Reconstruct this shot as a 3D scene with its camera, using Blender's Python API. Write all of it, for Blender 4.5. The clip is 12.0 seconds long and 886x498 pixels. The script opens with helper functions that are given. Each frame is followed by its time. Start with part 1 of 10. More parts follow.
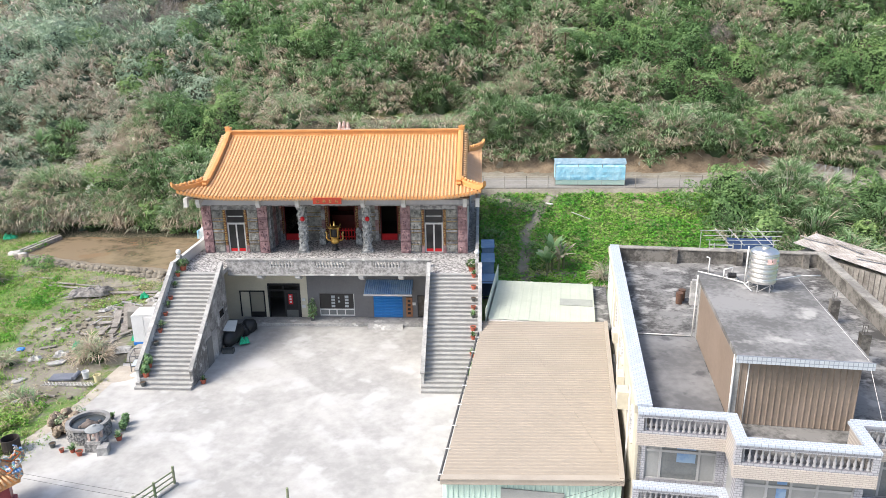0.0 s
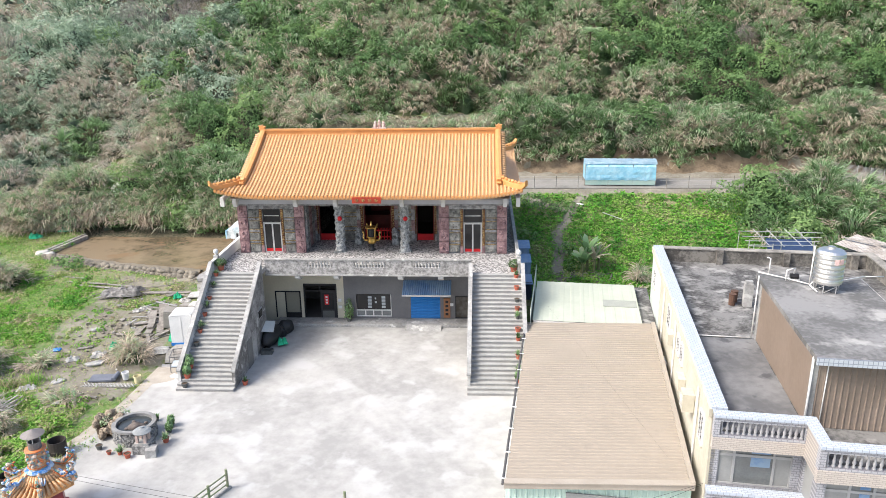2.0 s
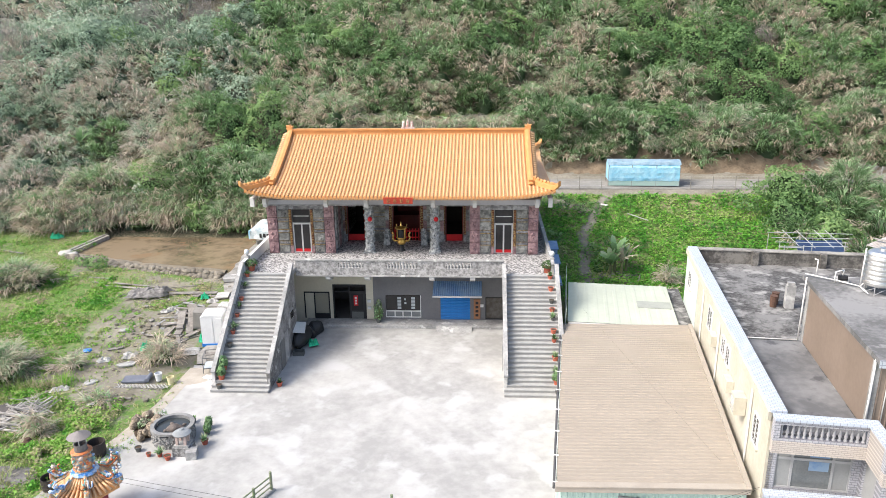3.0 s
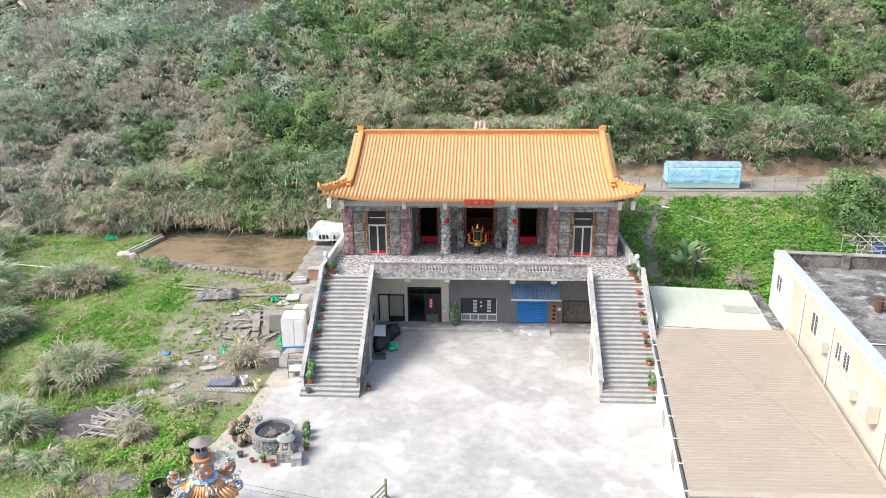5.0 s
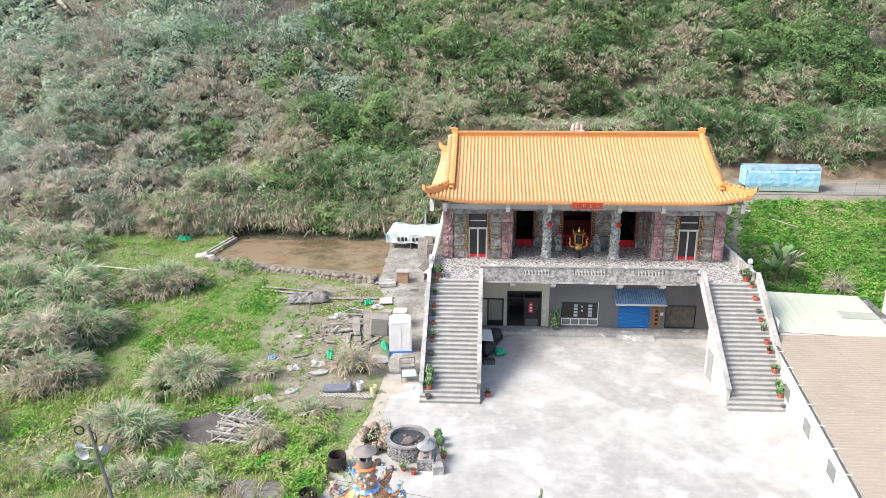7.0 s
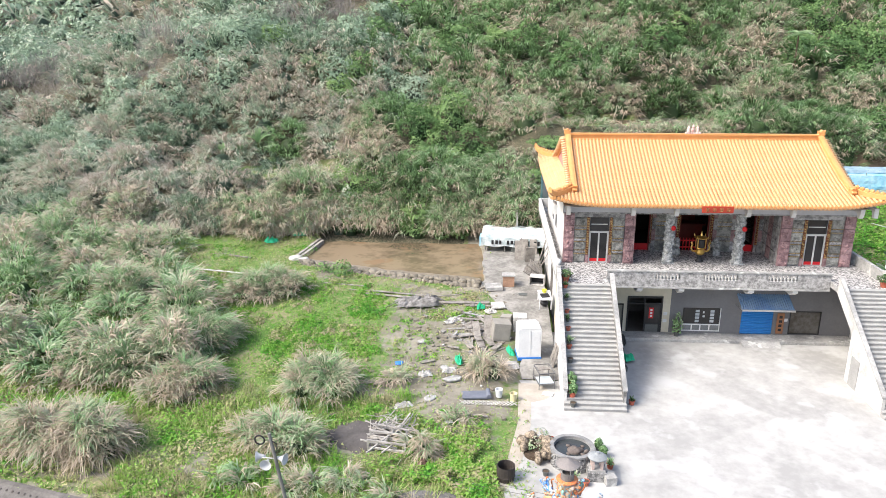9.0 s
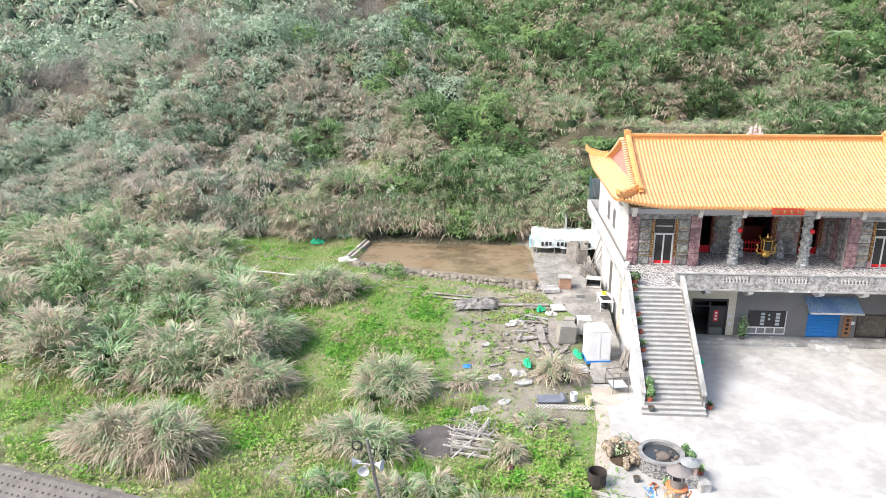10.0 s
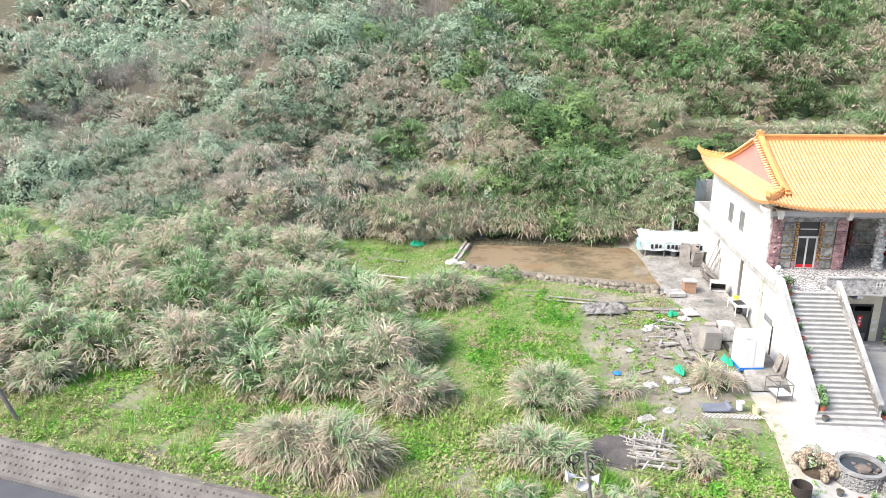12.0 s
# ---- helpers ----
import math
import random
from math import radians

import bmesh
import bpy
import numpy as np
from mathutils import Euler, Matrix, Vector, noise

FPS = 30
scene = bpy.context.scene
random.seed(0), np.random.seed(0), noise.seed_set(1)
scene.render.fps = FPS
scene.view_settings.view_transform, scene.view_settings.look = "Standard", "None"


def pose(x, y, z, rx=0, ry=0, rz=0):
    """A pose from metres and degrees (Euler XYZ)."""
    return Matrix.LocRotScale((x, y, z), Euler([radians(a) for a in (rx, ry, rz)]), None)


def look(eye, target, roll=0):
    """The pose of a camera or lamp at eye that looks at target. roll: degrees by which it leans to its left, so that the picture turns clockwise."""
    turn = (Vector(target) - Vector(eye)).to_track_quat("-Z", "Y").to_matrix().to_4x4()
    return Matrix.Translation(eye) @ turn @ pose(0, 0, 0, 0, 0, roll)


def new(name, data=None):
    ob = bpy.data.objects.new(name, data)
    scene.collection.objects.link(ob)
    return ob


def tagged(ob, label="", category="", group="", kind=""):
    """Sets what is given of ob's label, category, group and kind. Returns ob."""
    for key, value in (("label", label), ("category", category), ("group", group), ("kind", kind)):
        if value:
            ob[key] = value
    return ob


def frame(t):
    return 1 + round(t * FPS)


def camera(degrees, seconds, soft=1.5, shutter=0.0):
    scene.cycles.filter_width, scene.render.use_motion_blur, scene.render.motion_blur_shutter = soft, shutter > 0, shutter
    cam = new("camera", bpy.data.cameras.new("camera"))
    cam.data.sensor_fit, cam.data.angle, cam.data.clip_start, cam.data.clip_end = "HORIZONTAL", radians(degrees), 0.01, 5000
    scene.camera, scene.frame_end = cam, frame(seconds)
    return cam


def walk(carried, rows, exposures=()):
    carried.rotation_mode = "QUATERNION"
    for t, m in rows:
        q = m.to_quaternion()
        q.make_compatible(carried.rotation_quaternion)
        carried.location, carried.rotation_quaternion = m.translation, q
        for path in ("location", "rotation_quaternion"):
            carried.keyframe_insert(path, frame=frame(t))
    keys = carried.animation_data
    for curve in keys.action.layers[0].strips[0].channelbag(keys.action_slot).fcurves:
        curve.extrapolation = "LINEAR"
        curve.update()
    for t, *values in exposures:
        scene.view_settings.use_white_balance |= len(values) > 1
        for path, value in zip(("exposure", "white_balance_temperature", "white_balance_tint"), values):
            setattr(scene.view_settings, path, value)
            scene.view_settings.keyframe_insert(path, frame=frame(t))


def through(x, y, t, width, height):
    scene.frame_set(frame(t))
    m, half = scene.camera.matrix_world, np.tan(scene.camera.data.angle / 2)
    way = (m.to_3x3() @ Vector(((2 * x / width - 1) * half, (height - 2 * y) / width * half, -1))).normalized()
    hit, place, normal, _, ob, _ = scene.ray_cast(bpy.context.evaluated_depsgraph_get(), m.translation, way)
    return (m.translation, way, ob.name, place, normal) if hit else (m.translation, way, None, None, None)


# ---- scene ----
cam = camera(63.0, 12.0, soft=0.35)
# seconds, eye x, y, z, yaw, pitch, roll
PATH = [
    (0.0, 8.908, -36.503, 20.139, 3.245, -17.522, -0.89),
    (0.5, 8.54, -36.403, 20.067, 3.264, -17.488, -0.88),
    (1.0, 7.945, -36.306, 20.011, 3.284, -17.459, -0.85),
    (1.5, 7.188, -36.216, 19.968, 3.305, -17.434, -0.83),
    (2.0, 6.308, -36.131, 19.935, 3.327, -17.413, -0.79),
    (2.5, 5.327, -36.049, 19.913, 3.35, -17.395, -0.75),
    (3.0, 4.259, -35.97, 19.898, 3.373, -17.379, -0.71),
    (3.5, 3.104, -35.894, 19.89, 3.398, -17.364, -0.67),
    (4.0, 1.86, -35.819, 19.886, 3.424, -17.351, -0.62),
    (4.5, 0.525, -35.744, 19.887, 3.452, -17.338, -0.57),
    (5.0, -0.907, -35.67, 19.891, 3.481, -17.326, -0.52),
    (5.5, -2.439, -35.596, 19.898, 3.513, -17.314, -0.47),
    (6.0, -4.069, -35.521, 19.904, 3.547, -17.302, -0.42),
    (6.5, -5.791, -35.445, 19.909, 3.585, -17.291, -0.38),
    (7.0, -7.596, -35.365, 19.914, 3.625, -17.279, -0.33),
    (7.5, -9.474, -35.284, 19.918, 3.67, -17.268, -0.29),
    (8.0, -11.406, -35.198, 19.919, 3.719, -17.257, -0.25),
    (8.5, -13.377, -35.108, 19.916, 3.773, -17.248, -0.22),
    (9.0, -15.373, -35.011, 19.913, 3.833, -17.239, -0.2),
    (9.5, -17.38, -34.91, 19.905, 3.9, -17.232, -0.18),
    (10.0, -19.395, -34.802, 19.894, 3.973, -17.228, -0.17),
    (10.5, -21.421, -34.688, 19.879, 4.055, -17.226, -0.16),
    (11.0, -23.48, -34.565, 19.861, 4.145, -17.229, -0.17),
    (11.5, -25.612, -34.434, 19.84, 4.245, -17.236, -0.19),
    (12.0, -27.881, -34.294, 19.815, 4.355, -17.248, -0.21),
]


def aim(x, y, z, yaw, pitch, roll):
    a, p = radians(yaw), radians(pitch)
    return look((x, y, z), (x - math.sin(a) * math.cos(p), y + math.cos(a) * math.cos(p), z + math.sin(p)), roll)


EXPOSURES = ((0.0, 1.18), (5.0, 1.22), (9.5, 1.38), (12.0, 1.53))
walk(cam, [(t, aim(*row)) for t, *row in PATH], EXPOSURES)

# ---- light: hazy sun from the west, bright sky ----
SUN_DIR = Vector((-0.78, -0.36, 0.95)).normalized()
world = bpy.data.worlds.new("sky")
scene.world = world
world.use_nodes = True
wn = world.node_tree.nodes
sky = wn.new("ShaderNodeTexSky")
sky.sky_type, sky.sun_disc = "NISHITA", False
sky.sun_elevation = math.asin(SUN_DIR.z)
sky.sun_rotation = math.atan2(SUN_DIR.x, SUN_DIR.y)
sky.air_density, sky.dust_density, sky.ozone_density = 1.0, 4.0, 1.0
wn["Background"].inputs["Strength"].default_value = 0.138
world.node_tree.links.new(sky.outputs[0], wn["Background"].inputs["Color"])
sun = new("sun", bpy.data.lights.new("sun", "SUN"))
sun.data.energy, sun.data.angle, sun.data.color = 1.78, radians(20), (1.0, 0.965, 0.92)
sun.matrix_world = look(SUN_DIR * 100, (0, 0, 0))


# ---- materials ----
def M(name, a, b=None, rough=0.8, metal=0.0, scale=1.2, fine=14.0, bump=0.25, contrast=0.5, spot=None, spots=0.0, rand=0.0, spec=0.3):
    """A surface that varies between a and b at two scales, with optional spots of a third colour."""
    m = bpy.data.materials.new(name)
    m.use_nodes = True
    n, l = m.node_tree.nodes, m.node_tree.links
    p = n["Principled BSDF"]
    p.inputs["Roughness"].default_value, p.inputs["Metallic"].default_value = rough, metal
    p.inputs["Specular IOR Level"].default_value = spec
    b = b or tuple(c * 0.7 for c in a)
    tc = n.new("ShaderNodeTexCoord")
    big, small = n.new("ShaderNodeTexNoise"), n.new("ShaderNodeTexNoise")
    for tex, sc, det in ((big, scale, 5.0), (small, fine, 4.0)):
        tex.inputs["Scale"].default_value, tex.inputs["Detail"].default_value = sc, det
        tex.inputs["Roughness"].default_value = 0.6
        l.new(tc.outputs["Object"], tex.inputs["Vector"])
    add = n.new("ShaderNodeMath")
    add.operation = "MULTIPLY_ADD"
    l.new(small.outputs["Fac"], add.inputs[0])
    add.inputs[1].default_value = 0.5
    l.new(big.outputs["Fac"], add.inputs[2])
    ramp = n.new("ShaderNodeValToRGB")
    ramp.color_ramp.elements[0].position, ramp.color_ramp.elements[1].position = 0.75 - 0.22 / max(contrast, 0.05) * 0.5, 0.75 + 0.22 / max(contrast, 0.05) * 0.5
    ramp.color_ramp.elements[0].color, ramp.color_ramp.elements[1].color = (*b, 1), (*a, 1)
    l.new(add.outputs[0], ramp.inputs["Fac"])
    out = ramp.outputs["Color"]
    if spot:
        st = n.new("ShaderNodeTexNoise")
        st.inputs["Scale"].default_value, st.inputs["Detail"].default_value = scale * 2.3, 8.0
        l.new(tc.outputs["Object"], st.inputs["Vector"])
        sr = n.new("ShaderNodeValToRGB")
        sr.color_ramp.elements[0].position, sr.color_ramp.elements[1].position = 0.62 - spots * 0.3, 0.70 - spots * 0.2
        l.new(st.outputs["Fac"], sr.inputs["Fac"])
        mx = n.new("ShaderNodeMixRGB")
        l.new(sr.outputs["Color"], mx.inputs["Fac"])
        l.new(out, mx.inputs["Color1"])
        mx.inputs["Color2"].default_value = (*spot, 1)
        out = mx.outputs["Color"]
    if rand:
        oi, hs, mr = n.new("ShaderNodeObjectInfo"), n.new("ShaderNodeHueSaturation"), n.new("ShaderNodeMapRange")
        l.new(oi.outputs["Random"], mr.inputs["Value"])
        mr.inputs["To Min"].default_value, mr.inputs["To Max"].default_value = 1 - rand, 1 + rand
        l.new(mr.outputs["Result"], hs.inputs["Value"])
        l.new(out, hs.inputs["Color"])
        out = hs.outputs["Color"]
    l.new(out, p.inputs["Base Color"])
    if bump:
        bn = n.new("ShaderNodeBump")
        bn.inputs["Strength"].default_value, bn.inputs["Distance"].default_value = bump, 0.03
        l.new(add.outputs[0], bn.inputs["Height"])
        l.new(bn.outputs["Normal"], p.inputs["Normal"])
    return m


def brick_mat(name, face, face2, joint, width, height, rough=0.4, mortar=0.012, axis="xz", offset=0.5):
    """Small glazed facing tiles, seen from too far to be built one by one."""
    m = M(name, face, face2, rough=rough, bump=0.05)
    n, l = m.node_tree.nodes, m.node_tree.links
    tc, mp, br = n.new("ShaderNodeTexCoord"), n.new("ShaderNodeMapping"), n.new("ShaderNodeTexBrick")
    l.new(tc.outputs["Object"], mp.inputs["Vector"])
    if axis == "xz":
        mp.inputs["Rotation"].default_value = (radians(-90), 0, 0)
    br.inputs["Scale"].default_value = 1.0
    br.offset = offset
    br.inputs["Brick Width"].default_value, br.inputs["Row Height"].default_value = width, height
    br.inputs["Mortar Size"].default_value = mortar
    br.inputs["Color1"].default_value, br.inputs["Color2"].default_value, br.inputs["Mortar"].default_value = (*face, 1), (*face2, 1), (*joint, 1)
    l.new(mp.outputs["Vector"], br.inputs["Vector"])
    l.new(br.outputs["Color"], n["Principled BSDF"].inputs["Base Color"])
    return m


def leaf_mat(name, stops, through=0.35):
    """Leaves: the mesh's own tint, from deep green to dry straw, some light passing through."""
    m = bpy.data.materials.new(name)
    m.use_nodes = True
    n, l = m.node_tree.nodes, m.node_tree.links
    p, out = n["Principled BSDF"], n["Material Output"]
    at, ramp = n.new("ShaderNodeAttribute"), n.new("ShaderNodeValToRGB")
    at.attribute_name = "tint"
    e = ramp.color_ramp.elements
    while len(e) < len(stops):
        e.new(0.5)
    for el, (pos, col) in zip(e, stops):
        el.position, el.color = pos, (*col, 1)
    l.new(at.outputs["Fac"], ramp.inputs["Fac"])
    l.new(ramp.outputs["Color"], p.inputs["Base Color"])
    p.inputs["Roughness"].default_value, p.inputs["Specular IOR Level"].default_value = 0.55, 0.25
    tr, mx = n.new("ShaderNodeBsdfTranslucent"), n.new("ShaderNodeMixShader")
    l.new(ramp.outputs["Color"], tr.inputs["Color"])
    mx.inputs["Fac"].default_value = through
    l.new(p.outputs[0], mx.inputs[1])
    l.new(tr.outputs[0], mx.inputs[2])
    l.new(mx.outputs[0], out.inputs["Surface"])
    return m


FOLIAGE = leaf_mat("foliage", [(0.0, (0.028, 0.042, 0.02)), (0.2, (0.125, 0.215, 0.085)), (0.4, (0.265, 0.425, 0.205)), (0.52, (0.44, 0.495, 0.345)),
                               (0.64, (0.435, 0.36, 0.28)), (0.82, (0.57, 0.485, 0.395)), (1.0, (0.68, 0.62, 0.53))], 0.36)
# leaves of the western hill, greyed and blued: haze put into their colour
HILL_LEAVES = leaf_mat("hazed_hill_leaves", [(0.0, (0.03, 0.046, 0.032)), (0.2, (0.155, 0.235, 0.155)), (0.4, (0.32, 0.425, 0.30)), (0.52, (0.47, 0.51, 0.405)),
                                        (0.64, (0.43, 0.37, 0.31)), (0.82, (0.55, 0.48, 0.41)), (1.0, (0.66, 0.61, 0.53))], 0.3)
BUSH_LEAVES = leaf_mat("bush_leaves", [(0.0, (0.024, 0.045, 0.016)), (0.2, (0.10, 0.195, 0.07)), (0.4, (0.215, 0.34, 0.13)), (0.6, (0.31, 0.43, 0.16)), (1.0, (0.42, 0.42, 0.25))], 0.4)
TWIGS = leaf_mat("bare_twigs", [(0.0, (0.06, 0.055, 0.048)), (0.4, (0.27, 0.24, 0.225)), (1.0, (0.44, 0.40, 0.38))], 0.1)
LAWN = leaf_mat("low_plants", [(0.0, (0.05, 0.14, 0.028)), (0.3, (0.095, 0.325, 0.032)), (0.6, (0.245, 0.425, 0.078)), (0.82, (0.34, 0.355, 0.16)), (1.0, (0.43, 0.37, 0.25))])

ORANGE = M("orange_glazed_tile", (0.645, 0.40, 0.215), (0.575, 0.335, 0.165), rough=0.32, scale=0.8, fine=9, bump=0.12, rand=0.05, spec=0.5)
ORANGE_DARK = M("orange_pan_tile", (0.50, 0.265, 0.11), (0.42, 0.21, 0.082), rough=0.4, scale=1, fine=10, bump=0.1)
ORANGE_RIB = M("orange_ridge", (0.62, 0.31, 0.12), (0.53, 0.245, 0.085), rough=0.35, scale=1.5, fine=12, bump=0.15)
PINK = M("pink_gable_plaster", (0.50, 0.245, 0.215), (0.42, 0.205, 0.18), scale=0.8)
CONCRETE = M("plaza_concrete", (0.405, 0.40, 0.382), (0.285, 0.282, 0.27), rough=0.85, scale=0.22, fine=1.6, bump=0.12, contrast=0.75, spot=(0.43, 0.428, 0.42), spots=0.30)
OLD_CONCRETE = M("weathered_concrete", (0.42, 0.415, 0.40), (0.20, 0.20, 0.195), scale=0.7, fine=7, contrast=0.55, spot=(0.55, 0.55, 0.53), spots=0.1)
STEP = M("step_terrazzo", (0.38, 0.38, 0.366), (0.27, 0.27, 0.26), scale=2.0, fine=25, contrast=0.4)
STEP_FACE = M("step_riser", (0.35, 0.345, 0.335), (0.25, 0.245, 0.24), scale=2.0, fine=25, contrast=0.4)
WHITEWASH = M("white_paint", (0.62, 0.615, 0.60), (0.47, 0.465, 0.45), scale=0.5, fine=6, contrast=0.4, bump=0.1)
CREAM = M("cream_paint", (0.55, 0.525, 0.44), (0.42, 0.39, 0.31), scale=0.4, fine=5, contrast=0.55, bump=0.1)
GREY_WALL = M("dark_grey_paint", (0.175, 0.175, 0.18), (0.135, 0.135, 0.14), scale=0.6, fine=8, bump=0.05)
BEIGE_WALL = M("beige_plaster", (0.58, 0.54, 0.43), (0.49, 0.455, 0.36), scale=0.6, fine=8, bump=0.05)
MOSAIC = M("broken_stone_paving", (0.52, 0.51, 0.495), (0.09, 0.087, 0.085), rough=0.6, scale=8.0, fine=12, contrast=1.3, bump=0.2)
MOSAIC_DARK = M("grey_parapet_stone", (0.42, 0.41, 0.40), (0.16, 0.157, 0.152), scale=3.2, fine=9, contrast=0.8, bump=0.5)
CARVED = M("carved_grey_stone", (0.35, 0.345, 0.34), (0.13, 0.127, 0.13), rough=0.65, scale=3.5, fine=18, contrast=0.9, bump=0.9, rand=0.25)
CARVED_GREEN = M("carved_green_stone", (0.30, 0.295, 0.27), (0.125, 0.125, 0.115), rough=0.65, scale=3.5, fine=18, contrast=0.9, bump=0.9, rand=0.25)
PURPLE = M("red_carved_stone", (0.33, 0.215, 0.215), (0.17, 0.10, 0.105), rough=0.6, scale=3.5, fine=18, contrast=1.0, bump=0.7, rand=0.15)
COLUMN_STONE = M("carved_column_stone", (0.42, 0.43, 0.42), (0.17, 0.18, 0.18), rough=0.7, scale=5, fine=15, contrast=1.0, bump=0.9)
GOLD = M("gilded_carving", (0.50, 0.35, 0.14), (0.07, 0.042, 0.022), rough=0.45, metal=0.4, scale=9, fine=22, contrast=1.0, bump=0.6)
BRASS = M("polished_brass", (0.72, 0.50, 0.17), (0.42, 0.26, 0.07), rough=0.28, metal=1.0, bump=0.02)
RED = M("red_lacquer", (0.55, 0.018, 0.022), (0.42, 0.012, 0.016), rough=0.4, bump=0.05)
DARK_RED = M("dark_red_wood", (0.16, 0.02, 0.015), (0.09, 0.012, 0.01), rough=0.5)
BLACK = M("black_metal", (0.025, 0.025, 0.027), (0.015, 0.015, 0.016), rough=0.5, bump=0.05)
# near-black: the unlit hall's gloom is put into its base colour
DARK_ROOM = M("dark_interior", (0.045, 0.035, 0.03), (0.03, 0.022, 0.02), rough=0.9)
ALU = M("white_aluminium", (0.72, 0.72, 0.71), (0.62, 0.62, 0.61), rough=0.4, bump=0.03)
STEEL = M("stainless_steel", (0.80, 0.79, 0.77), (0.68, 0.67, 0.65), rough=0.42, metal=1.0, bump=0.05)
GALV = M("galvanised_pipe", (0.55, 0.55, 0.54), (0.40, 0.40, 0.39), rough=0.5, metal=0.4, bump=0.05)
PVC = M("white_pipe", (0.75, 0.74, 0.72), (0.60, 0.59, 0.57), rough=0.5, bump=0.05)
GLASS = M("dark_window_glass", (0.035, 0.034, 0.034), (0.022, 0.022, 0.023), rough=0.1, bump=0.0, spec=0.3)
GREY_GLASS = M("grey_window_glass", (0.20, 0.21, 0.21), (0.13, 0.14, 0.14), rough=0.12, bump=0.0, spec=0.6)
BLUE_SHUTTER = M("blue_roller_shutter", (0.035, 0.22, 0.55), (0.03, 0.17, 0.45), rough=0.45, bump=0.05)
BLUE_SHEET = M("blue_painted_sheet", (0.13, 0.24, 0.43), (0.24, 0.34, 0.46), rough=0.5, scale=1.2, fine=8, contrast=0.8)
BLUE_TARP = M("blue_tarpaulin", (0.20, 0.46, 0.62), (0.36, 0.57, 0.68), rough=0.5, scale=1.0, fine=6, contrast=0.7)
GREEN_NET = M("green_net", (0.03, 0.45, 0.24), (0.02, 0.33, 0.17), rough=0.7)
TAN_SHEET = M("tan_roof_sheet", (0.305, 0.265, 0.217), (0.27, 0.235, 0.192), rough=0.5, scale=0.4, fine=5, bump=0.05)
MINT_SHEET = M("mint_roof_sheet", (0.46, 0.49, 0.41), (0.39, 0.42, 0.345), rough=0.5, scale=0.6, fine=6, bump=0.05)
MINT_WALL = M("mint_wall_sheet", (0.50, 0.64, 0.56), (0.43, 0.56, 0.49), rough=0.5, bump=0.05)
BROWN_SHEET = M("brown_wall_sheet", (0.245, 0.20, 0.165), (0.18, 0.145, 0.115), rough=0.5, scale=0.8, fine=7)
ROOF_SLAB = M("stained_roof_slab", (0.20, 0.197, 0.19), (0.06, 0.058, 0.056), scale=0.6, fine=5, contrast=1.1, spot=(0.30, 0.295, 0.28), spots=0.22)
ROOF_SLAB_LIGHT = M("pale_roof_slab", (0.225, 0.223, 0.22), (0.115, 0.114, 0.112), scale=0.4, fine=5, contrast=1.0, spot=(0.34, 0.335, 0.32), spots=0.14)
TILE_WHITE = brick_mat("white_glazed_tile", (0.47, 0.52, 0.59), (0.41, 0.46, 0.53), (0.27, 0.29, 0.33), 0.22, 0.11, axis="xy")
TILE_SQUARE = brick_mat("square_glazed_tile", (0.42, 0.46, 0.50), (0.36, 0.40, 0.44), (0.20, 0.22, 0.26), 0.16, 0.16, axis="xz", offset=0.0)
TILE_FACE = brick_mat("pale_facing_tile", (0.39, 0.395, 0.42), (0.33, 0.335, 0.36), (0.20, 0.20, 0.22), 0.20, 0.10)
TILE_PINK = brick_mat("cream_facing_tile", (0.49, 0.44, 0.395), (0.43, 0.385, 0.345), (0.32, 0.295, 0.27), 0.2, 0.075)
TERRACOTTA = M("terracotta", (0.42, 0.12, 0.075), (0.32, 0.085, 0.055), rough=0.7, rand=0.15)
GREY_POT = M("grey_glazed_pot", (0.12, 0.125, 0.12), (0.07, 0.075, 0.07), rough=0.5)
SOIL = M("dark_soil", (0.09, 0.065, 0.045), (0.05, 0.037, 0.026), rough=0.95)
STONE = M("field_stone", (0.225, 0.20, 0.16), (0.115, 0.105, 0.085), scale=2.0, fine=12, contrast=0.8, bump=0.5, rand=0.25)
PEBBLE = M("pebble_cladding", (0.30, 0.30, 0.295), (0.12, 0.12, 0.12), scale=6, fine=14, contrast=1.2, bump=0.8)
WOOD = M("weathered_wood", (0.30, 0.28, 0.255), (0.165, 0.15, 0.135), scale=2, fine=20, contrast=0.8, rand=0.2)
ASPHALT = M("asphalt", (0.085, 0.087, 0.095), (0.06, 0.062, 0.07), rough=0.9, scale=0.5, fine=20, bump=0.1)
# muddy brown, with sky reflections put into its lighter patches
WATER = M("muddy_water", (0.235, 0.18, 0.118), (0.12, 0.095, 0.06), rough=0.15, scale=0.16, fine=1.1, bump=0.012, contrast=1.15, spot=(0.225, 0.15, 0.09), spots=0.06, spec=0.6)
POOL_WATER = M("dark_water", (0.05, 0.058, 0.06), (0.035, 0.04, 0.042), rough=0.08, bump=0.01, spec=0.35)
PLASTIC_WHITE = M("white_plastic", (0.66, 0.67, 0.67), (0.54, 0.55, 0.56), rough=0.45, bump=0.05)
PLASTIC_BLUE = M("blue_plastic", (0.03, 0.19, 0.58), (0.025, 0.15, 0.45), rough=0.45, bump=0.05)
CERAMIC_BLUE = M("blue_ceramic", (0.06, 0.22, 0.55), (0.55, 0.62, 0.66), rough=0.3, scale=4, fine=12, contrast=1.0)
CERAMIC_MIX = M("painted_ceramic", (0.55, 0.30, 0.13), (0.14, 0.30, 0.34), rough=0.4, scale=7, fine=20, contrast=1.3, bump=0.7, spot=(0.50, 0.10, 0.06), spots=0.25)
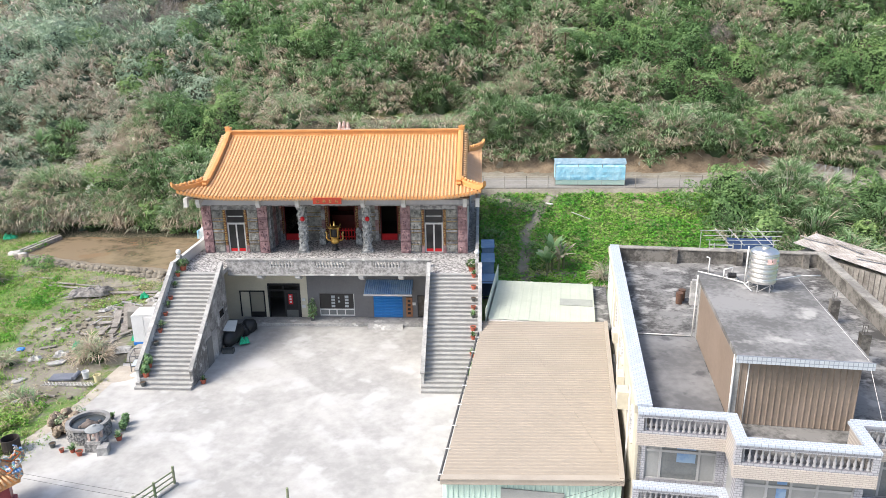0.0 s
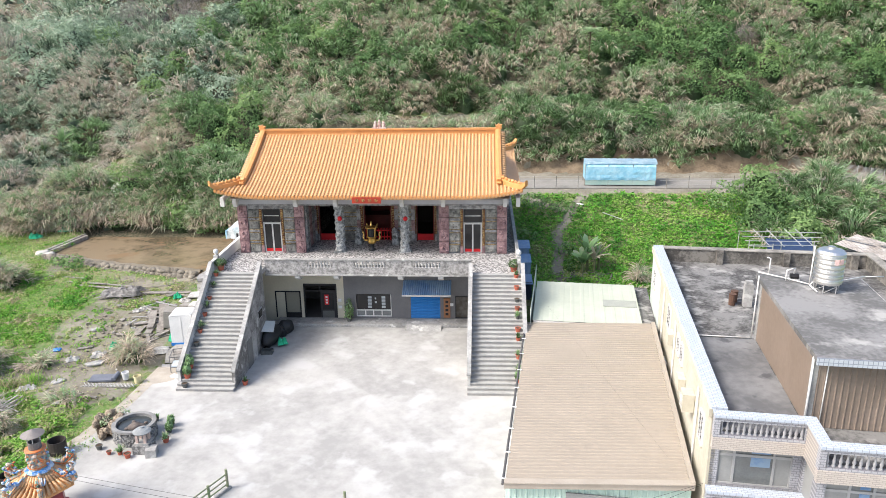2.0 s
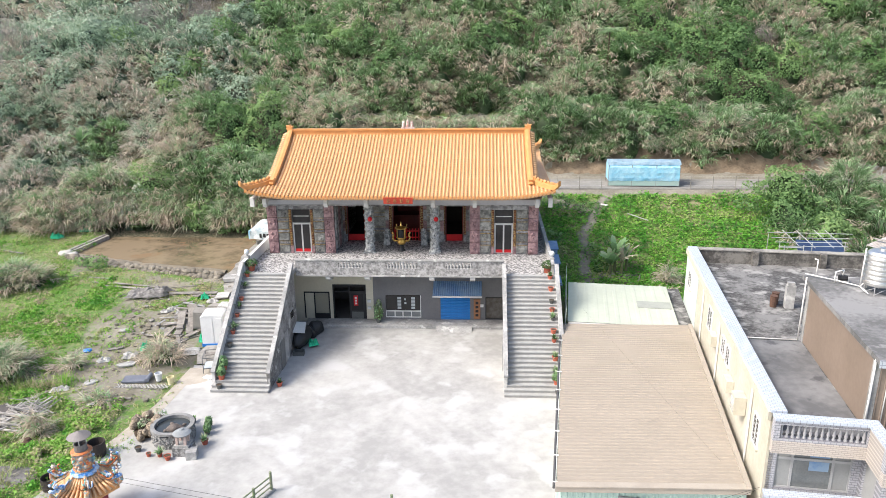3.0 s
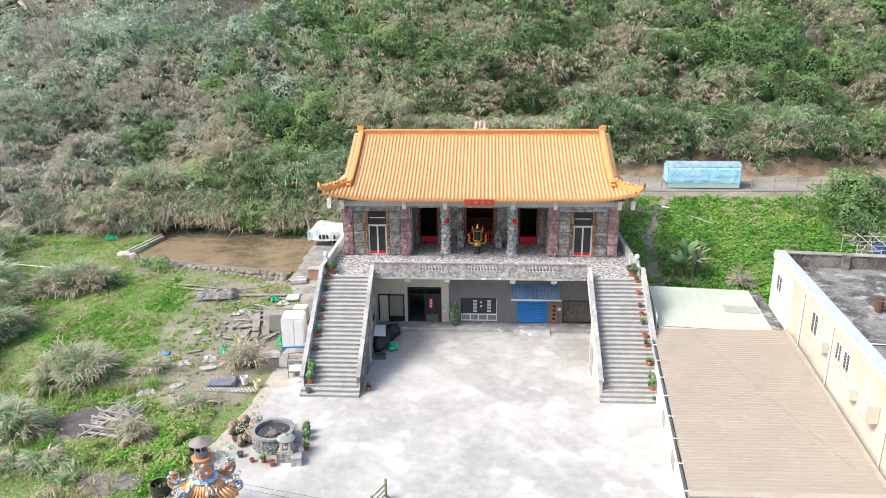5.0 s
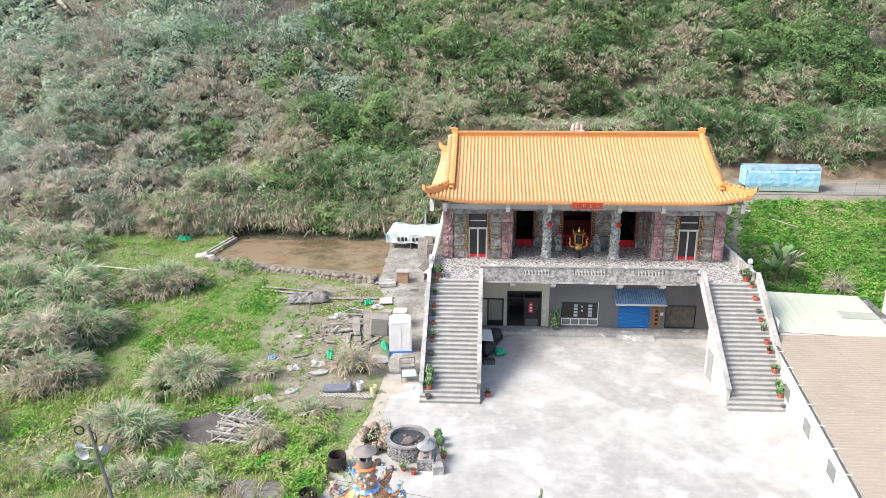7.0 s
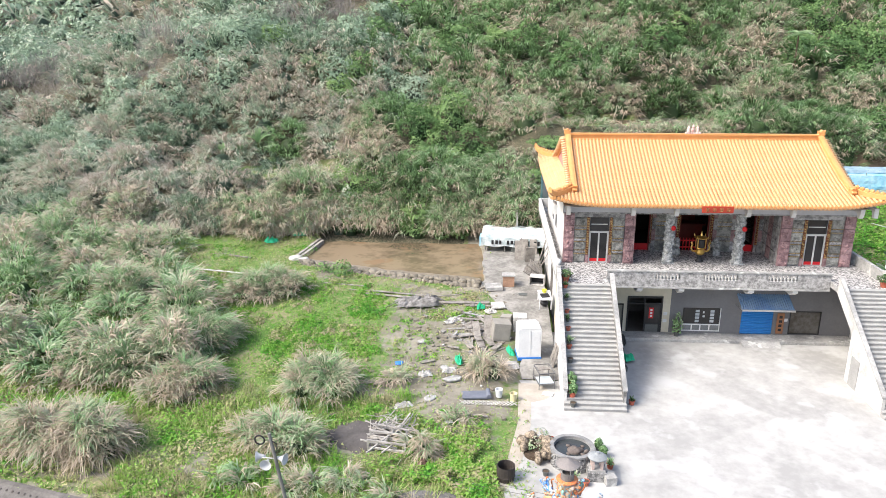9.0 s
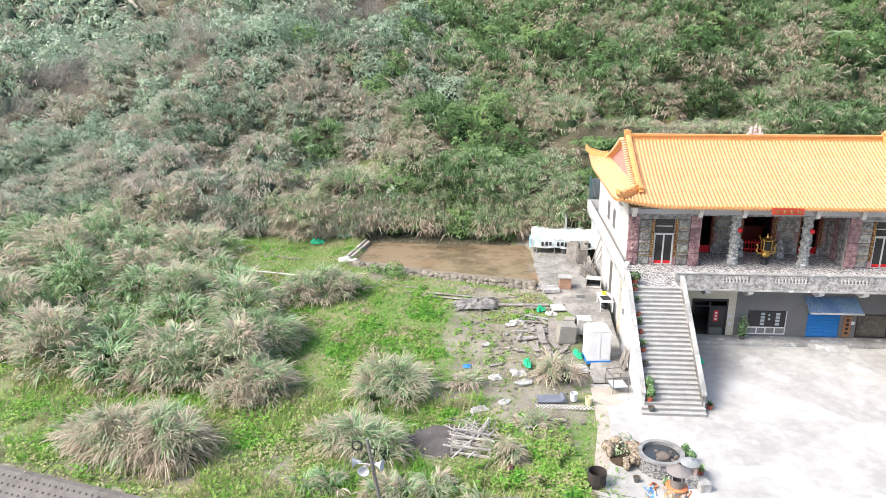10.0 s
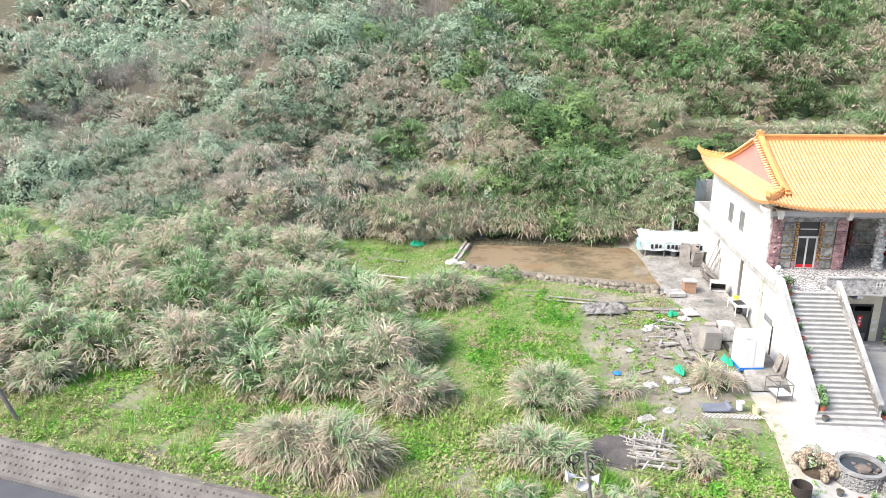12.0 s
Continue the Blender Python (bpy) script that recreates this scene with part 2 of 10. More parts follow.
GREEN_PAINT = M("mossy_green_paint", (0.14, 0.20, 0.10), (0.25, 0.25, 0.18), rough=0.7, scale=3, fine=15, contrast=0.9)


def ground_material():
    """Soil, short grass and leaf litter, shared out by the sheet's own 'grass' value."""
    m = M("ground_soil", (0.25, 0.232, 0.19), (0.145, 0.132, 0.10), rough=0.95, scale=0.5, fine=5.0, contrast=0.7, bump=0.5)
    n, l = m.node_tree.nodes, m.node_tree.links
    p = n["Principled BSDF"]
    soil = p.inputs["Base Color"].links[0].from_socket
    tc, tex, tex2, ramp, at, add, edge, mx = (n.new("ShaderNode" + k) for k in ("TexCoord", "TexNoise", "TexNoise", "ValToRGB", "Attribute", "Math", "ValToRGB", "MixRGB"))
    for tx, sc in ((tex, 0.35), (tex2, 2.2)):
        tx.inputs["Scale"].default_value, tx.inputs["Detail"].default_value, tx.inputs["Roughness"].default_value = sc, 8.0, 0.65
        l.new(tc.outputs["Object"], tx.inputs["Vector"])
    e = ramp.color_ramp.elements
    e[0].position, e[0].color = 0.32, (0.07, 0.15, 0.028, 1)
    e[1].position, e[1].color = 0.66, (0.22, 0.2, 0.115, 1)
    mid = e.new(0.5)
    mid.color = (0.12, 0.185, 0.05, 1)
    tex3, mixn = n.new("ShaderNodeTexNoise"), n.new("ShaderNodeMath")
    tex3.inputs["Scale"].default_value, tex3.inputs["Detail"].default_value = 7.0, 6.0
    l.new(tc.outputs["Object"], tex3.inputs["Vector"])
    mixn.operation = "MULTIPLY_ADD"
    l.new(tex3.outputs["Fac"], mixn.inputs[0])
    mixn.inputs[1].default_value = 0.9
    mixn.inputs[2].default_value = -0.45
    addn = n.new("ShaderNodeMath")
    l.new(mixn.outputs[0], addn.inputs[0])
    l.new(tex.outputs["Fac"], addn.inputs[1])
    l.new(addn.outputs[0], ramp.inputs["Fac"])
    at.attribute_name = "grass"
    add.operation = "MULTIPLY_ADD"
    l.new(tex2.outputs["Fac"], add.inputs[0])
    add.inputs[1].default_value = 0.9
    l.new(at.outputs["Fac"], add.inputs[2])
    edge.color_ramp.elements[0].position, edge.color_ramp.elements[1].position = 0.80, 1.02
    l.new(add.outputs[0], edge.inputs["Fac"])
    l.new(edge.outputs["Color"], mx.inputs["Fac"])
    l.new(soil, mx.inputs["Color1"])
    l.new(ramp.outputs["Color"], mx.inputs["Color2"])
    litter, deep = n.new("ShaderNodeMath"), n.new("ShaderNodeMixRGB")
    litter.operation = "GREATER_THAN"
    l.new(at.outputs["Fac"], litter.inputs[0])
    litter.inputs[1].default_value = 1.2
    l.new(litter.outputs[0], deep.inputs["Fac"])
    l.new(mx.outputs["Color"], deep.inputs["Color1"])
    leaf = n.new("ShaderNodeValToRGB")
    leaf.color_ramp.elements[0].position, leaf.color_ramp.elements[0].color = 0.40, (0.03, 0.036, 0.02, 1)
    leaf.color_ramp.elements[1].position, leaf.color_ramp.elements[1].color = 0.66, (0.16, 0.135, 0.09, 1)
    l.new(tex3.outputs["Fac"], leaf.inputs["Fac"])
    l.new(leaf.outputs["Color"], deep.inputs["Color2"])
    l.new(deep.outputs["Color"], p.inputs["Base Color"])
    return m


GROUND = ground_material()


# ---- building helpers ----
def box(bm, x0, x1, y0, y1, z0, z1, m=None):
    v = [bm.verts.new(p) for p in ((x0, y0, z0), (x1, y0, z0), (x1, y1, z0), (x0, y1, z0), (x0, y0, z1), (x1, y0, z1), (x1, y1, z1), (x0, y1, z1))]
    if m is not None:
        for q in v:
            q.co = m @ q.co
    for f in ((3, 2, 1, 0), (4, 5, 6, 7), (0, 1, 5, 4), (1, 2, 6, 5), (2, 3, 7, 6), (3, 0, 4, 7)):
        bm.faces.new([v[i] for i in f])
    return bm


def prism(bm, outline, axis, a, b):
    """A solid whose outline (pairs) is drawn across the axis, from a to b along it."""
    def place(p, w):
        return {"x": (w, *p), "y": (p[0], w, p[1]), "z": (*p, w)}[axis]
    lo, hi = [bm.verts.new(place(p, a)) for p in outline], [bm.verts.new(place(p, b)) for p in outline]
    bm.faces.new(lo), bm.faces.new(hi[::-1])
    for i in range(len(lo)):
        j = (i + 1) % len(lo)
        bm.faces.new((lo[i], hi[i], hi[j], lo[j]))
    bmesh.ops.recalc_face_normals(bm, faces=bm.faces[:])
    return bm


def rod(bm, a, b, r, segs=8, r2=None):
    a, b = Vector(a), Vector(b)
    q = (b - a).to_track_quat("Z", "Y")
    rings = []
    for c, rr in ((a, r), (b, r if r2 is None else r2)):
        rings.append([bm.verts.new(c + q @ Vector((rr * math.cos(k * math.tau / segs), rr * math.sin(k * math.tau / segs), 0))) for k in range(segs)])
    for i in range(segs):
        j = (i + 1) % segs
        bm.faces.new((rings[0][i], rings[0][j], rings[1][j], rings[1][i]))
    bm.faces.new(rings[0][::-1]), bm.faces.new(rings[1])
    return bm


def tube(bm, pts, r, segs=8):
    for a, b in zip(pts, pts[1:]):
        rod(bm, a, b, r, segs)
    return bm


def holed(bm, x0, x1, z0, z1, y0, y1, holes, axis="y"):
    """One upright slab from y0 to y1 with rectangular holes (x0, x1, z0, z1) through it; axis z lays it flat."""
    xs = sorted({x0, x1, *(min(max(h[i], x0), x1) for h in holes for i in (0, 1))})
    zs = sorted({z0, z1, *(min(max(h[i], z0), z1) for h in holes for i in (2, 3))})
    made = {}

    def v(x, z, y):
        if (x, z, y) not in made:
            made[x, z, y] = bm.verts.new((x, y, z) if axis == "y" else (x, z, y))
        return made[x, z, y]

    def solid(i, j):
        if not (0 <= i < len(xs) - 1 and 0 <= j < len(zs) - 1):
            return False
        cx, cz = (xs[i] + xs[i + 1]) / 2, (zs[j] + zs[j + 1]) / 2
        return not any(h[0] < cx < h[1] and h[2] < cz < h[3] for h in holes)

    for i in range(len(xs) - 1):
        for j in range(len(zs) - 1):
            if not solid(i, j):
                continue
            a, b, c, d = xs[i], xs[i + 1], zs[j], zs[j + 1]
            bm.faces.new((v(a, c, y0), v(b, c, y0), v(b, d, y0), v(a, d, y0)))
            bm.faces.new((v(a, c, y1), v(a, d, y1), v(b, d, y1), v(b, c, y1)))
            for di, dj, p, q in ((-1, 0, (a, c), (a, d)), (1, 0, (b, c), (b, d)), (0, -1, (a, c), (b, c)), (0, 1, (a, d), (b, d))):
                if not solid(i + di, j + dj):
                    bm.faces.new((v(*p, y0), v(*p, y1), v(*q, y1), v(*q, y0)))
    bmesh.ops.recalc_face_normals(bm, faces=bm.faces[:])
    return bm


def lathe(bm, profile, segs=16, at=(0, 0, 0), squash=1.0, wobble=0.0):
    """Turns (radius, height) pairs round the upright axis."""
    rings = []
    for r, z in profile:
        rings.append([bm.verts.new((at[0] + r * (1 + wobble * random.uniform(-1, 1)) * math.cos(k * math.tau / segs), at[1] + squash * r * (1 + wobble * random.uniform(-1, 1)) * math.sin(k * math.tau / segs), at[2] + z)) for k in range(segs)])
    for lo, hi in zip(rings, rings[1:]):
        for i in range(segs):
            j = (i + 1) % segs
            bm.faces.new((lo[i], lo[j], hi[j], hi[i]))
    bm.faces.new(rings[0][::-1]), bm.faces.new(rings[-1])
    return bm


def boulder(bm, c, r, seed=0, flat=0.75, sub=2):
    rnd = random.Random(seed)
    made = bmesh.ops.create_icosphere(bm, subdivisions=sub, radius=1.0)["verts"]
    off = Vector((rnd.uniform(-50, 50), rnd.uniform(-50, 50), rnd.uniform(-50, 50)))
    sx, sy = rnd.uniform(0.8, 1.25), rnd.uniform(0.8, 1.2)
    for v in made:
        k = 1 + 0.38 * noise.noise(v.co * 1.3 + off)
        v.co = Vector((c[0] + v.co.x * r * k * sx, c[1] + v.co.y * r * k * sy, c[2] + v.co.z * r * k * flat))
    return bm


def crumple(bm, sx, sy, h, seed):
    """A creased sheet or net lying in folds, with ragged edges that touch the ground."""
    n, off = 14, Vector((seed * 3.7, seed * 1.3, seed))
    rows = []
    for j in range(n + 1):
        row = []
        for i in range(n + 1):
            u, v = 2 * i / n - 1, 2 * j / n - 1
            p = Vector((u, v, 0))
            w = Vector((noise.noise(p * 1.3 + off), noise.noise(p * 1.3 - off), 0)) * 0.45
            edge = max(abs(u), abs(v))
            z = h * (0.35 + abs(noise.noise(p * 2.4 + off)) * 1.6 + 0.3 * noise.noise(p * 6 + off)) * (1 - edge ** 4)
            row.append(bm.verts.new((sx * (u + w.x), sy * (v + w.y), max(0.005, z))))
        rows.append(row)
    for j in range(n):
        for i in range(n):
            bm.faces.new((rows[j][i], rows[j][i + 1], rows[j + 1][i + 1], rows[j + 1][i]))
    return bm


def mesh_of(name, bm, material, smooth=False, bevel=0.0):
    if bevel:
        bmesh.ops.bevel(bm, geom=[e for e in bm.edges if len(e.link_faces) == 2 and e.calc_face_angle(0) > 0.6], offset=bevel, segments=1, affect="EDGES", clamp_overlap=True)
    me = bpy.data.meshes.new(name)
    bm.to_mesh(me)
    bm.free()
    me.materials.append(material)
    if smooth:
        me.polygons.foreach_set("use_smooth", [True] * len(me.polygons))
    return me


def part(name, bm, material, parent, label="", smooth=False, bevel=0.0):
    ob = new(name, mesh_of(name, bm, material, smooth, bevel) if isinstance(bm, bmesh.types.BMesh) else bm)
    ob.parent = parent
    if label:
        ob["label"] = label
    return ob


def thing(name, label, category, at=(0, 0, 0), rz=0.0, group="", kind=""):
    ob = new(name)
    ob.matrix_world = pose(*at, 0, 0, rz)
    return tagged(ob, label, category, group, kind)


def single(name, bm, material, label, category, at=None, group="", kind="", smooth=False, bevel=0.0):
    ob = new(name, mesh_of(name, bm, material, smooth, bevel))
    if at is not None:
        ob.matrix_world = at if isinstance(at, Matrix) else pose(*at)
    return tagged(ob, label, category, group, kind)


B = bmesh.new


# ---- the lie of the land ----
def ramp_of(v, knots):
    return float(np.interp(v, [k[0] for k in knots], [k[1] for k in knots]))


WEST = ((-40, -0.1), (-2, 0.0), (6, 0.45), (14, 1.1), (17, 1.35), (25, 1.5), (28, 2.2), (31, 4.0), (34, 5.1), (37, 5.6), (41, 5.8), (44, 7.2), (50, 11.2), (52, 12.6), (60, 16.4), (75, 20.5), (95, 30), (140, 46), (240, 60), (1600, 90))
EAST = ((-40, -0.1), (7, 0.0), (12, 0.7), (18, 1.2), (26, 3.5), (29.5, 5.1), (33.5, 5.35), (35, 5.8), (36.5, 7.2), (38, 9.1), (40, 9.8), (45.4, 10.0), (47, 11.3), (50, 13.2), (54, 15.9), (60, 19.2), (75, 27), (95, 38), (140, 52), (240, 66), (1600, 95))


def smoothstep(v, a, b):
    k = min(1, max(0, (v - a) / (b - a)))
    return k * k * (3 - 2 * k)


def bank_y(x):
    """Line of the stone bank along the pond."""
    return float(np.interp(x, [-31.5, -23.25, -16.0], [20.7, 17.85, 16.2]))


def in_pond(x, y):
    return -30.4 < x < -15.9 and bank_y(x) + 0.1 < y < 27.3 + 0.07 * (-16 - x)


def road_edge(x):
    return -7.6 - 0.25 * (x + 39.6)


def land(x, y):
    """Height of the ground."""
    near, up = smoothstep(x, -4, 9), smoothstep(x, -17, -9)
    w = near + (up - near) * smoothstep(y, 31, 37)
    full, y = y, y - 6.5 * smoothstep(-x, 54, 66) * smoothstep(y, 20, 33)
    z = (1 - w) * ramp_of(y, WEST) + w * ramp_of(y, EAST)
    y = full
    far = smoothstep(-x, 45, 90)
    if y > 40:
        z -= far * 0.12 * (y - 40) * (1 if y < 90 else 90 / y)
    hill = smoothstep(y, 30, 46)
    if hill:
        z += 3.0 * math.exp(-((x + 23) / 9) ** 2 - ((y - 43) / 4) ** 2)
        z += hill * (1 - 0.8 * smoothstep(x, -12, -8) * (1 - smoothstep(y, 46, 50))) * (1.5 * noise.noise(Vector((x * 0.045, y * 0.06, 3.1))) + 0.9 * noise.noise(Vector((x * 0.15, y * 0.17, 8.0))) + 0.35 * noise.noise(Vector((x * 0.4, y * 0.4, 2.0))))
    elif x < -13.5 and y > -20:
        z += 0.12 * noise.noise(Vector((x * 0.3, y * 0.3, 1.0))) + (0.10 * noise.noise(Vector((x * 0.9, y * 0.9, 5.0))) if y < 16 else 0)
    if y < 0 and x < -16:
        z -= 0.75 * smoothstep(road_edge(x) - y, 0, 1.6)
    if (-13.2 < x < 60 and y < 11) or (-11.0 < x < 8.6 and y < 26.4):
        z = min(z, -0.12)
    elif -17 < x and y < 4:
        z = min(z, -0.03 if x > -14.6 else z)
    return z


def west_field(x, y):
    """Mown field beyond the reed thicket."""
    return x < -63.5 - 0.9 * (y - 25) and 20.5 < y < 34


def east_path(y):
    """The trodden path over the plot east of the temple."""
    return float(np.interp(y, [9, 17.9, 23.6, 26.5, 29.6], [12.0, 12.2, 12.8, 13.9, 16.2])) + 0.15 * math.sin(y * 1.3)


def grass_share(x, y):
    """0 bare soil, 1 grown over."""
    g = 0.62
    if x < -13 and y < 26:
        d = math.hypot((x + 17.2) / 5.2, (y - 6.2) / 7.6) + 0.35 * noise.noise(Vector((x * 0.45, y * 0.45, 4.0))) + 0.2 * noise.noise(Vector((x * 1.3, y * 1.3, 9.0)))
        g = 0.345 + 0.335 * smoothstep(d, 0.5, 1.5) + 0.22 * noise.noise(Vector((x * 0.8, y * 0.8, 21.0))) + 0.30 * noise.noise(Vector((x * 0.22, y * 0.22, 14.0)))
        if x > -29:
            g -= 0.30 * math.exp(-((y - bank_y(x) + 1.9) / 1.0) ** 2)
        g -= 0.10 * (1 - smoothstep(y, 0, 5)) * smoothstep(-x, 17, 22)
        g -= 0.12 * (1 - smoothstep(math.hypot((x + 17.8) / 3.2, (y - 0.2) / 1.6), 0.6, 1.2)) + 0.35 * (1 - smoothstep(math.hypot((x + 17.6) / 1.8, (y + 8.3) / 1.2), 0.6, 1.2))
        g -= 0.45 * (1 - smoothstep(math.hypot((x + 21.7) / 1.9, (y + 3.2) / 1.6), 0.7, 1.15))
        g -= 0.40 * (1 - smoothstep(math.hypot((x + 36) / 5.0, (y + 6.5) / 1.0), 0.5, 1.2))
        if y < 0 and x < -16 and road_edge(x) - y > -0.2:
            g = 0.0
    if x > 8.5 and 9 < y < 29:
        g = 0.75
        g -= 0.60 * (1 - smoothstep(abs(x - east_path(y)), 0.15, 0.8))
        if x < 13.6:
            g -= 0.60 * (1 - smoothstep(abs(y - 28.3 + 0.52 * (x - 10.3)), 0.25, 0.8))
    if x > 6 and 28.8 < y < 36.5:
        g = 0.05
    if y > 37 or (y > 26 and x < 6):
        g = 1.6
        if -46 < x < -31 and abs(y - 37.9 - 0.08 * (x + 34)) < 2.6 + 0.7 * math.sin(x * 0.45):
            g = 0.8
    if west_field(x, y):
        g = 0.85
    if -17.6 < x < -11 and 15 < y < 29:
        g = 0.12
    if -10 < x < 7 and 40.6 < y < 45.6:
        g = 0.62 - 0.25 * smoothstep(x, -3, 3) + 0.3 * noise.noise(Vector((x * 0.5, y * 0.8, 3.0)))
    return g


def axis_steps(lo, hi, step, far_lo, far_hi):
    mid = list(np.arange(lo, hi + 0.01, step))
    out, d, a, b = [], step, lo, hi
    left, right = [], []
    while a > far_lo:
        d *= 1.35
        a -= d
        left.append(max(a, far_lo))
    d = step
    while b < far_hi:
        d *= 1.35
        b += d
        right.append(min(b, far_hi))
    return left[::-1] + mid + right


def make_ground():
    xs, ys = axis_steps(-85, 62, 0.7, -1500, 1500), axis_steps(-14, 80, 0.7, -1200, 1600)
    verts = [(x, y, land(x, y) - (0.55 if in_pond(x, y) else 0)) for y in ys for x in xs]
    w = len(xs)
    faces = [(j * w + i, j * w + i + 1, (j + 1) * w + i + 1, (j + 1) * w + i) for j in range(len(ys) - 1) for i in range(w - 1)]
    me = bpy.data.meshes.new("ground")
    me.from_pydata(verts, [], faces)
    at = me.attributes.new("grass", "FLOAT", "POINT")
    at.data.foreach_set("value", [grass_share(x, y) for y in ys for x in xs])
    me.polygons.foreach_set("use_smooth", [True] * len(faces))
    me.materials.append(GROUND)
    tagged(new("ground", me), "grassy and bare earthen ground rising into a hillside", "ground", kind="structure")


make_ground()


# ---- paved surfaces ----
def make_pavings():
    bm = B()
    edge = [(float(np.interp(-y, [-3.4, 1.5, 4.6, 6.6, 9.0, 45], [-13.3, -13.4, -13.9, -14.6, -15.6, -16.4])) + 0.35 * noise.noise(Vector((y * 0.7, 2.0, 0))) + 0.2 * noise.noise(Vector((y * 2.3, 7.0, 0))), float(y)) for y in np.arange(3.4, -14, -0.3)]
    prism(bm, edge + [(-16.4, -45), (40, -45), (40, 10.5), (-11.3, 10.5), (-11.3, 3.4)], "z", -0.3, 0.0)
    single("plaza", bm, CONCRETE, "pale blotchy concrete forecourt in front of the temple", "pavement", kind="structure")
    # concrete strip that climbs beside the temple to the pond
    bm = B()
    ys = np.linspace(3.4, 27, 40)
    rows = []
    for y in ys:
        x0 = -13.3 - 2.5 * smoothstep(y, 10, 15.5) + 0.45 * noise.noise(Vector((y * 0.6, 4.0, 1.0))) + 0.2 * noise.noise(Vector((y * 1.9, 1.0, 6.0)))
        rows.append([bm.verts.new((x, y, max(land(-14.5, y), 0) + 0.06)) for x in (x0, -11.2)] + [bm.verts.new((x, y, -0.4)) for x in (-11.2, x0)])
    for a, b in zip(rows, rows[1:]):
        for i in range(4):
            j = (i + 1) % 4
            bm.faces.new((a[i], a[j], b[j], b[i]))
    single("side_path", bm, M("dirty_concrete", (0.29, 0.28, 0.26), (0.15, 0.145, 0.132), scale=0.6, fine=4, contrast=0.9), "concrete path beside the temple's white side wall", "path", kind="structure")
    # lane behind the temple
    bm = B()
    top, low = [], []
    for x in np.arange(6, 70, 1.0):
        bend = 0.05 * max(0, x - 36) ** 1.6
        for lst, y in ((low, 29.8 - bend), (top, 33.1 - bend * 0.8)):
            lst.append((bm.verts.new((x, y, land(x, y) + 0.06)), bm.verts.new((x, y, land(x, y) - 0.5))))
    for i in range(len(top) - 1):
        bm.faces.new((low[i][0], low[i + 1][0], top[i + 1][0], top[i][0]))
        bm.faces.new((low[i][1], low[i + 1][1], low[i + 1][0], low[i][0]))
    single("lane", bm, M("dusty_concrete", (0.255, 0.245, 0.225), (0.17, 0.162, 0.145), scale=0.4, fine=4, contrast=0.6), "dusty concrete lane at the foot of the hill", "path", kind="structure")
    # road with its sloped revetment
    bm = B()
    xs = np.arange(-140, -8, 2.0)
    prev = None
    for x in xs:
        y = road_edge(x) - 1.75
        cur = [bm.verts.new((x, y, -0.66)), bm.verts.new((x, y - 7, -0.70)), bm.verts.new((x, y - 7, -1.2)), bm.verts.new((x, y, -1.2))]
        if prev:
            for i in range(4):
                j = (i + 1) % 4
                bm.faces.new((prev[i], prev[j], cur[j], cur[i]))
        prev = cur
    bmesh.ops.recalc_face_normals(bm, faces=bm.faces[:])
    single("road", bm, ASPHALT, "dark asphalt road below the meadow", "road", kind="structure")
    bank = thing("revetment", "grey-brown concrete revetment with round studs along the road", "retaining wall", kind="structure")
    bm = B()
    prev = None
    for x in np.arange(-90, -16, 2.0):
        y = road_edge(x)
        cur = [bm.verts.new(p) for p in ((x, y + 0.25, 0.10), (x, y, 0.10), (x, y - 1.55, -0.62), (x, y - 1.75, -0.62), (x, y - 1.75, -0.9), (x, y + 0.25, -0.9))]
        if prev:
            for i in range(6):
                j = (i + 1) % 6
                bm.faces.new((prev[i], prev[j], cur[j], cur[i]))
        prev = cur
    bmesh.ops.recalc_face_normals(bm, faces=bm.faces[:])
    part("slope", bm, M("revetment_concrete", (0.15, 0.14, 0.13), (0.085, 0.078, 0.072), scale=1.0, fine=8), bank)
    stud = lathe(B(), [(0.065, -0.02), (0.06, 0.02), (0.03, 0.035)], 6)
    stud_me = mesh_of("stud", stud, M("stud_concrete", (0.10, 0.088, 0.08), (0.06, 0.053, 0.05)))
    for i in range(75):
        for k in range(4):
            x = -56 + i * 0.33 + 0.16 * (k % 2)
            f = 0.16 + 0.23 * k
            ob = part("stud", stud_me, None, bank)
            ob.matrix_world = pose(x, road_edge(x) - 1.55 * f, 0.10 - 0.72 * f, 25, 0, -14)



make_pavings()

# ---- temple ----
CX = -1.30
FLOOR = 4.80
EAVE_Y, RIDGE_Y, EAVE_Z, RIDGE_Z = 9.6, 16.7, 9.08, 12.25
HALF_X, GABLE_X = 10.15, 8.65
BACK_Y = 25.3


def rear(y):
    """The place on the back slope that answers to y on the front slope."""
    return RIDGE_Y + (RIDGE_Y - y) * (BACK_Y - RIDGE_Y) / (RIDGE_Y - EAVE_Y)


def roof_z(x, y):
    """Height of the roof over a place x from the temple's middle; a hipped skirt round a gabled top."""
    s = 1 - (RIDGE_Y - y) / (RIDGE_Y - EAVE_Y) if y < RIDGE_Y else 1 - (y - RIDGE_Y) / (BACK_Y - RIDGE_Y)
    z = EAVE_Z + (RIDGE_Z - EAVE_Z) * (0.72 * s + 0.28 * s * s)
    if abs(x) > GABLE_X + 0.01:
        k = (HALF_X - abs(x)) / (HALF_X - GABLE_X)
        z = min(z, EAVE_Z + 0.7 * (0.85 * k + 0.15 * k * k))
    d = math.hypot(HALF_X - abs(x), min(y - EAVE_Y, BACK_Y - y))
    return z + (0.48 if y < RIDGE_Y else 0.7) * max(0, 1 - d / 3.6) ** 2


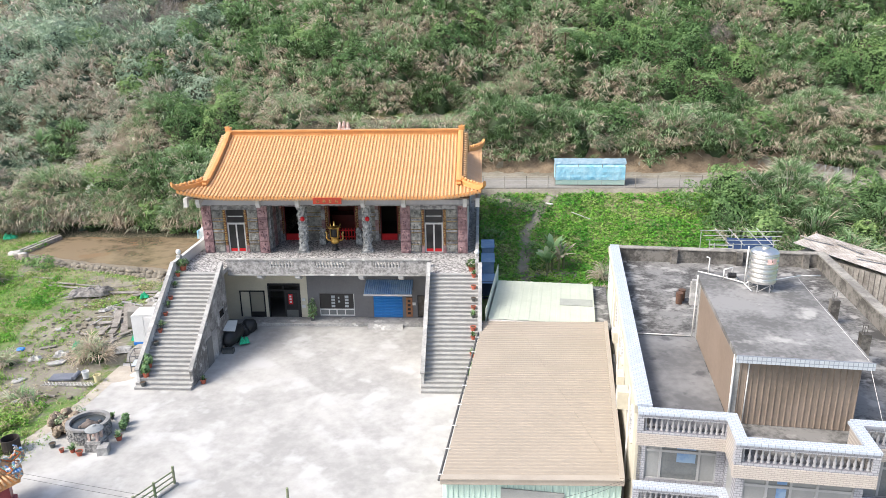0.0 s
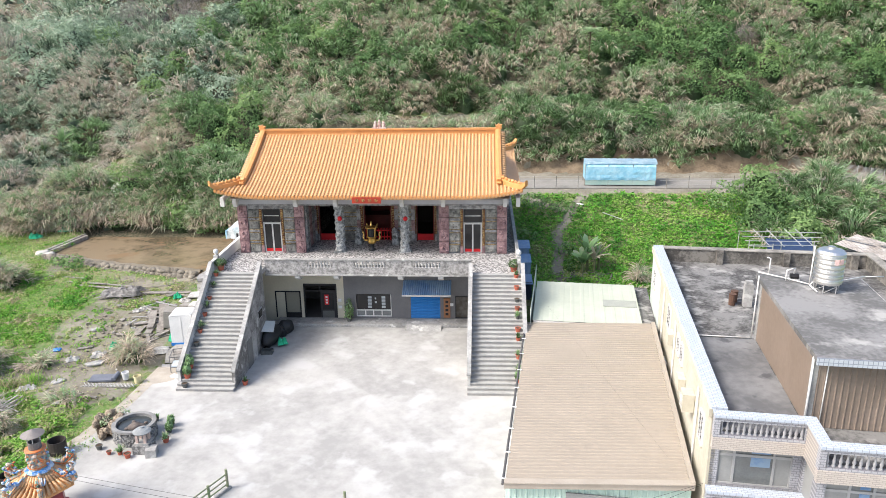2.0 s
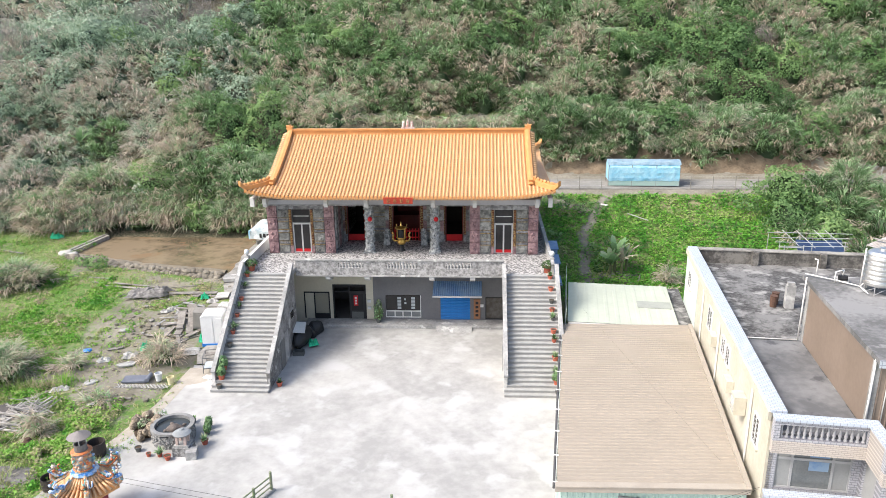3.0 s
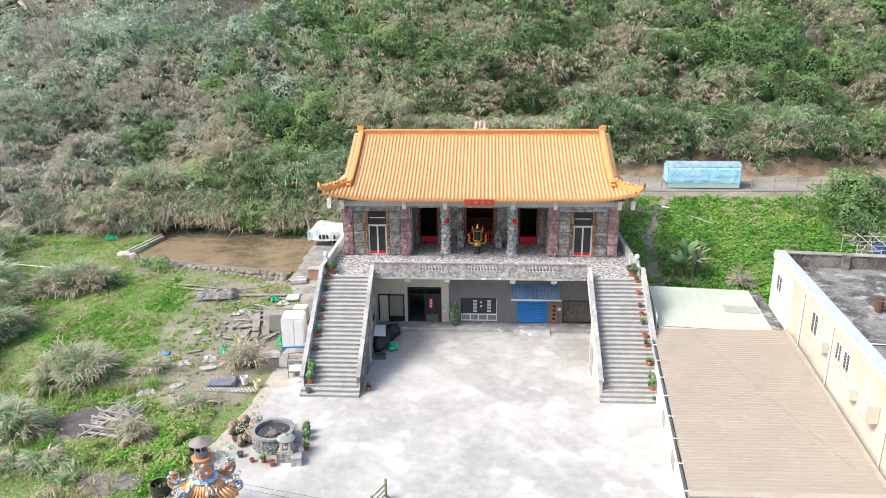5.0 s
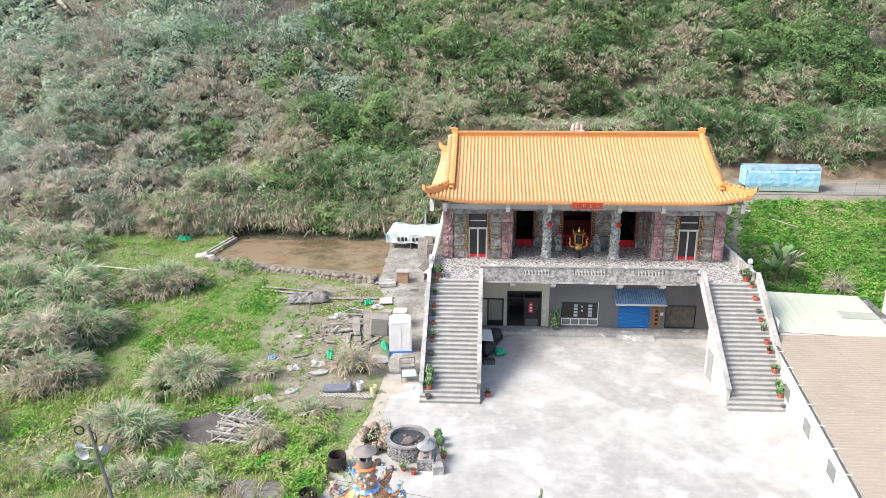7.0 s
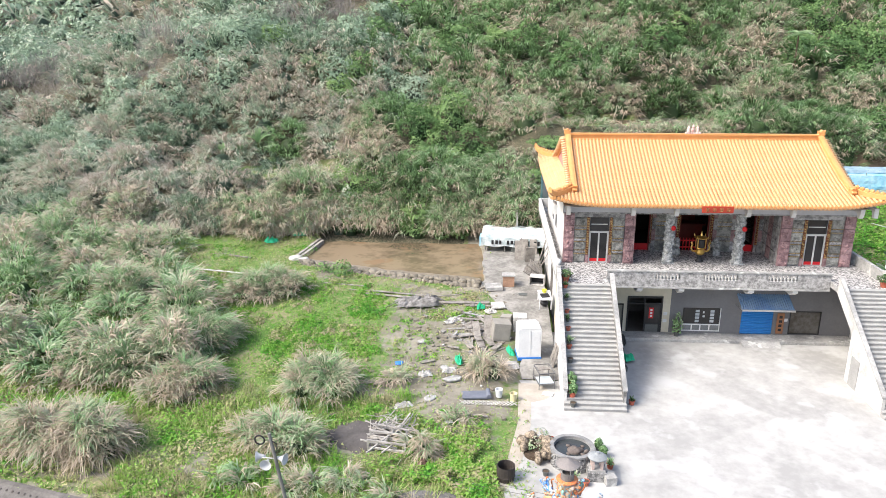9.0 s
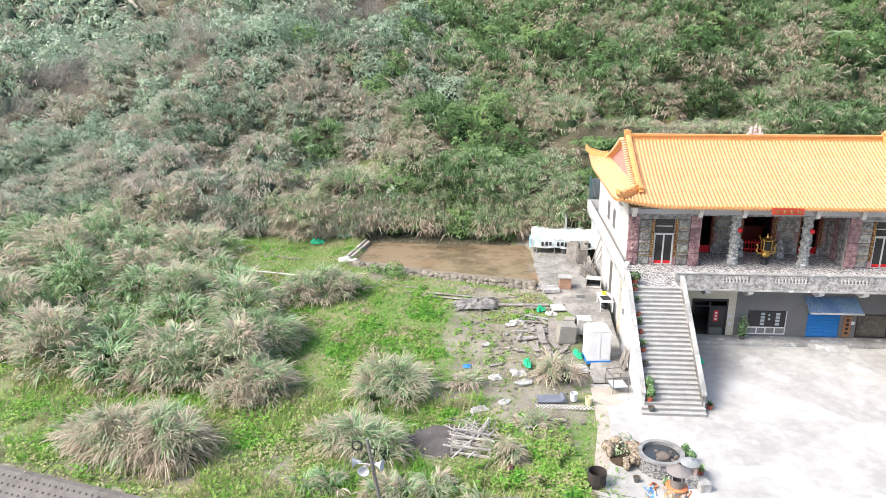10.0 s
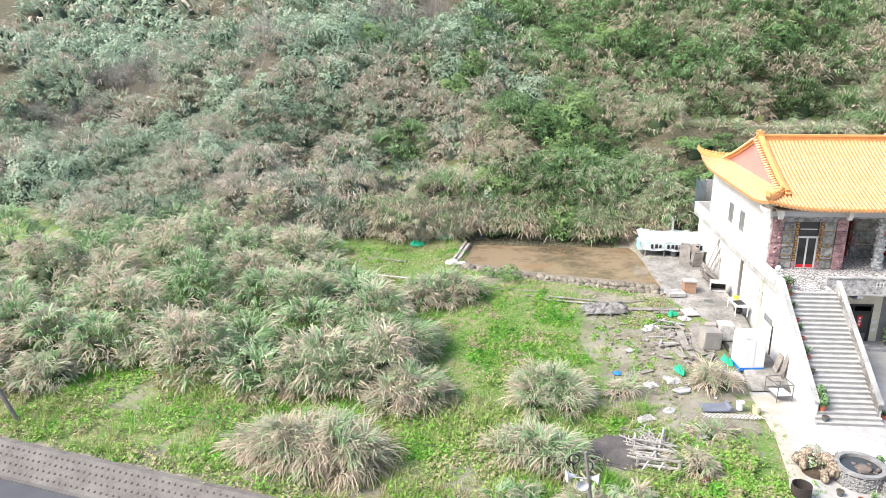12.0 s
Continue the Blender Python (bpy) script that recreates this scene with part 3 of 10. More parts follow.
temple = thing("temple", "two-storey temple with orange tiled roof and carved stone front", "temple", at=(CX, 0, 0))


def tile_row(pts, flip, r=0.074):
    """A run of overlapping barrel tiles along pts, across direction flip."""
    bm = B()
    side = Vector(flip)
    pts = [Vector(p) for p in pts]
    segs = 5
    length = [0.0]
    for a, b in zip(pts, pts[1:]):
        length.append(length[-1] + (b - a).length)
    n = max(1, round(length[-1] / 0.30))

    def at(d):
        for i in range(len(pts) - 1):
            if d <= length[i + 1] + 1e-6:
                k = (d - length[i]) / (length[i + 1] - length[i])
                return pts[i].lerp(pts[i + 1], k)
        return pts[-1]

    prev = None
    for i in range(n):
        for d, rr in ((i * length[-1] / n, r * 1.22), ((i + 1) * length[-1] / n, r * 0.80)):
            c = at(d)
            ring = [bm.verts.new(c + side * (rr * math.cos(math.pi * k / (segs - 1))) + Vector((0, 0, rr * math.sin(math.pi * k / (segs - 1)) + 0.01))) for k in range(segs)]
            if prev:
                for k in range(segs - 1):
                    bm.faces.new((prev[k], prev[k + 1], ring[k + 1], ring[k]))
            else:
                bm.faces.new(ring)
            prev = ring
    bmesh.ops.recalc_face_normals(bm, faces=bm.faces[:])
    return bm


def make_roof():
    bm = B()
    step = 0.35
    for x0, x1 in ((-HALF_X, -GABLE_X - 0.012), (-GABLE_X, GABLE_X), (GABLE_X + 0.012, HALF_X)):
        nx, ny = max(2, round((x1 - x0) / step)), 40
        grids = []
        for dz in (0, -0.16):
            grids.append([[bm.verts.new((x0 + (x1 - x0) * i / nx, EAVE_Y + (BACK_Y - EAVE_Y) * j / ny, roof_z(x0 + (x1 - x0) * i / nx, EAVE_Y + (BACK_Y - EAVE_Y) * j / ny) + dz)) for i in range(nx + 1)] for j in range(ny + 1)])
        for g in grids:
            for j in range(ny):
                for i in range(nx):
                    bm.faces.new((g[j][i], g[j][i + 1], g[j + 1][i + 1], g[j + 1][i]))
        t, u = grids
        for j in range(ny):
            for i in (0, nx):
                bm.faces.new((t[j][i], t[j + 1][i], u[j + 1][i], u[j][i]))
        for i in range(nx):
            for j in (0, ny):
                bm.faces.new((t[j][i], t[j][i + 1], u[j][i + 1], u[j][i]))
    bmesh.ops.recalc_face_normals(bm, faces=bm.faces[:])
    roof = part("roof", bm, ORANGE_DARK, temple, "orange glazed tile roof")
    # barrel tile rows, front and back
    n = 82
    shared = {}
    for i in range(n + 1):
        x = -HALF_X + 0.12 + (2 * HALF_X - 0.24) * i / n
        for back in (False, True):
            inner = abs(x) < GABLE_X
            y_end = RIDGE_Y - 0.15 if inner else EAVE_Y + (HALF_X - abs(x)) * (11.6 - EAVE_Y) / (HALF_X - GABLE_X) + 0.05
            plain = inner and abs(x) < 6.7
            ys = np.linspace(EAVE_Y - 0.05, y_end, 14 if inner else 4)
            if back:
                ys = [rear(y) for y in ys]
            if plain and back in shared:
                me = shared[back]
            else:
                me = mesh_of("barrel_tile", tile_row([(0, y, roof_z(x, min(max(y, EAVE_Y), BACK_Y))) for y in ys], (1, 0, 0)), ORANGE)
                if plain:
                    shared[back] = me
            part("barrel_tile", me, None, roof).location.x = x
    # round end tiles along the front and side eaves, with tongue tiles between them
    disc = mesh_of("end_tile", rod(B(), (0, 0.02, 0), (0, -0.05, 0), 0.098, 10), ORANGE_RIB)
    tongue = mesh_of("tongue_tile", prism(B(), [(-0.1, 0.0), (-0.085, -0.1), (0.0, -0.17), (0.085, -0.1), (0.1, 0.0)], "y", -0.035, 0.0), ORANGE)
    for i in range(n + 1):
        x = -HALF_X + 0.12 + (2 * HALF_X - 0.24) * i / n
        part("end_tile", disc, None, roof).location = (x, EAVE_Y - 0.06, roof_z(x, EAVE_Y) + 0.035)
        if i < n:
            x += (HALF_X - 0.12) / n
            part("tongue_tile", tongue, None, roof).location = (x, EAVE_Y - 0.005, roof_z(x, EAVE_Y) - 0.01)
    # side skirts
    for sgn in (-1, 1):
        for i in range(64):
            y = EAVE_Y + 0.14 + (BACK_Y - EAVE_Y - 0.28) * i / 63
            edge = min(y - EAVE_Y, BACK_Y - y)
            x_in = GABLE_X if edge > 2.0 else HALF_X - edge * (HALF_X - GABLE_X) / 2.0
            if HALF_X - x_in < 0.15:
                continue
            xs = np.linspace(HALF_X + 0.04, x_in, 6)
            part("barrel_tile", mesh_of("barrel_tile", tile_row([(sgn * x, y, roof_z(min(x, HALF_X) if x > GABLE_X + 0.02 else GABLE_X + 0.02, y)) for x in xs], (0, 1, 0)), ORANGE), None, roof)
    # gable walls
    for sgn in (-1, 1):
        bm = B()
        ys = np.linspace(11.15, rear(11.15), 22)
        prism(bm, [(y, roof_z(0, y) - 0.03) for y in ys] + [(ys[-1], 9.45), (ys[0], 9.45)], "x", sgn * (GABLE_X - 0.02), sgn * (GABLE_X + 0.07))
        part("gable", bm, PINK, roof, "pink plastered gable")
    # top ridge, its mouldings and end horns
    part("ridge", box(B(), -8.75, 8.75, RIDGE_Y - 0.13, RIDGE_Y + 0.13, RIDGE_Z - 0.25, RIDGE_Z + 0.22), ORANGE_RIB, roof, bevel=0.02)
    part("ridge_cap", box(B(), -8.8, 8.8, RIDGE_Y - 0.21, RIDGE_Y + 0.21, RIDGE_Z + 0.22, RIDGE_Z + 0.33), ORANGE_RIB, roof, bevel=0.02)
    part("ridge_moulding", box(B(), -8.7, 8.7, RIDGE_Y - 0.24, RIDGE_Y + 0.24, RIDGE_Z - 0.12, RIDGE_Z - 0.04), ORANGE_RIB, roof, bevel=0.02)
    for sgn in (-1, 1):
        bm = B()
        prism(bm, [(sgn * x, z) for x, z in ((8.38, 12.45), (8.85, 12.45), (8.96, 12.58), (8.9, 12.7), (8.98, 12.86), (8.8, 12.82), (8.68, 12.92), (8.58, 12.77), (8.44, 12.82), (8.5, 12.64))], "y", RIDGE_Y - 0.16, RIDGE_Y + 0.16)
        part("ridge_horn", bm, ORANGE_RIB, roof, bevel=0.03)
    # descending ribs along the gable edges, with tile ends, then hip ribs with upturned tips
    for sgn in (-1, 1):
        for back in (False, True):
            def yy(y):
                return rear(y) if back else y
            bm = B()
            ys = np.linspace(RIDGE_Y, 11.1, 12)
            prev = None
            for y in ys:
                z = roof_z(0, y)
                ring = [bm.verts.new((sgn * (GABLE_X - 0.13 + dx), yy(y), z + dz)) for dx, dz in ((0, -0.05), (0.26, -0.05), (0.26, 0.24), (0.33, 0.26), (0.30, 0.36), (0.13, 0.40), (-0.04, 0.36), (-0.07, 0.26), (0, 0.24))]
                if prev:
                    for k in range(9):
                        bm.faces.new((prev[k], prev[(k + 1) % 9], ring[(k + 1) % 9], ring[k]))
                else:
                    bm.faces.new(ring)
                prev = ring
            bm.faces.new(prev)
            bmesh.ops.recalc_face_normals(bm, faces=bm.faces[:])
            part("gable_rib", bm, ORANGE_RIB, roof)
            bm = B()
            prism(bm, [(yy(y), z) for y, z in ((11.3, 9.72), (10.85, 9.64), (10.68, 9.78), (10.82, 9.88), (10.7, 10.06), (10.95, 10.0), (11.08, 10.15), (11.3, 10.05))], "x", sgn * (GABLE_X - 0.16), sgn * (GABLE_X + 0.16))
            part("rib_ornament", bm, ORANGE_RIB, roof, bevel=0.03)
            for k in range(22):
                y = 11.5 + k * 0.235
                z = roof_z(0, y)
                bm = B()
                rod(bm, (sgn * (GABLE_X + 0.12), yy(y), z + 0.16), (sgn * (GABLE_X + 0.52), yy(y), z + 0.07), 0.075, 7)
                part("edge_tile", bm, ORANGE, roof, smooth=True)
            bm = B()
            prev = None
            for k in np.linspace(0, 1.10, 9):
                x = GABLE_X + 0.05 + (HALF_X - GABLE_X) * k
                y = 11.35 - (11.35 - EAVE_Y) * k
                z = roof_z(min(x, HALF_X), yy(max(y, EAVE_Y))) + 0.10 * k ** 3 + (0.22 if k > 1.05 else 0)
                wd = 0.13 * (1 - 0.5 * max(0, k - 0.6))
                ring = [bm.verts.new((sgn * (x + a), yy(y + b), z + dz)) for a, b, dz in ((-wd, -wd, -0.03), (wd, wd, -0.03), (wd, wd, 0.26), (0, 0, 0.33), (-wd, -wd, 0.26))]
                if prev:
                    for q in range(5):
                        bm.faces.new((prev[q], prev[(q + 1) % 5], ring[(q + 1) % 5], ring[q]))
                else:
                    bm.faces.new(ring)
                prev = ring
            bm.faces.new(prev)
            bmesh.ops.recalc_face_normals(bm, faces=bm.faces[:])
            hip = part("hip_rib", bm, ORANGE_RIB, roof)
            for q in range(7):
                k = 0.15 + q * 0.13
                x, y = GABLE_X + 0.05 + (HALF_X - GABLE_X) * k, 11.35 - (11.35 - EAVE_Y) * k
                part("hip_crest", boulder(B(), (sgn * x, yy(y), roof_z(min(x, HALF_X), yy(y)) + 0.36), 0.16, q, 1.0, 1), ORANGE_RIB, hip)


def panel_wall(parent, x0, x1, y, z0, z1, rows, mat, depth=0.07, gap=0.05):
    """A column of carved stone panels, each with a gilded fillet above it."""
    h = (z1 - z0) / rows
    share = [0.55 if k % 2 else 1.45 for k in range(rows)]
    edge = [z0 + (z1 - z0) * sum(share[:k]) / sum(share) for k in range(rows + 1)]
    for i in range(rows):
        bm = B()
        a, b = edge[i] + gap / 2, edge[i + 1] - gap / 2
        box(bm, x0 + gap / 2, x1 - gap / 2, y - depth, y + 0.02, a, b)
        box(bm, x0 + gap / 2 + 0.05, x1 - gap / 2 - 0.05, y - depth - 0.035, y - depth, a + 0.06, b - 0.06)
        # rough relief on the face
        rnd = random.Random(i * 31 + int(x0 * 100))
        for k in range(6):
            boulder(bm, (rnd.uniform(x0 + 0.12, x1 - 0.12), y - depth - 0.035, rnd.uniform(a + 0.1, max(a + 0.11, b - 0.1))), rnd.uniform(0.03, 0.07), rnd.random(), 0.8, 1)
        part("carved_panel", bm, mat if (i % 2 == 0) else CARVED, parent)
        if i:
            bm = B()
            box(bm, x0 + 0.02, x1 - 0.02, y - 0.10, y + 0.02, edge[i] - 0.016, edge[i] + 0.016)
            part("fillet", bm, GOLD, parent)


def gilt_strip(parent, x, y, z0, z1, w=0.2):
    """A dark red board with a chain of gilded lozenges between two gilded edges."""
    board = part("gilt_strip", box(B(), x - w / 2, x + w / 2, y - 0.05, y + 0.02, z0, z1), DARK_RED, parent, "dark red strip with gilded lozenges")
    bm = B()
    for s in (-1, 1):
        box(bm, x + s * w * 0.42 - 0.014, x + s * w * 0.42 + 0.014, y - 0.065, y - 0.05, z0, z1)
    n = int((z1 - z0) / 0.17)
    for i in range(n):
        z = z0 + (i + 0.5) * (z1 - z0) / n
        prism(bm, [(x - w * 0.30, z), (x, z - 0.075), (x + w * 0.30, z), (x, z + 0.075)], "y", y - 0.085, y - 0.05)
    part("gilding", bm, GOLD, board)


SHEET_GREY = M("pale_grey_paper", (0.42, 0.45, 0.47), (0.34, 0.37, 0.39), rough=0.6)
DOOR_ALU = M("dull_aluminium", (0.50, 0.50, 0.49), (0.40, 0.40, 0.39), rough=0.4, bump=0.03)


def wing_door(parent, x, y, z0):
    bm = B()
    w = 0.62
    for a, b, c, d in ((-w, -w + 0.09, z0, z0 + 2.14), (w - 0.09, w, z0, z0 + 2.14), (-0.05, 0.05, z0, z0 + 2.0), (-w + 0.09, w - 0.09, z0 + 2.0, z0 + 2.12), (-w + 0.09, w - 0.09, z0, z0 + 0.05)):
        box(bm, x + a, x + b, y - 0.03, y + 0.06, c, d)
    door = part("door", bm, DOOR_ALU, parent, "white aluminium double door with dark glass and transom")
    for s in (-1, 1):
        bm = B()
        box(bm, x + s * 0.29 - 0.24, x + s * 0.29 + 0.24, y + 0.0, y + 0.03, z0 + 0.26, z0 + 2.0)
        part("pane", bm, GLASS, door)
        bm = B()
        box(bm, x + s * 0.29 - 0.24, x + s * 0.29 + 0.24, y - 0.01, y + 0.03, z0 + 0.05, z0 + 0.26)
        part("kick_panel", bm, RED, door, "red lower panel")
    for a, b in ((2.14, 2.56), (2.62, 3.1)):
        bm = B()
        box(bm, x - w + 0.09, x + w - 0.09, y, y + 0.03, z0 + a, z0 + b)
        part("transom_pane", bm, GLASS, door)
    bm = B()
    box(bm, x - w + 0.09, x + w - 0.09, y - 0.02, y + 0.04, z0 + 2.56, z0 + 2.62)
    part("transom_bar", bm, GALV, door)
    bm = box(box(box(B(), x - w, x - w + 0.09, y - 0.03, y + 0.06, z0 + 2.14, z0 + 3.1), x + w - 0.09, x + w, y - 0.03, y + 0.06, z0 + 2.14, z0 + 3.1), x - w + 0.09, x + w - 0.09, y - 0.03, y + 0.06, z0 + 3.04, z0 + 3.1)
    part("transom_frame", bm, BLACK, door)


def make_temple_body():
    H = FLOOR
    W0, W1 = -9.85, 9.95   # outer faces of the lower storey
    # lower storey: side and back walls, slab
    for x0, x1, nm in ((W0 + 0.4, W0 + 0.65, "west"), (W1 - 0.25, W1, "east")):
        bm = B()
        box(bm, x0, x1, 6.95 + 0.02, 26.4, -0.1, H - 0.35)
        part("side_wall", bm, WHITEWASH, temple, "white-painted side wall")
    bm = B()
    box(bm, W0 + 0.65, W1 - 0.25, 26.15, 26.4, -0.1, H - 0.35)
    part("back_wall", bm, WHITEWASH, temple)
    bm = B()
    box(bm, W0, W1, 8.17, 26.6, H - 0.35, H - 0.02)
    for a, b in ((W0, -6.72), (6.85, W1)):
        box(bm, a, b, 6.97, 8.17, H - 0.35, H - 0.02)
    part("terrace_slab", bm, OLD_CONCRETE, temple, "weathered concrete terrace slab")
    bm = B()
    box(bm, W0 + 0.05, W1 - 0.05, 8.30, 26.5, H - 0.02, H)
    for a, b in ((W0 + 0.2, -6.8), (6.9, W1 - 0.2)):
        box(bm, a, b, 6.97, 8.30, H - 0.02, H)
    part("terrace_floor", bm, MOSAIC, temple, "floor of broken pale and dark stone pieces")
    # openings low in the west wall
    for ya, yb, za, zb in ((10.3, 11.1, 2.4, 3.5),):
        wn_ = part("side_window", box(B(), W0 + 0.35, W0 + 0.398, ya, yb, za, zb), ALU, temple, "small window in the white side wall")
        part("pane", box(B(), W0 + 0.338, W0 + 0.348, ya + 0.06, yb - 0.06, za + 0.06, zb - 0.06), GREY_GLASS, wn_)
    part("side_louvre", box(B(), W0 + 0.36, W0 + 0.398, 8.4, 9.7, 1.9, 2.3), GREY_GLASS, temple)
    part("back_door", box(B(), W0 + 0.36, W0 + 0.398, 7.4, 8.3, 0.1, 2.0), GLASS, temple, "dark side door")
    # front parapet with three openings filled with balusters
    op = ((-3.9, -2.25), (-0.75, 1.25), (3.15, 4.85))
    par = part("parapet", holed(B(), -6.72, 6.85, H - 0.55, H + 0.42, 8.15, 8.33, [(a, b, H - 0.08, H + 0.34) for a, b in op]), MOSAIC_DARK, temple, "stained grey stone-chip parapet")
    bm = B()
    box(bm, -6.72, 6.85, 8.09, 8.39, H + 0.42, H + 0.50)
    box(bm, -6.72, 6.85, 8.11, 8.33, H - 0.65, H - 0.55)
    part("coping", bm, OLD_CONCRETE, temple, bevel=0.02)
    bal = lathe(B(), [(0.07, 0), (0.07, 0.05), (0.04, 0.09), (0.085, 0.2), (0.045, 0.31), (0.07, 0.37), (0.07, 0.42)], 8)
    bal_me = mesh_of("baluster", bal, M("dirty_baluster", (0.56, 0.555, 0.54), (0.30, 0.295, 0.285), scale=4, fine=14, contrast=1.0), smooth=True)
    for a, b in op:
        n = int((b - a) / 0.19)
        for i in range(n):
            part("baluster", bal_me, None, par).location = (a + (i + 0.5) * (b - a) / n, 8.20, H - 0.08)
    # side parapets of the gallery, with globe lamps
    for s, x0 in ((-1, W0), (1, W1 - 0.16)):
        bm = B()
        box(bm, x0, x0 + 0.16, 7.0, 26.6, H - 0.02, H + 0.62)
        box(bm, x0 - 0.03, x0 + 0.19, 6.95, 26.6, H + 0.62, H + 0.70)
        part("side_parapet", bm, WHITEWASH if s < 0 else OLD_CONCRETE, temple, bevel=0.015)
        bm = B()
        box(bm, x0 - 0.06, x0 + 0.22, 7.7, 8.0, H - 0.02, H + 0.86)
        post = part("parapet_post", bm, OLD_CONCRETE, temple, bevel=0.02)
        bm = lathe(B(), [(0.05, 0.86), (0.06, 0.92), (0.13, 0.97), (0.165, 1.08), (0.15, 1.19), (0.08, 1.26), (0.01, 1.28)], 12, at=(x0 + 0.08, 7.85, H))
        part("globe_lamp", bm, PLASTIC_WHITE, post, "round white globe lamp, unlit", smooth=True)
    bm = B()
    box(bm, W0 + 0.16, W1 - 0.16, 26.44, 26.6, H - 0.02, H + 0.70)
    part("back_parapet", bm, WHITEWASH, temple)
    # brackets and beam under the terrace
    for x in (-4.62, -2.05, 2.2, 4.85):
        bm = B()
        prism(bm, [(8.2, H - 0.65), (8.2, H - 0.85), (8.65, H - 1.1), (10.42, H - 1.1), (10.42, H - 0.35), (8.33, H - 0.35)], "x", x - 0.17, x + 0.17)
        part("bracket", bm, WHITEWASH, temple, bevel=0.02)
    # lower front wall, in pieces round its openings
    y0, y1 = 10.45, 10.70
    part("front_wall", holed(B(), -9.6, -2.05, 0.0, H - 0.35, y0, y1, [(-6.2, -5.1, 0.0, 2.2), (-4.87, -2.55, 0.0, 2.75)]), BEIGE_WALL, temple, "beige plastered ground-floor wall")
    part("front_wall", holed(B(), -2.05, 9.7, 0.0, H - 0.35, y0, y1, [(-1.2, 1.25, 0.36, 2.0), (2.6, 4.65, 0.0, 2.2), (5.7, 7.7, 0.28, 1.9)]), GREY_WALL, temple, "dark grey painted ground-floor wall")
    bm = B()
    box(bm, -9.6, 9.7, 14.6, 14.8, 0, H - 0.36)
    box(bm, -9.6, 9.7, 10.7, 14.6, 0.0, 0.03)
    part("inner_wall", bm, M("inner_room", (0.16, 0.15, 0.14), (0.12, 0.11, 0.10)), temple)
    # plinth step and ramp
    bm = B()
    box(bm, -6.7, 2.35, 9.30, 10.45, 0, 0.22)
    box(bm, 4.8, 9.6, 9.30, 10.45, 0, 0.22)
    prism(bm, [(8.7, 0.0), (9.3, 0.2), (10.45, 0.22), (10.45, 0)], "x", 2.35, 4.8)
    part("plinth", bm, OLD_CONCRETE, temple, bevel=0.015)
    # entrance: dark frame, open leaf, transom
    bm = B()
    for a, b, c, d in ((-4.87, -4.77, 0.05, 2.75), (-2.65, -2.55, 0.05, 2.75), (-4.77, -2.65, 2.62, 2.75), (-4.77, -2.65, 2.2, 2.28), (-3.78, -3.68, 2.28, 2.62)):
        box(bm, a, b, y0 - 0.04, y0 + 0.12, c, d)
    ent = part("entrance", bm, BLACK, temple, "black steel entrance frame with one leaf open")
    bm = B()
    box(bm, -3.72, -2.65, y0 - 0.02, y0 + 0.04, 0.05, 2.2)
    leaf = part("door_leaf", bm, BLACK, ent)
    for k, (c, d) in enumerate(((0.2, 0.75), (0.85, 2.05))):
        bm = B()
        box(bm, -3.6, -2.77, y0 - 0.03, y0 - 0.021, c, d)
        part("leaf_pane", bm, GLASS if k else GREY_POT, ent)
    bm = B()
    box(bm, -3.42, -3.12, y0 - 0.045, y0 - 0.034, 1.2, 1.95)
    part("red_notice", bm, RED, ent, "red paper notice")
    for k in range(3):
        part("notice_mark", box(B(), -3.34, -3.2, y0 - 0.052, y0 - 0.047, 1.3 + 0.21 * k, 1.43 + 0.21 * k), PLASTIC_WHITE, ent)
    # side door with black frame, left of the entrance
    bm = B()
    for a, b, c, d in ((-6.2, -6.12, 0.05, 2.2), (-5.18, -5.1, 0.05, 2.2), (-6.9, -5.1, 2.12, 2.2), (-6.9, -6.82, 0.25, 2.2), (-6.12, -5.18, 0.05, 0.6)):
        box(bm, a, b, y0 - 0.05, y0 + 0.1, c, d)
    sd = part("side_door", bm, BLACK, temple, "black-framed side door")
    bm = B()
    box(bm, -6.12, -5.18, y0 + 0.02, y0 + 0.05, 0.6, 2.12)
    part("side_pane", bm, M("frosted_beige_glass", (0.30, 0.285, 0.23), (0.26, 0.245, 0.2), rough=0.25), sd)
    # window with white frame and sheets of paper behind the glass
    bm = B()
    for a, b, c, d in ((1.21, 1.25, 0.36, 2.0), (-1.2, -1.16, 0.36, 0.87), (-1.16, 1.21, 0.36, 0.42), (-1.16, 1.21, 0.80, 0.87), (-0.05, 0.02, 0.42, 0.80), (-0.6, -0.54, 0.42, 0.8), (0.55, 0.61, 0.42, 0.8)):
        box(bm, a, b, y0 - 0.06, y0 + 0.06, c, d)
    win = part("window", bm, ALU, temple, "white-framed window with posters")
    bm = B()
    box(bm, -1.16, 1.21, y0 + 0.0, y0 + 0.02, 0.87, 1.97)
    part("pane", bm, GLASS, win)
    bm = B()
    box(bm, -1.16, 1.21, y0 + 0.0, y0 + 0.02, 0.42, 0.80)
    part("pane", bm, GREY_GLASS, win)
    for sx in (-0.38, 0.58):
        for k in range(4):
            part("poster", box(B(), sx, sx + 0.26, y0 - 0.02, y0 - 0.006, 0.98 + 0.235 * k, 1.15 + 0.235 * k), SHEET_GREY, win)
    for z, w in ((1.62, 0.1), (1.34, 0.14)):
        part("poster", box(B(), 0.1, 0.1 + w, y0 - 0.02, y0 - 0.006, z, z + 0.14), SHEET_GREY, win)
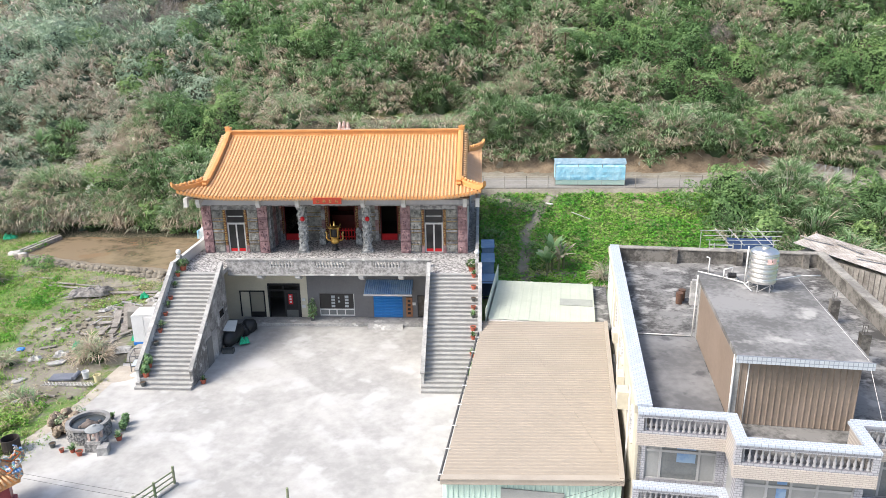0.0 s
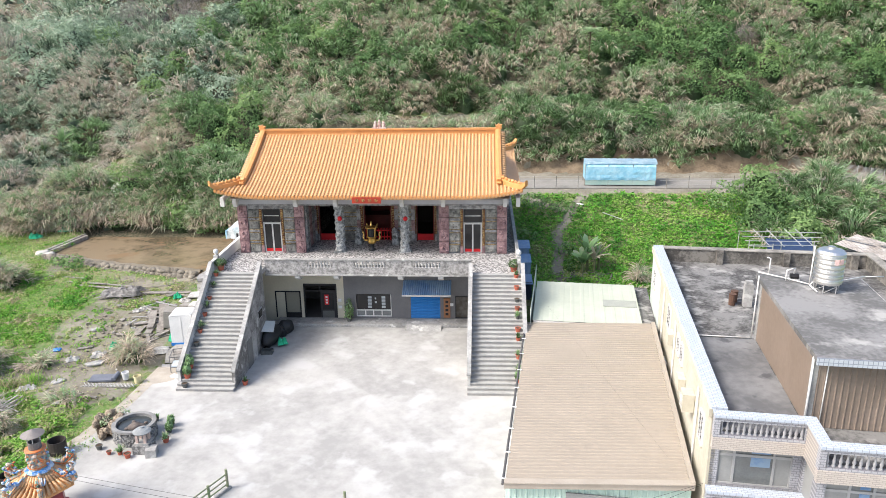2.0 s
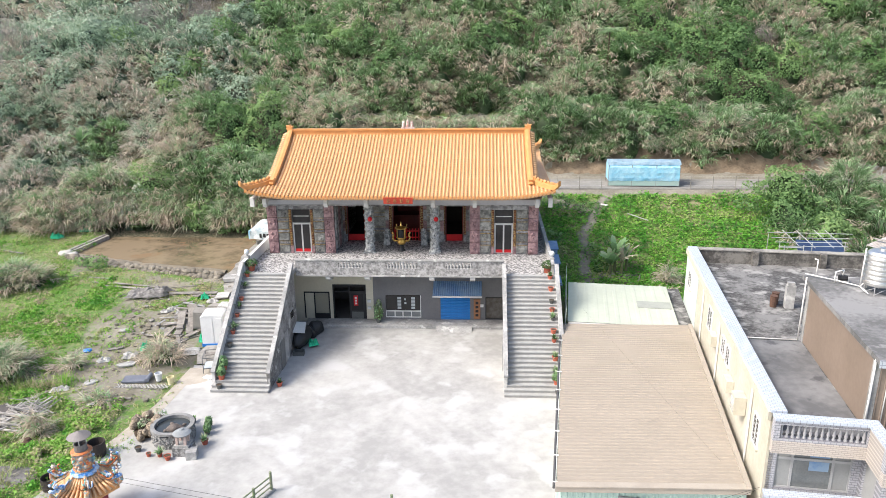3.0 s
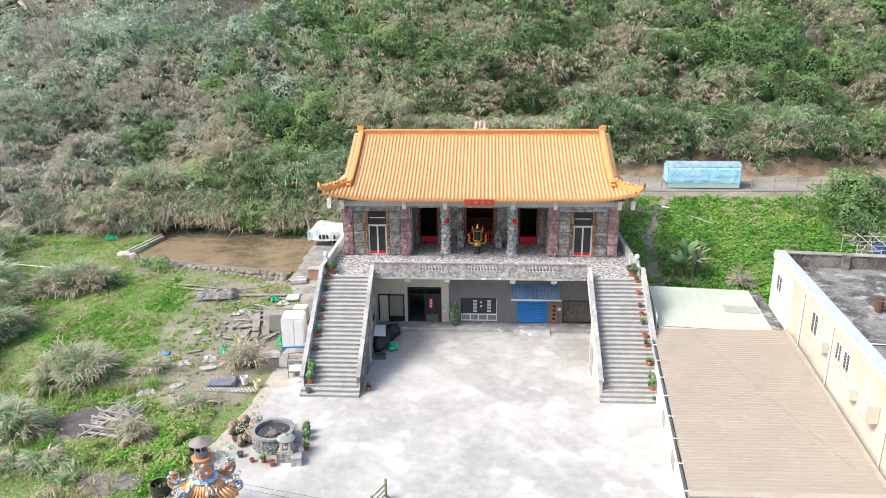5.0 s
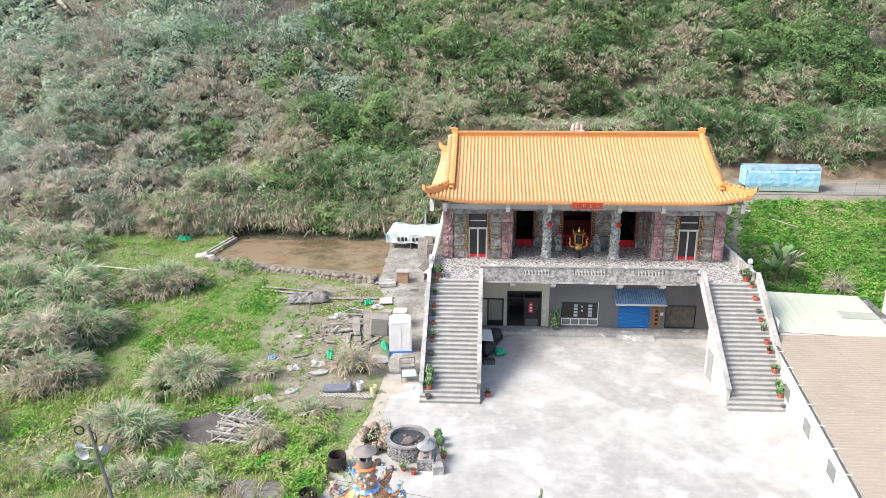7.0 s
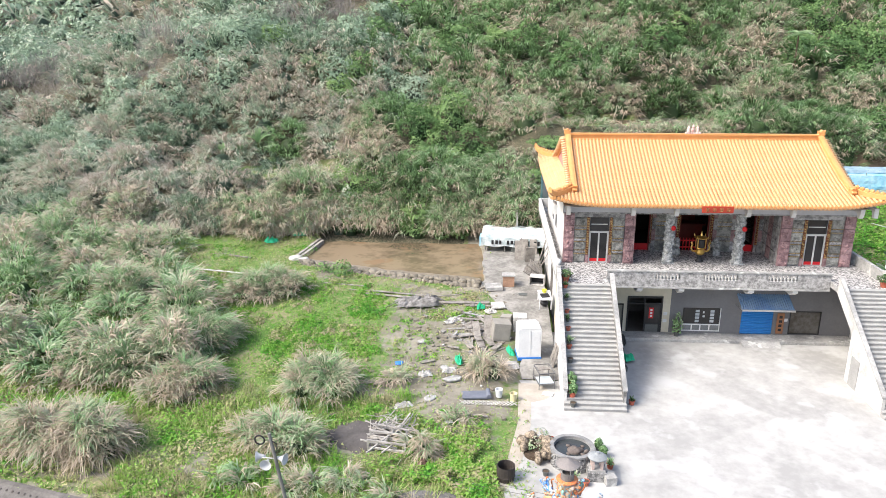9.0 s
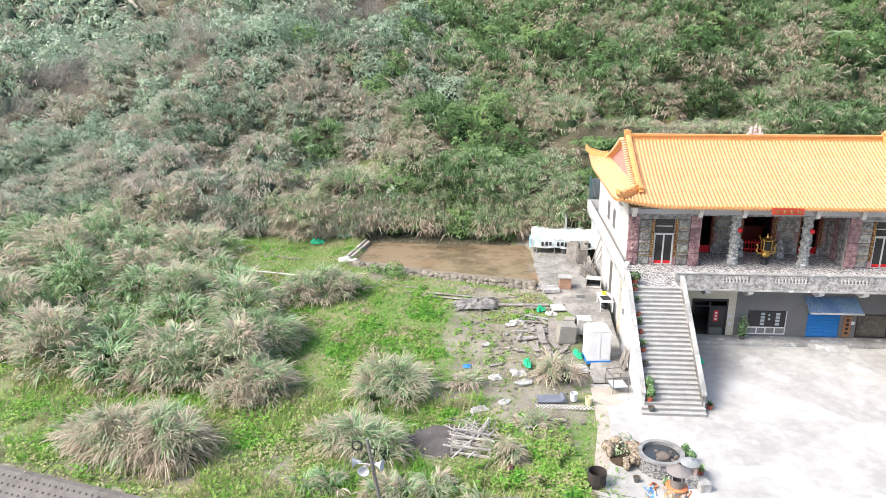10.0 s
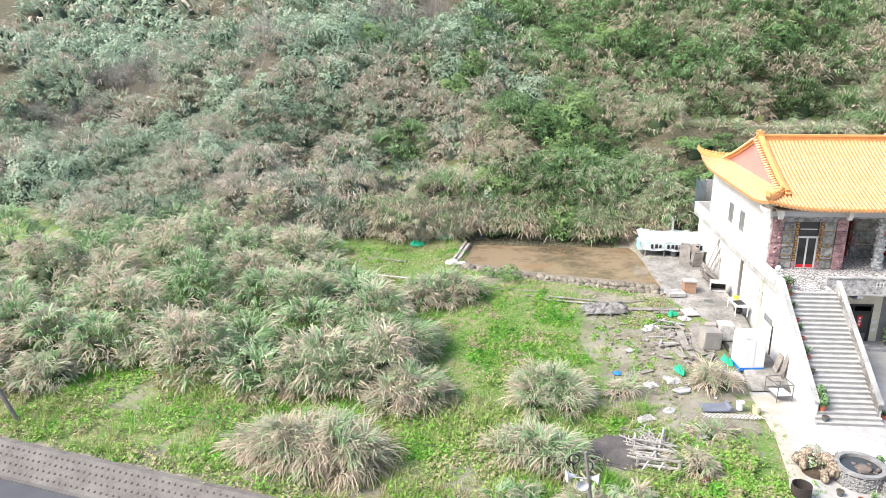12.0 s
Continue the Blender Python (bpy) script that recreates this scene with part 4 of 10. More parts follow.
    # roller shutter and awning
    shut = part("roller_shutter", box(B(), 2.6, 4.65, y0 + 0.05, y0 + 0.09, 0.2, 2.2), BLUE_SHUTTER, temple, "blue roller shutter, closed")
    slat = mesh_of("slat", prism(B(), [(0.05, 0.0), (0.02, 0.03), (0.0, 0.06), (0.02, 0.09), (0.05, 0.118)], "x", 2.62, 4.63), BLUE_SHUTTER)
    for i in range(16):
        part("slat", slat, None, shut).location = (0, y0 - 0.0, 0.22 + 0.12 * i)
    bm = B()
    n = 46
    rows = [[bm.verts.new((2.15 + i * 3.3 / n, y, z + (0.07 if i % 2 else 0.0))) for i in range(n + 1)] for y, z in ((10.44, 3.02), (9.15, 2.40), (9.15, 2.38), (10.44, 3.0))]
    for a, b in zip(rows, rows[1:] + rows[:1]):
        for i in range(n):
            bm.faces.new((a[i], a[i + 1], b[i + 1], b[i]))
    bmesh.ops.recalc_face_normals(bm, faces=bm.faces[:])
    awn = part("awning", bm, BLUE_SHEET, temple, "weathered blue corrugated awning")
    bm = B()
    box(bm, 2.15, 5.45, 9.12, 9.16, 2.34, 2.46)
    for x in (2.2, 5.4):
        rod(bm, (x, 10.44, 2.3), (x, 9.2, 2.36), 0.025, 6)
    part("awning_rail", bm, GALV, awn)
    # hanging wooden sign
    bm = B()
    box(bm, 4.9, 5.35, y0 - 0.09, y0 - 0.02, 0.32, 1.75)
    sg = part("wooden_sign", bm, M("sign_wood", (0.34, 0.17, 0.09), (0.24, 0.115, 0.06), scale=3, fine=20), temple, "brown wooden sign board", bevel=0.02)
    for k in range(4):
        part("sign_mark", box(B(), 5.02, 5.22, y0 - 0.10, y0 - 0.094, 0.5 + 0.3 * k, 0.68 + 0.3 * k), BLACK, sg)
    # display window with murky glass
    bm = B()
    for a, b, c, d in ((5.7, 5.76, 0.28, 1.9), (7.64, 7.7, 0.28, 1.9), (5.76, 7.64, 1.84, 1.9), (5.76, 7.64, 0.28, 0.34)):
        box(bm, a, b, y0 - 0.03, y0 + 0.08, c, d)
    nic = part("display_window", bm, BLACK, temple, "dark display window")
    bm = B()
    box(bm, 5.76, 7.64, y0 + 0.02, y0 + 0.04, 0.34, 1.84)
    part("pane", bm, M("murky_glass", (0.115, 0.11, 0.10), (0.07, 0.06, 0.05), rough=0.15, scale=0.9, fine=4, contrast=1.0, bump=0.0), nic)
    part("inner_shelf", box(B(), 5.9, 7.5, y0 + 0.1, y0 + 0.4, 0.62, 0.68), WOOD, nic)
    # small wall boxes
    for x, z in ((-2.35, 1.55), (-2.35, 1.05), (5.45, 1.28)):
        bm = B()
        box(bm, x - 0.12, x + 0.12, y0 - 0.08, y0 - 0.005, z - 0.1, z + 0.1)
        part("wall_box", bm, PLASTIC_WHITE, temple, bevel=0.01)

    # ---- upper storey ----
    Y = 11.15
    Z1 = 8.2
    # structural walls of the wings and the recess, side and back
    for s in (-1, 1):
        lo, hi = sorted((s * 4.65, s * 9.2))
        da, db = sorted((s * 6.28, s * 7.52))
        part("wing_wall", holed(B(), lo, hi, H, Z1, Y, Y + 0.3, [(da, db, H, H + 3.1)]), CARVED, temple)
    for s in (-1, 1):
        bm = B()
        box(bm, min(s * 4.65, s * 4.9), max(s * 4.65, s * 4.9), Y + 0.3, 14.0, H, Z1)
        part("recess_side", bm, CARVED, temple)
        bm = B()
        box(bm, min(s * 8.95, s * 9.2), max(s * 8.95, s * 9.2), Y + 0.3, 24.4, H, Z1 + 0.85)
        part("upper_side_wall", bm, WHITEWASH, temple, "white-painted upper side wall")
        for yw in (16.2, 18.7):
            bm = B()
            for a, b, c, d in ((0, 0.08, 0, 1.4), (0.82, 0.9, 0, 1.4), (0.08, 0.82, 0, 0.08), (0.08, 0.82, 1.32, 1.4), (0.41, 0.49, 0.08, 1.32)):
                box(bm, min(s * 9.17, s * 9.24), max(s * 9.17, s * 9.24), yw + a, yw + b, 5.75 + c, 5.75 + d)
            wn_ = part("side_window", bm, GREY_WALL, temple, "grey-framed window")
            bm = B()
            box(bm, min(s * 9.19, s * 9.215), max(s * 9.19, s * 9.215), yw + 0.08, yw + 0.82, 5.83, 7.07)
            part("pane", bm, GREY_GLASS, wn_)
    bm = B()
    box(bm, -8.95, 8.95, 24.15, 24.4, H, Z1 + 0.85)
    part("upper_back_wall", bm, WHITEWASH, temple)
    # recess back wall with three doorways
    part("recess_wall", holed(B(), -4.65, 4.65, H, Z1 + 0.8, 14.0, 14.25, [(-4.3, -3.0, H, 8.0), (-1.0, 1.0, H, 8.05), (2.8, 4.1, H, 8.0)]), CARVED, temple)
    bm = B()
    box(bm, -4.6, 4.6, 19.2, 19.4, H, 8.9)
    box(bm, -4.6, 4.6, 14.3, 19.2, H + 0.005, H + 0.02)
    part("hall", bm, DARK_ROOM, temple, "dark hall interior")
    bm = B()
    box(bm, -8.95, 8.95, 11.5, 24.15, Z1 + 0.85, Z1 + 0.95)
    box(bm, -HALF_X + 0.8, HALF_X - 0.8, 10.2, 11.15, 8.84, 8.9)
    part("soffit", bm, M("soffit_board", (0.30, 0.24, 0.20), (0.22, 0.17, 0.14)), temple)
    # altar deep in the hall
    bm = B()
    box(bm, -1.3, 1.3, 16.6, 17.6, H + 0.02, H + 1.2)
    box(bm, -1.5, 1.5, 16.5, 17.7, H + 1.2, H + 1.3)
    box(bm, -1.1, 1.1, 18.0, 18.9, H + 0.02, H + 2.0)
    al = tagged(new("altar_table", mesh_of("altar_table", bm, DARK_RED, bevel=0.02)), "dark red lacquered altar inside the hall", "altar")
    al.location.x = CX
    # door leaves and low red gates
    for a, b in ((-4.3, -3.0), (-1.0, 1.0), (2.8, 4.1)):
        mid = (a + b) / 2
        bm = B()
        box(bm, a, a + 0.08, 14.02, 14.2, H, 8.0), box(bm, b - 0.08, b, 14.02, 14.2, H, 8.0), box(bm, a + 0.08, b - 0.08, 14.02, 14.2, 7.9, 8.0)
        fr = part("doorway", bm, DARK_RED, temple, "dark doorway with a low red gate")
        if b - a < 1.5:
            bm = B()
            box(bm, a + 0.09, b - 0.09, 14.05, 14.12, H + 0.05, H + 0.52)
            part("gate", bm, RED, fr, "low red gate")
        else:
            for i in range(9):
                x = a + 0.14 + i * (b - a - 0.28) / 8
                bm = B()
                rod(bm, (x, 14.08, H + 0.05), (x, 14.08, H + 0.95), 0.035, 6)
                part("picket", bm, RED, fr)
            bm = B()
            box(bm, a + 0.09, b - 0.09, 14.04, 14.12, H + 0.25, H + 0.33), box(bm, a + 0.09, b - 0.09, 14.04, 14.12, H + 0.72, H + 0.80)
            part("gate_rail", bm, RED, fr)
        for x in (a - 0.14, b + 0.14):
            gilt_strip(temple, x, 13.96, H + 0.55, 7.95, 0.26)
    # reddish pilasters between the doorways
    for x in (-4.55, -2.78, -1.36, 1.36, 2.58, 4.4):
        for k in range(4):
            part("pilaster_block", box(B(), x - 0.13, x + 0.13, 13.86, 14.0, H + 0.01 + 0.8 * k, H + 0.79 + 0.8 * k), PURPLE if k % 2 else CARVED, temple)
    # panels of the recess
    for a, b in ((-2.72, -1.28), (1.28, 2.52)):
        panel_wall(temple, a, b, 13.98, H + 0.05, 8.0, 6, CARVED_GREEN)
    for s in (-1, 1):
        for i in range(3):
            bm = B()
            a = 11.55 + i * 0.78
            for k in range(4):
                box(bm, min(s * 4.57, s * 4.66), max(s * 4.57, s * 4.66), a + 0.04, a + 0.74, H + 0.06 + k * 0.8, H + 0.80 + k * 0.8)
            part("side_panel", bm, CARVED if i != 1 else PURPLE, temple)
    # wings: red corner piers, panels, gilded strips, doors
    for s in (-1, 1):
        for x in (8.88, 4.95):
            for k in range(4):
                bm = B()
                hh = (Z1 - H) / 4
                box(bm, s * x - 0.33, s * x + 0.33, Y - 0.14, Y + 0.04, H + k * hh + 0.012, H + (k + 1) * hh - 0.012)
                box(bm, s * x - 0.24, s * x + 0.24, Y - 0.17, Y - 0.14, H + k * hh + 0.1, H + (k + 1) * hh - 0.1)
                for q in range(5):
                    rnd = random.Random(q + k * 7 + int(x * 10))
                    boulder(bm, (s * x + rnd.uniform(-0.17, 0.17), Y - 0.17, H + (k + rnd.uniform(0.2, 0.8)) * hh), 0.09, q + k, 1.1, 1)
                part("pier_block", bm, PURPLE, temple, "reddish carved stone block")
        for a, b in ((5.3, 6.05), (7.75, 8.53)):
            a, b = sorted((s * a, s * b))
            panel_wall(temple, a, b, Y, H + 0.05, 7.9, 7, CARVED_GREEN)
        for x in (6.16, 7.64):
            gilt_strip(temple, s * x, Y - 0.02, H + 0.55, H + 3.1, 0.18)
            bm = B()
            box(bm, s * x - 0.11, s * x + 0.11, Y - 0.07, Y, H, H + 0.55)
            part("strip_base", bm, PURPLE, temple)
        bm = B()
        box(bm, min(s * 5.3, s * 8.53), max(s * 5.3, s * 8.53), Y - 0.09, Y, 7.92, Z1)
        part("carved_lintel", bm, CARVED, temple)
        wing_door(temple, s * 6.9, Y + 0.05, H + 0.03)
    # beam below the eave with white bracket blocks
    bm = B()
    box(bm, -9.3, 9.3, Y - 0.2, Y + 0.1, Z1 + 0.003, 8.62)
    part("eave_beam", bm, M("pale_beam_paint", (0.50, 0.50, 0.53), (0.40, 0.40, 0.43), scale=0.8, fine=6), temple, "pale grey beam under the eave", bevel=0.02)
    bm = B()
    box(bm, -9.3, 9.3, Y - 0.23, Y - 0.2, 8.2, 8.28)
    part("beam_band", bm, CARVED, temple)
    for x in (-9.9, -9.05, -4.95, -2.25, 2.2, 4.95, 9.05, 9.9):
        bm = B()
        prism(bm, [(Y - 0.2, 8.84), (10.15, 8.84), (10.15, 8.55), (10.3, 8.25), (10.5, 8.25), (10.55, 8.5), (Y - 0.2, 8.6)] if abs(x) < 9.5 else [(Y + 0.2, 8.9), (10.2, 8.9), (10.2, 8.3), (10.45, 8.3), (10.5, 8.7), (Y + 0.2, 8.7)], "x", x - 0.13, x + 0.13)
        part("eave_bracket", bm, WHITEWASH, temple)
    # round carved columns
    for x in (-2.28, 2.22):
        bm = B()
        prof = [(0.40, 0), (0.42, 0.12), (0.34, 0.22), (0.36, 0.3)] + [(0.30 + 0.03 * math.sin(k * 1.9), 0.36 + k * 0.117) for k in range(24)] + [(0.33, 3.2), (0.39, 3.3), (0.39, 3.42)]
        lathe(bm, prof, 14, at=(x, 11.5, H), wobble=0.09)
        for k in range(58):
            a = k * 0.62 + 0.5 * math.sin(k * 0.9)
            boulder(bm, (x + 0.30 * math.cos(a), 11.5 + 0.30 * math.sin(a), H + 0.34 + k * 0.049), 0.055 + 0.04 * abs(math.sin(k * 1.7)), k, 1.3, 1)
        box(bm, x - 0.42, x + 0.42, 11.08, 11.92, H + 0.006, H + 0.07)
        col = part("dragon_column", bm, COLUMN_STONE, temple, "round grey stone column carved in deep relief")
        bm = lathe(B(), [(0.03, -0.17), (0.13, -0.11), (0.16, 0), (0.13, 0.11), (0.03, 0.17)], 10, at=(x + 0.12, 11.05, 7.25))
        part("red_lantern", bm, RED, col, "small red lantern", smooth=True)
    # plaque over the middle bay
    bm = B()
    box(bm, -0.95, 0.95, 9.40, 9.49, 8.72, 9.13)
    pl = part("plaque", bm, M("red_plaque", (0.40, 0.05, 0.025), (0.30, 0.035, 0.02), rough=0.45), temple, "red name board with gilded characters")
    bm = B()
    for k in range(4):
        cx = -0.63 + 0.42 * k
        for dx, dz, w, h in ((0, 0.08, 0.11, 0.02), (0, 0.0, 0.13, 0.02), (0, -0.09, 0.1, 0.02), (-0.04, 0, 0.018, 0.1), (0.05, 0, 0.018, 0.1)):
            box(bm, cx + dx - w, cx + dx + w, 9.375, 9.395, 8.92 + dz - h / 2 - (h if h > 0.05 else 0), 8.92 + dz + h / 2 + (h if h > 0.05 else 0)) if w > 0.05 else box(bm, cx + dx - w, cx + dx + w, 9.370, 9.374, 8.83, 9.01)
    part("plaque_marks", bm, GOLD, pl)
    part("plaque_hanger", box(box(B(), -0.7, -0.62, 9.49, 10.3, 8.8, 8.86), 0.62, 0.7, 9.49, 10.3, 8.8, 8.86), DARK_RED, pl)
    # chequered dark strip of paving before the recess
    bm = B()
    box(bm, -4.6, 4.6, 11.0, 14.0, H + 0.001, H + 0.006)
    part("porch_floor", bm, M("porch_mosaic", (0.45, 0.44, 0.43), (0.06, 0.06, 0.062), rough=0.5, scale=5, fine=10, contrast=1.4), temple)


make_roof()
make_temple_body()


# ---- the two flights of steps ----
STAINED = M("stained_cheek_wall", (0.30, 0.295, 0.285), (0.125, 0.12, 0.115), scale=0.9, fine=5, contrast=0.9, spot=(0.42, 0.415, 0.40), spots=0.1)

PALE_CHEEK = M("pale_cheek_wall", (0.56, 0.555, 0.54), (0.36, 0.355, 0.34), scale=0.8, fine=5, contrast=0.7)


def make_stairs(x0, x1, label, solid=7.0):
    """A flight between two parapets; it is filled in below as far back as solid and stands open behind that."""
    st = thing("staircase", label, "stairs", at=((x0 + x1) / 2, 0, 0), group="temple stairs")
    w = (x1 - x0) / 2
    n, rise, run = 28, FLOOR / 28, 0.248
    for i in range(n):
        wide = w if i < 2 else w - 0.17
        bm = B()
        y = i * run
        if i < 2:
            box(bm, -w, w, y, 0.45, i * rise, (i + 1) * rise - 0.045)
            box(bm, -w + 0.17, w - 0.17, 0.45, solid, i * rise, (i + 1) * rise - 0.045)
        elif y < solid - 0.1:
            box(bm, -wide, wide, y, solid, i * rise, (i + 1) * rise - 0.045)
        else:
            box(bm, -wide, wide, y, min(7.0, y + 0.5), i * rise - 0.17, (i + 1) * rise - 0.045)
        step = part("step", bm, STEP_FACE, st)
        bm = B()
        box(bm, -wide, wide, y - 0.03, min(y + run + 0.02, 7.0), (i + 1) * rise - 0.045, (i + 1) * rise)
        part("tread", bm, STEP, step)
    for s in (-1, 1):
        bm = B()
        a, b = (s * w, s * (w - 0.17))
        if s < 0 and solid < 7.0:
            prism(bm, [(0.45, 0.0), (solid, 0.0), (solid, solid / run * rise - 0.3), (7.0, FLOOR - 0.3), (7.0, FLOOR + 0.62), (6.85, FLOOR + 0.62), (0.45, 1.02)], "x", min(a, b), max(a, b))
        else:
            prism(bm, [(0.45, 0.0), (7.0, 0.0), (7.0, FLOOR + 0.62), (6.85, FLOOR + 0.62), (0.45, 1.02)], "x", min(a, b), max(a, b))
        part("stair_wall", bm, (WHITEWASH if s < 0 else STAINED) if x0 < 0 else PALE_CHEEK, st)
        if x0 > 0 and s < 0:
            part("cellar_door", box(B(), -w - 0.04, -w, 3.2, 4.1, 0.0, 1.75), M("pale_cellar_door", (0.33, 0.33, 0.32), (0.24, 0.24, 0.235)), st, "grey door below the steps")
        if x0 < 0 and s > 0:
            part("cellar_door", box(B(), w, w + 0.04, 2.9, 3.75, 0.0, 1.75), M("grey_cellar_door", (0.20, 0.20, 0.195), (0.13, 0.13, 0.125)), st, "grey door below the steps")
            part("plaster_patch", box(B(), w, w + 0.012, 3.9, 4.7, 0.0, 1.9), OLD_CONCRETE, st)
            lo = part("louvre", box(B(), w, w + 0.05, 5.3, 6.2, 2.15, 2.75), OLD_CONCRETE, st)
            part("louvre_pane", box(B(), w + 0.05, w + 0.06, 5.38, 6.12, 2.22, 2.68), GLASS, lo)
        bm = B()
        a, b = s * (w + 0.04), s * (w - 0.21)
        prism(bm, [(0.40, 1.0), (0.40, 1.09), (6.85, FLOOR + 0.70), (7.0, FLOOR + 0.70), (7.0, FLOOR + 0.62), (6.87, FLOOR + 0.62), (0.45, 1.0)], "x", min(a, b), max(a, b))
        part("stair_coping", bm, OLD_CONCRETE, st)
    return st


make_stairs(-11.2, -7.85, "west flight of grey terrazzo steps with solid parapets")
make_stairs(5.45, 8.86, "east flight of grey terrazzo steps, open underneath at the back", 4.6)


# ---- shed and house beside the plaza (both turned by the same angle) ----
HX, HY, HR = 14.7, -12.9, -6.6


def ribbed(bm, x0, x1, y0, y1, zf, pitch, rib, along="x", thick=0.03):
    """Profiled sheet over a rectangle at height zf(x, y); its ribs run along the axis named."""
    if along == "x":
        marks, lo, hi = np.arange(y0, y1, pitch), x0, x1
    else:
        marks, lo, hi = np.arange(x0, x1, pitch), y0, y1
    prev = None
    end = y1 if along == "x" else x1
    prof = []
    for mk in marks:
        for d, h in ((0, 0), (pitch * 0.55, 0), (pitch * 0.65, rib), (pitch * 0.9, rib)):
            if mk + d <= end:
                prof.append((mk + d, h))
    prof.append((end, 0))
    for q, h in prof:
        pts = ((lo, q), (hi, q)) if along == "x" else ((q, lo), (q, hi))
        cur = [bm.verts.new((x, y, zf(x, y) + h)) for x, y in pts]
        if prev:
            bm.faces.new((prev[0], prev[1], cur[1], cur[0]) if along == "y" else (prev[0], prev[1], cur[1], cur[0]))
        prev = cur
    bmesh.ops.recalc_face_normals(bm, faces=bm.faces[:])
    return bm


def wall_ribs(bm, a, b, z0, z1, pitch=0.2, rib=0.03, flat=0.55):
    """Profiled sheet standing between the places a and b."""
    a, b = Vector((*a, 0)), Vector((*b, 0))
    d = (b - a).normalized()
    nrm = Vector((d.y, -d.x, 0))
    L = (b - a).length
    prev = None
    marks = []
    for k in range(int(L / pitch) + 1):
        for q, h in ((0, 0), (flat * pitch, 0), ((flat + 0.1) * pitch, rib), (0.92 * pitch, rib)):
            if k * pitch + q < L:
                marks.append((k * pitch + q, h))
    marks.append((L, 0))
    for q, h in marks:
        p = a + d * q + nrm * h
        cur = (bm.verts.new((p.x, p.y, z0)), bm.verts.new((p.x, p.y, z1)))
        if prev:
            bm.faces.new((prev[0], cur[0], cur[1], prev[1]))
        prev = cur
    return bm


TRIM_PALE = M("pale_tan_flashing", (0.36, 0.32, 0.27), (0.30, 0.265, 0.22), rough=0.5, bump=0.05)
PALE_SHEET = M("pale_wall_sheet", (0.60, 0.66, 0.62), (0.50, 0.56, 0.52), rough=0.5)


def make_shed():
    shed = thing("shed", "long shed with tan ribbed metal roof and mint metal walls", "shed", at=(HX, HY, 0), rz=HR)
    def zf(x, y):
        k, q = (x + 7.65) / 7.23, (y - 1.3) / 15.0
        return (1 - k) * (2.02 + 0.68 * q) + k * (2.70 + 0.34 * q)

    bm = B()
    ribbed(bm, -7.65, -0.42, 1.2, 16.25, zf, 0.235, 0.028, "x")
    part("roof", bm, TAN_SHEET, shed, "tan ribbed roof sheet")
    bm = B()
    prism(bm, [(-7.7, 1.80), (-7.7, 2.07), (-0.3, 2.76), (-0.3, 2.49)], "y", 1.12, 1.2)
    prism(bm, [(-7.7, 2.04), (-7.7, 2.09), (-0.3, 2.78), (-0.3, 2.73)], "y", 1.08, 1.42)
    prism(bm, [(1.2, 2.50), (1.2, 2.80), (16.25, 3.14), (16.25, 2.84)], "x", -0.48, -0.28)
    part("flashing", bm, TRIM_PALE, shed)
    bm = B()
    v = [bm.verts.new((x, y, z)) for x, y, z in ((-7.6, 1.5, 0), (-0.4, 1.5, 0), (-0.4, 15.95, 0), (-7.6, 15.95, 0), (-7.6, 1.5, 1.93), (-0.4, 1.5, 2.60), (-0.4, 15.95, 2.93), (-7.6, 15.95, 2.58))]
    for f in ((0, 3, 2, 1), (4, 5, 6, 7), (0, 1, 5, 4), (1, 2, 6, 5), (2, 3, 7, 6), (3, 0, 4, 7)):
        bm.faces.new([v[i] for i in f])
    part("core", bm, WHITEWASH, shed)
    for k in range(8):
        xa = -7.65 + k * 0.9125
        bm = wall_ribs(B(), (xa, 1.46), (xa + 0.9125, 1.46), 0.0, 1.95 + 0.086 * k, 0.2281, 0.035)
        part("front_sheet", bm, MINT_WALL, shed, "mint ribbed wall sheet")
    for k in range(4):
        bm = wall_ribs(B(), (-7.66, 1.5 + 3.62 * (k + 1)), (-7.66, 1.5 + 3.62 * k), 0.0, 1.94 + 0.163 * k, 0.3, 0.02)
        part("side_sheet", bm, PALE_SHEET, shed, "pale mint wall sheet")
    for y in (4.4, 8.0, 11.5):
        wn = part("window", box(B(), -7.76, -7.68, y, y + 1.1, 0.75, 1.6), ALU, shed)
        part("pane", box(B(), -7.775, -7.762, y + 0.06, y + 1.04, 0.81, 1.54), GREY_GLASS, wn)
    bm = B()
    rod(bm, (-7.76, 1.15, 1.98), (-7.76, 16.25, 2.66), 0.055, 6)
    part("gutter", bm, M("dark_gutter", (0.10, 0.10, 0.10), (0.07, 0.07, 0.07), rough=0.5), shed)
    for k in range(9):
        y = 1.4 + k * 1.8
        part("gutter_strap", box(B(), -7.84, -7.6, y, y + 0.05, 2.05 + 0.045 * (y - 1.2), 2.08 + 0.045 * (y - 1.2)), ALU, shed)
    bm = B()
    box(bm, -5.2, -2.6, 1.36, 1.42, 0.0, 1.7)
    part("shed_door", bm, M("grey_door_sheet", (0.30, 0.31, 0.30), (0.24, 0.25, 0.24)), shed)
    # lower roof at the back
    back = thing("annex", "low annex with flat mint-coloured metal roof", "shed", at=(HX, HY, 0), rz=HR)
    bm = B()
    ribbed(bm, -7.35, -0.95, 16.25, 22.9, lambda x, y: 2.88 + 0.01 * (y - 16), 0.62, 0.012, "y")
    part("roof", bm, MINT_SHEET, back, "mint painted flat sheet roof")
    bm = B()
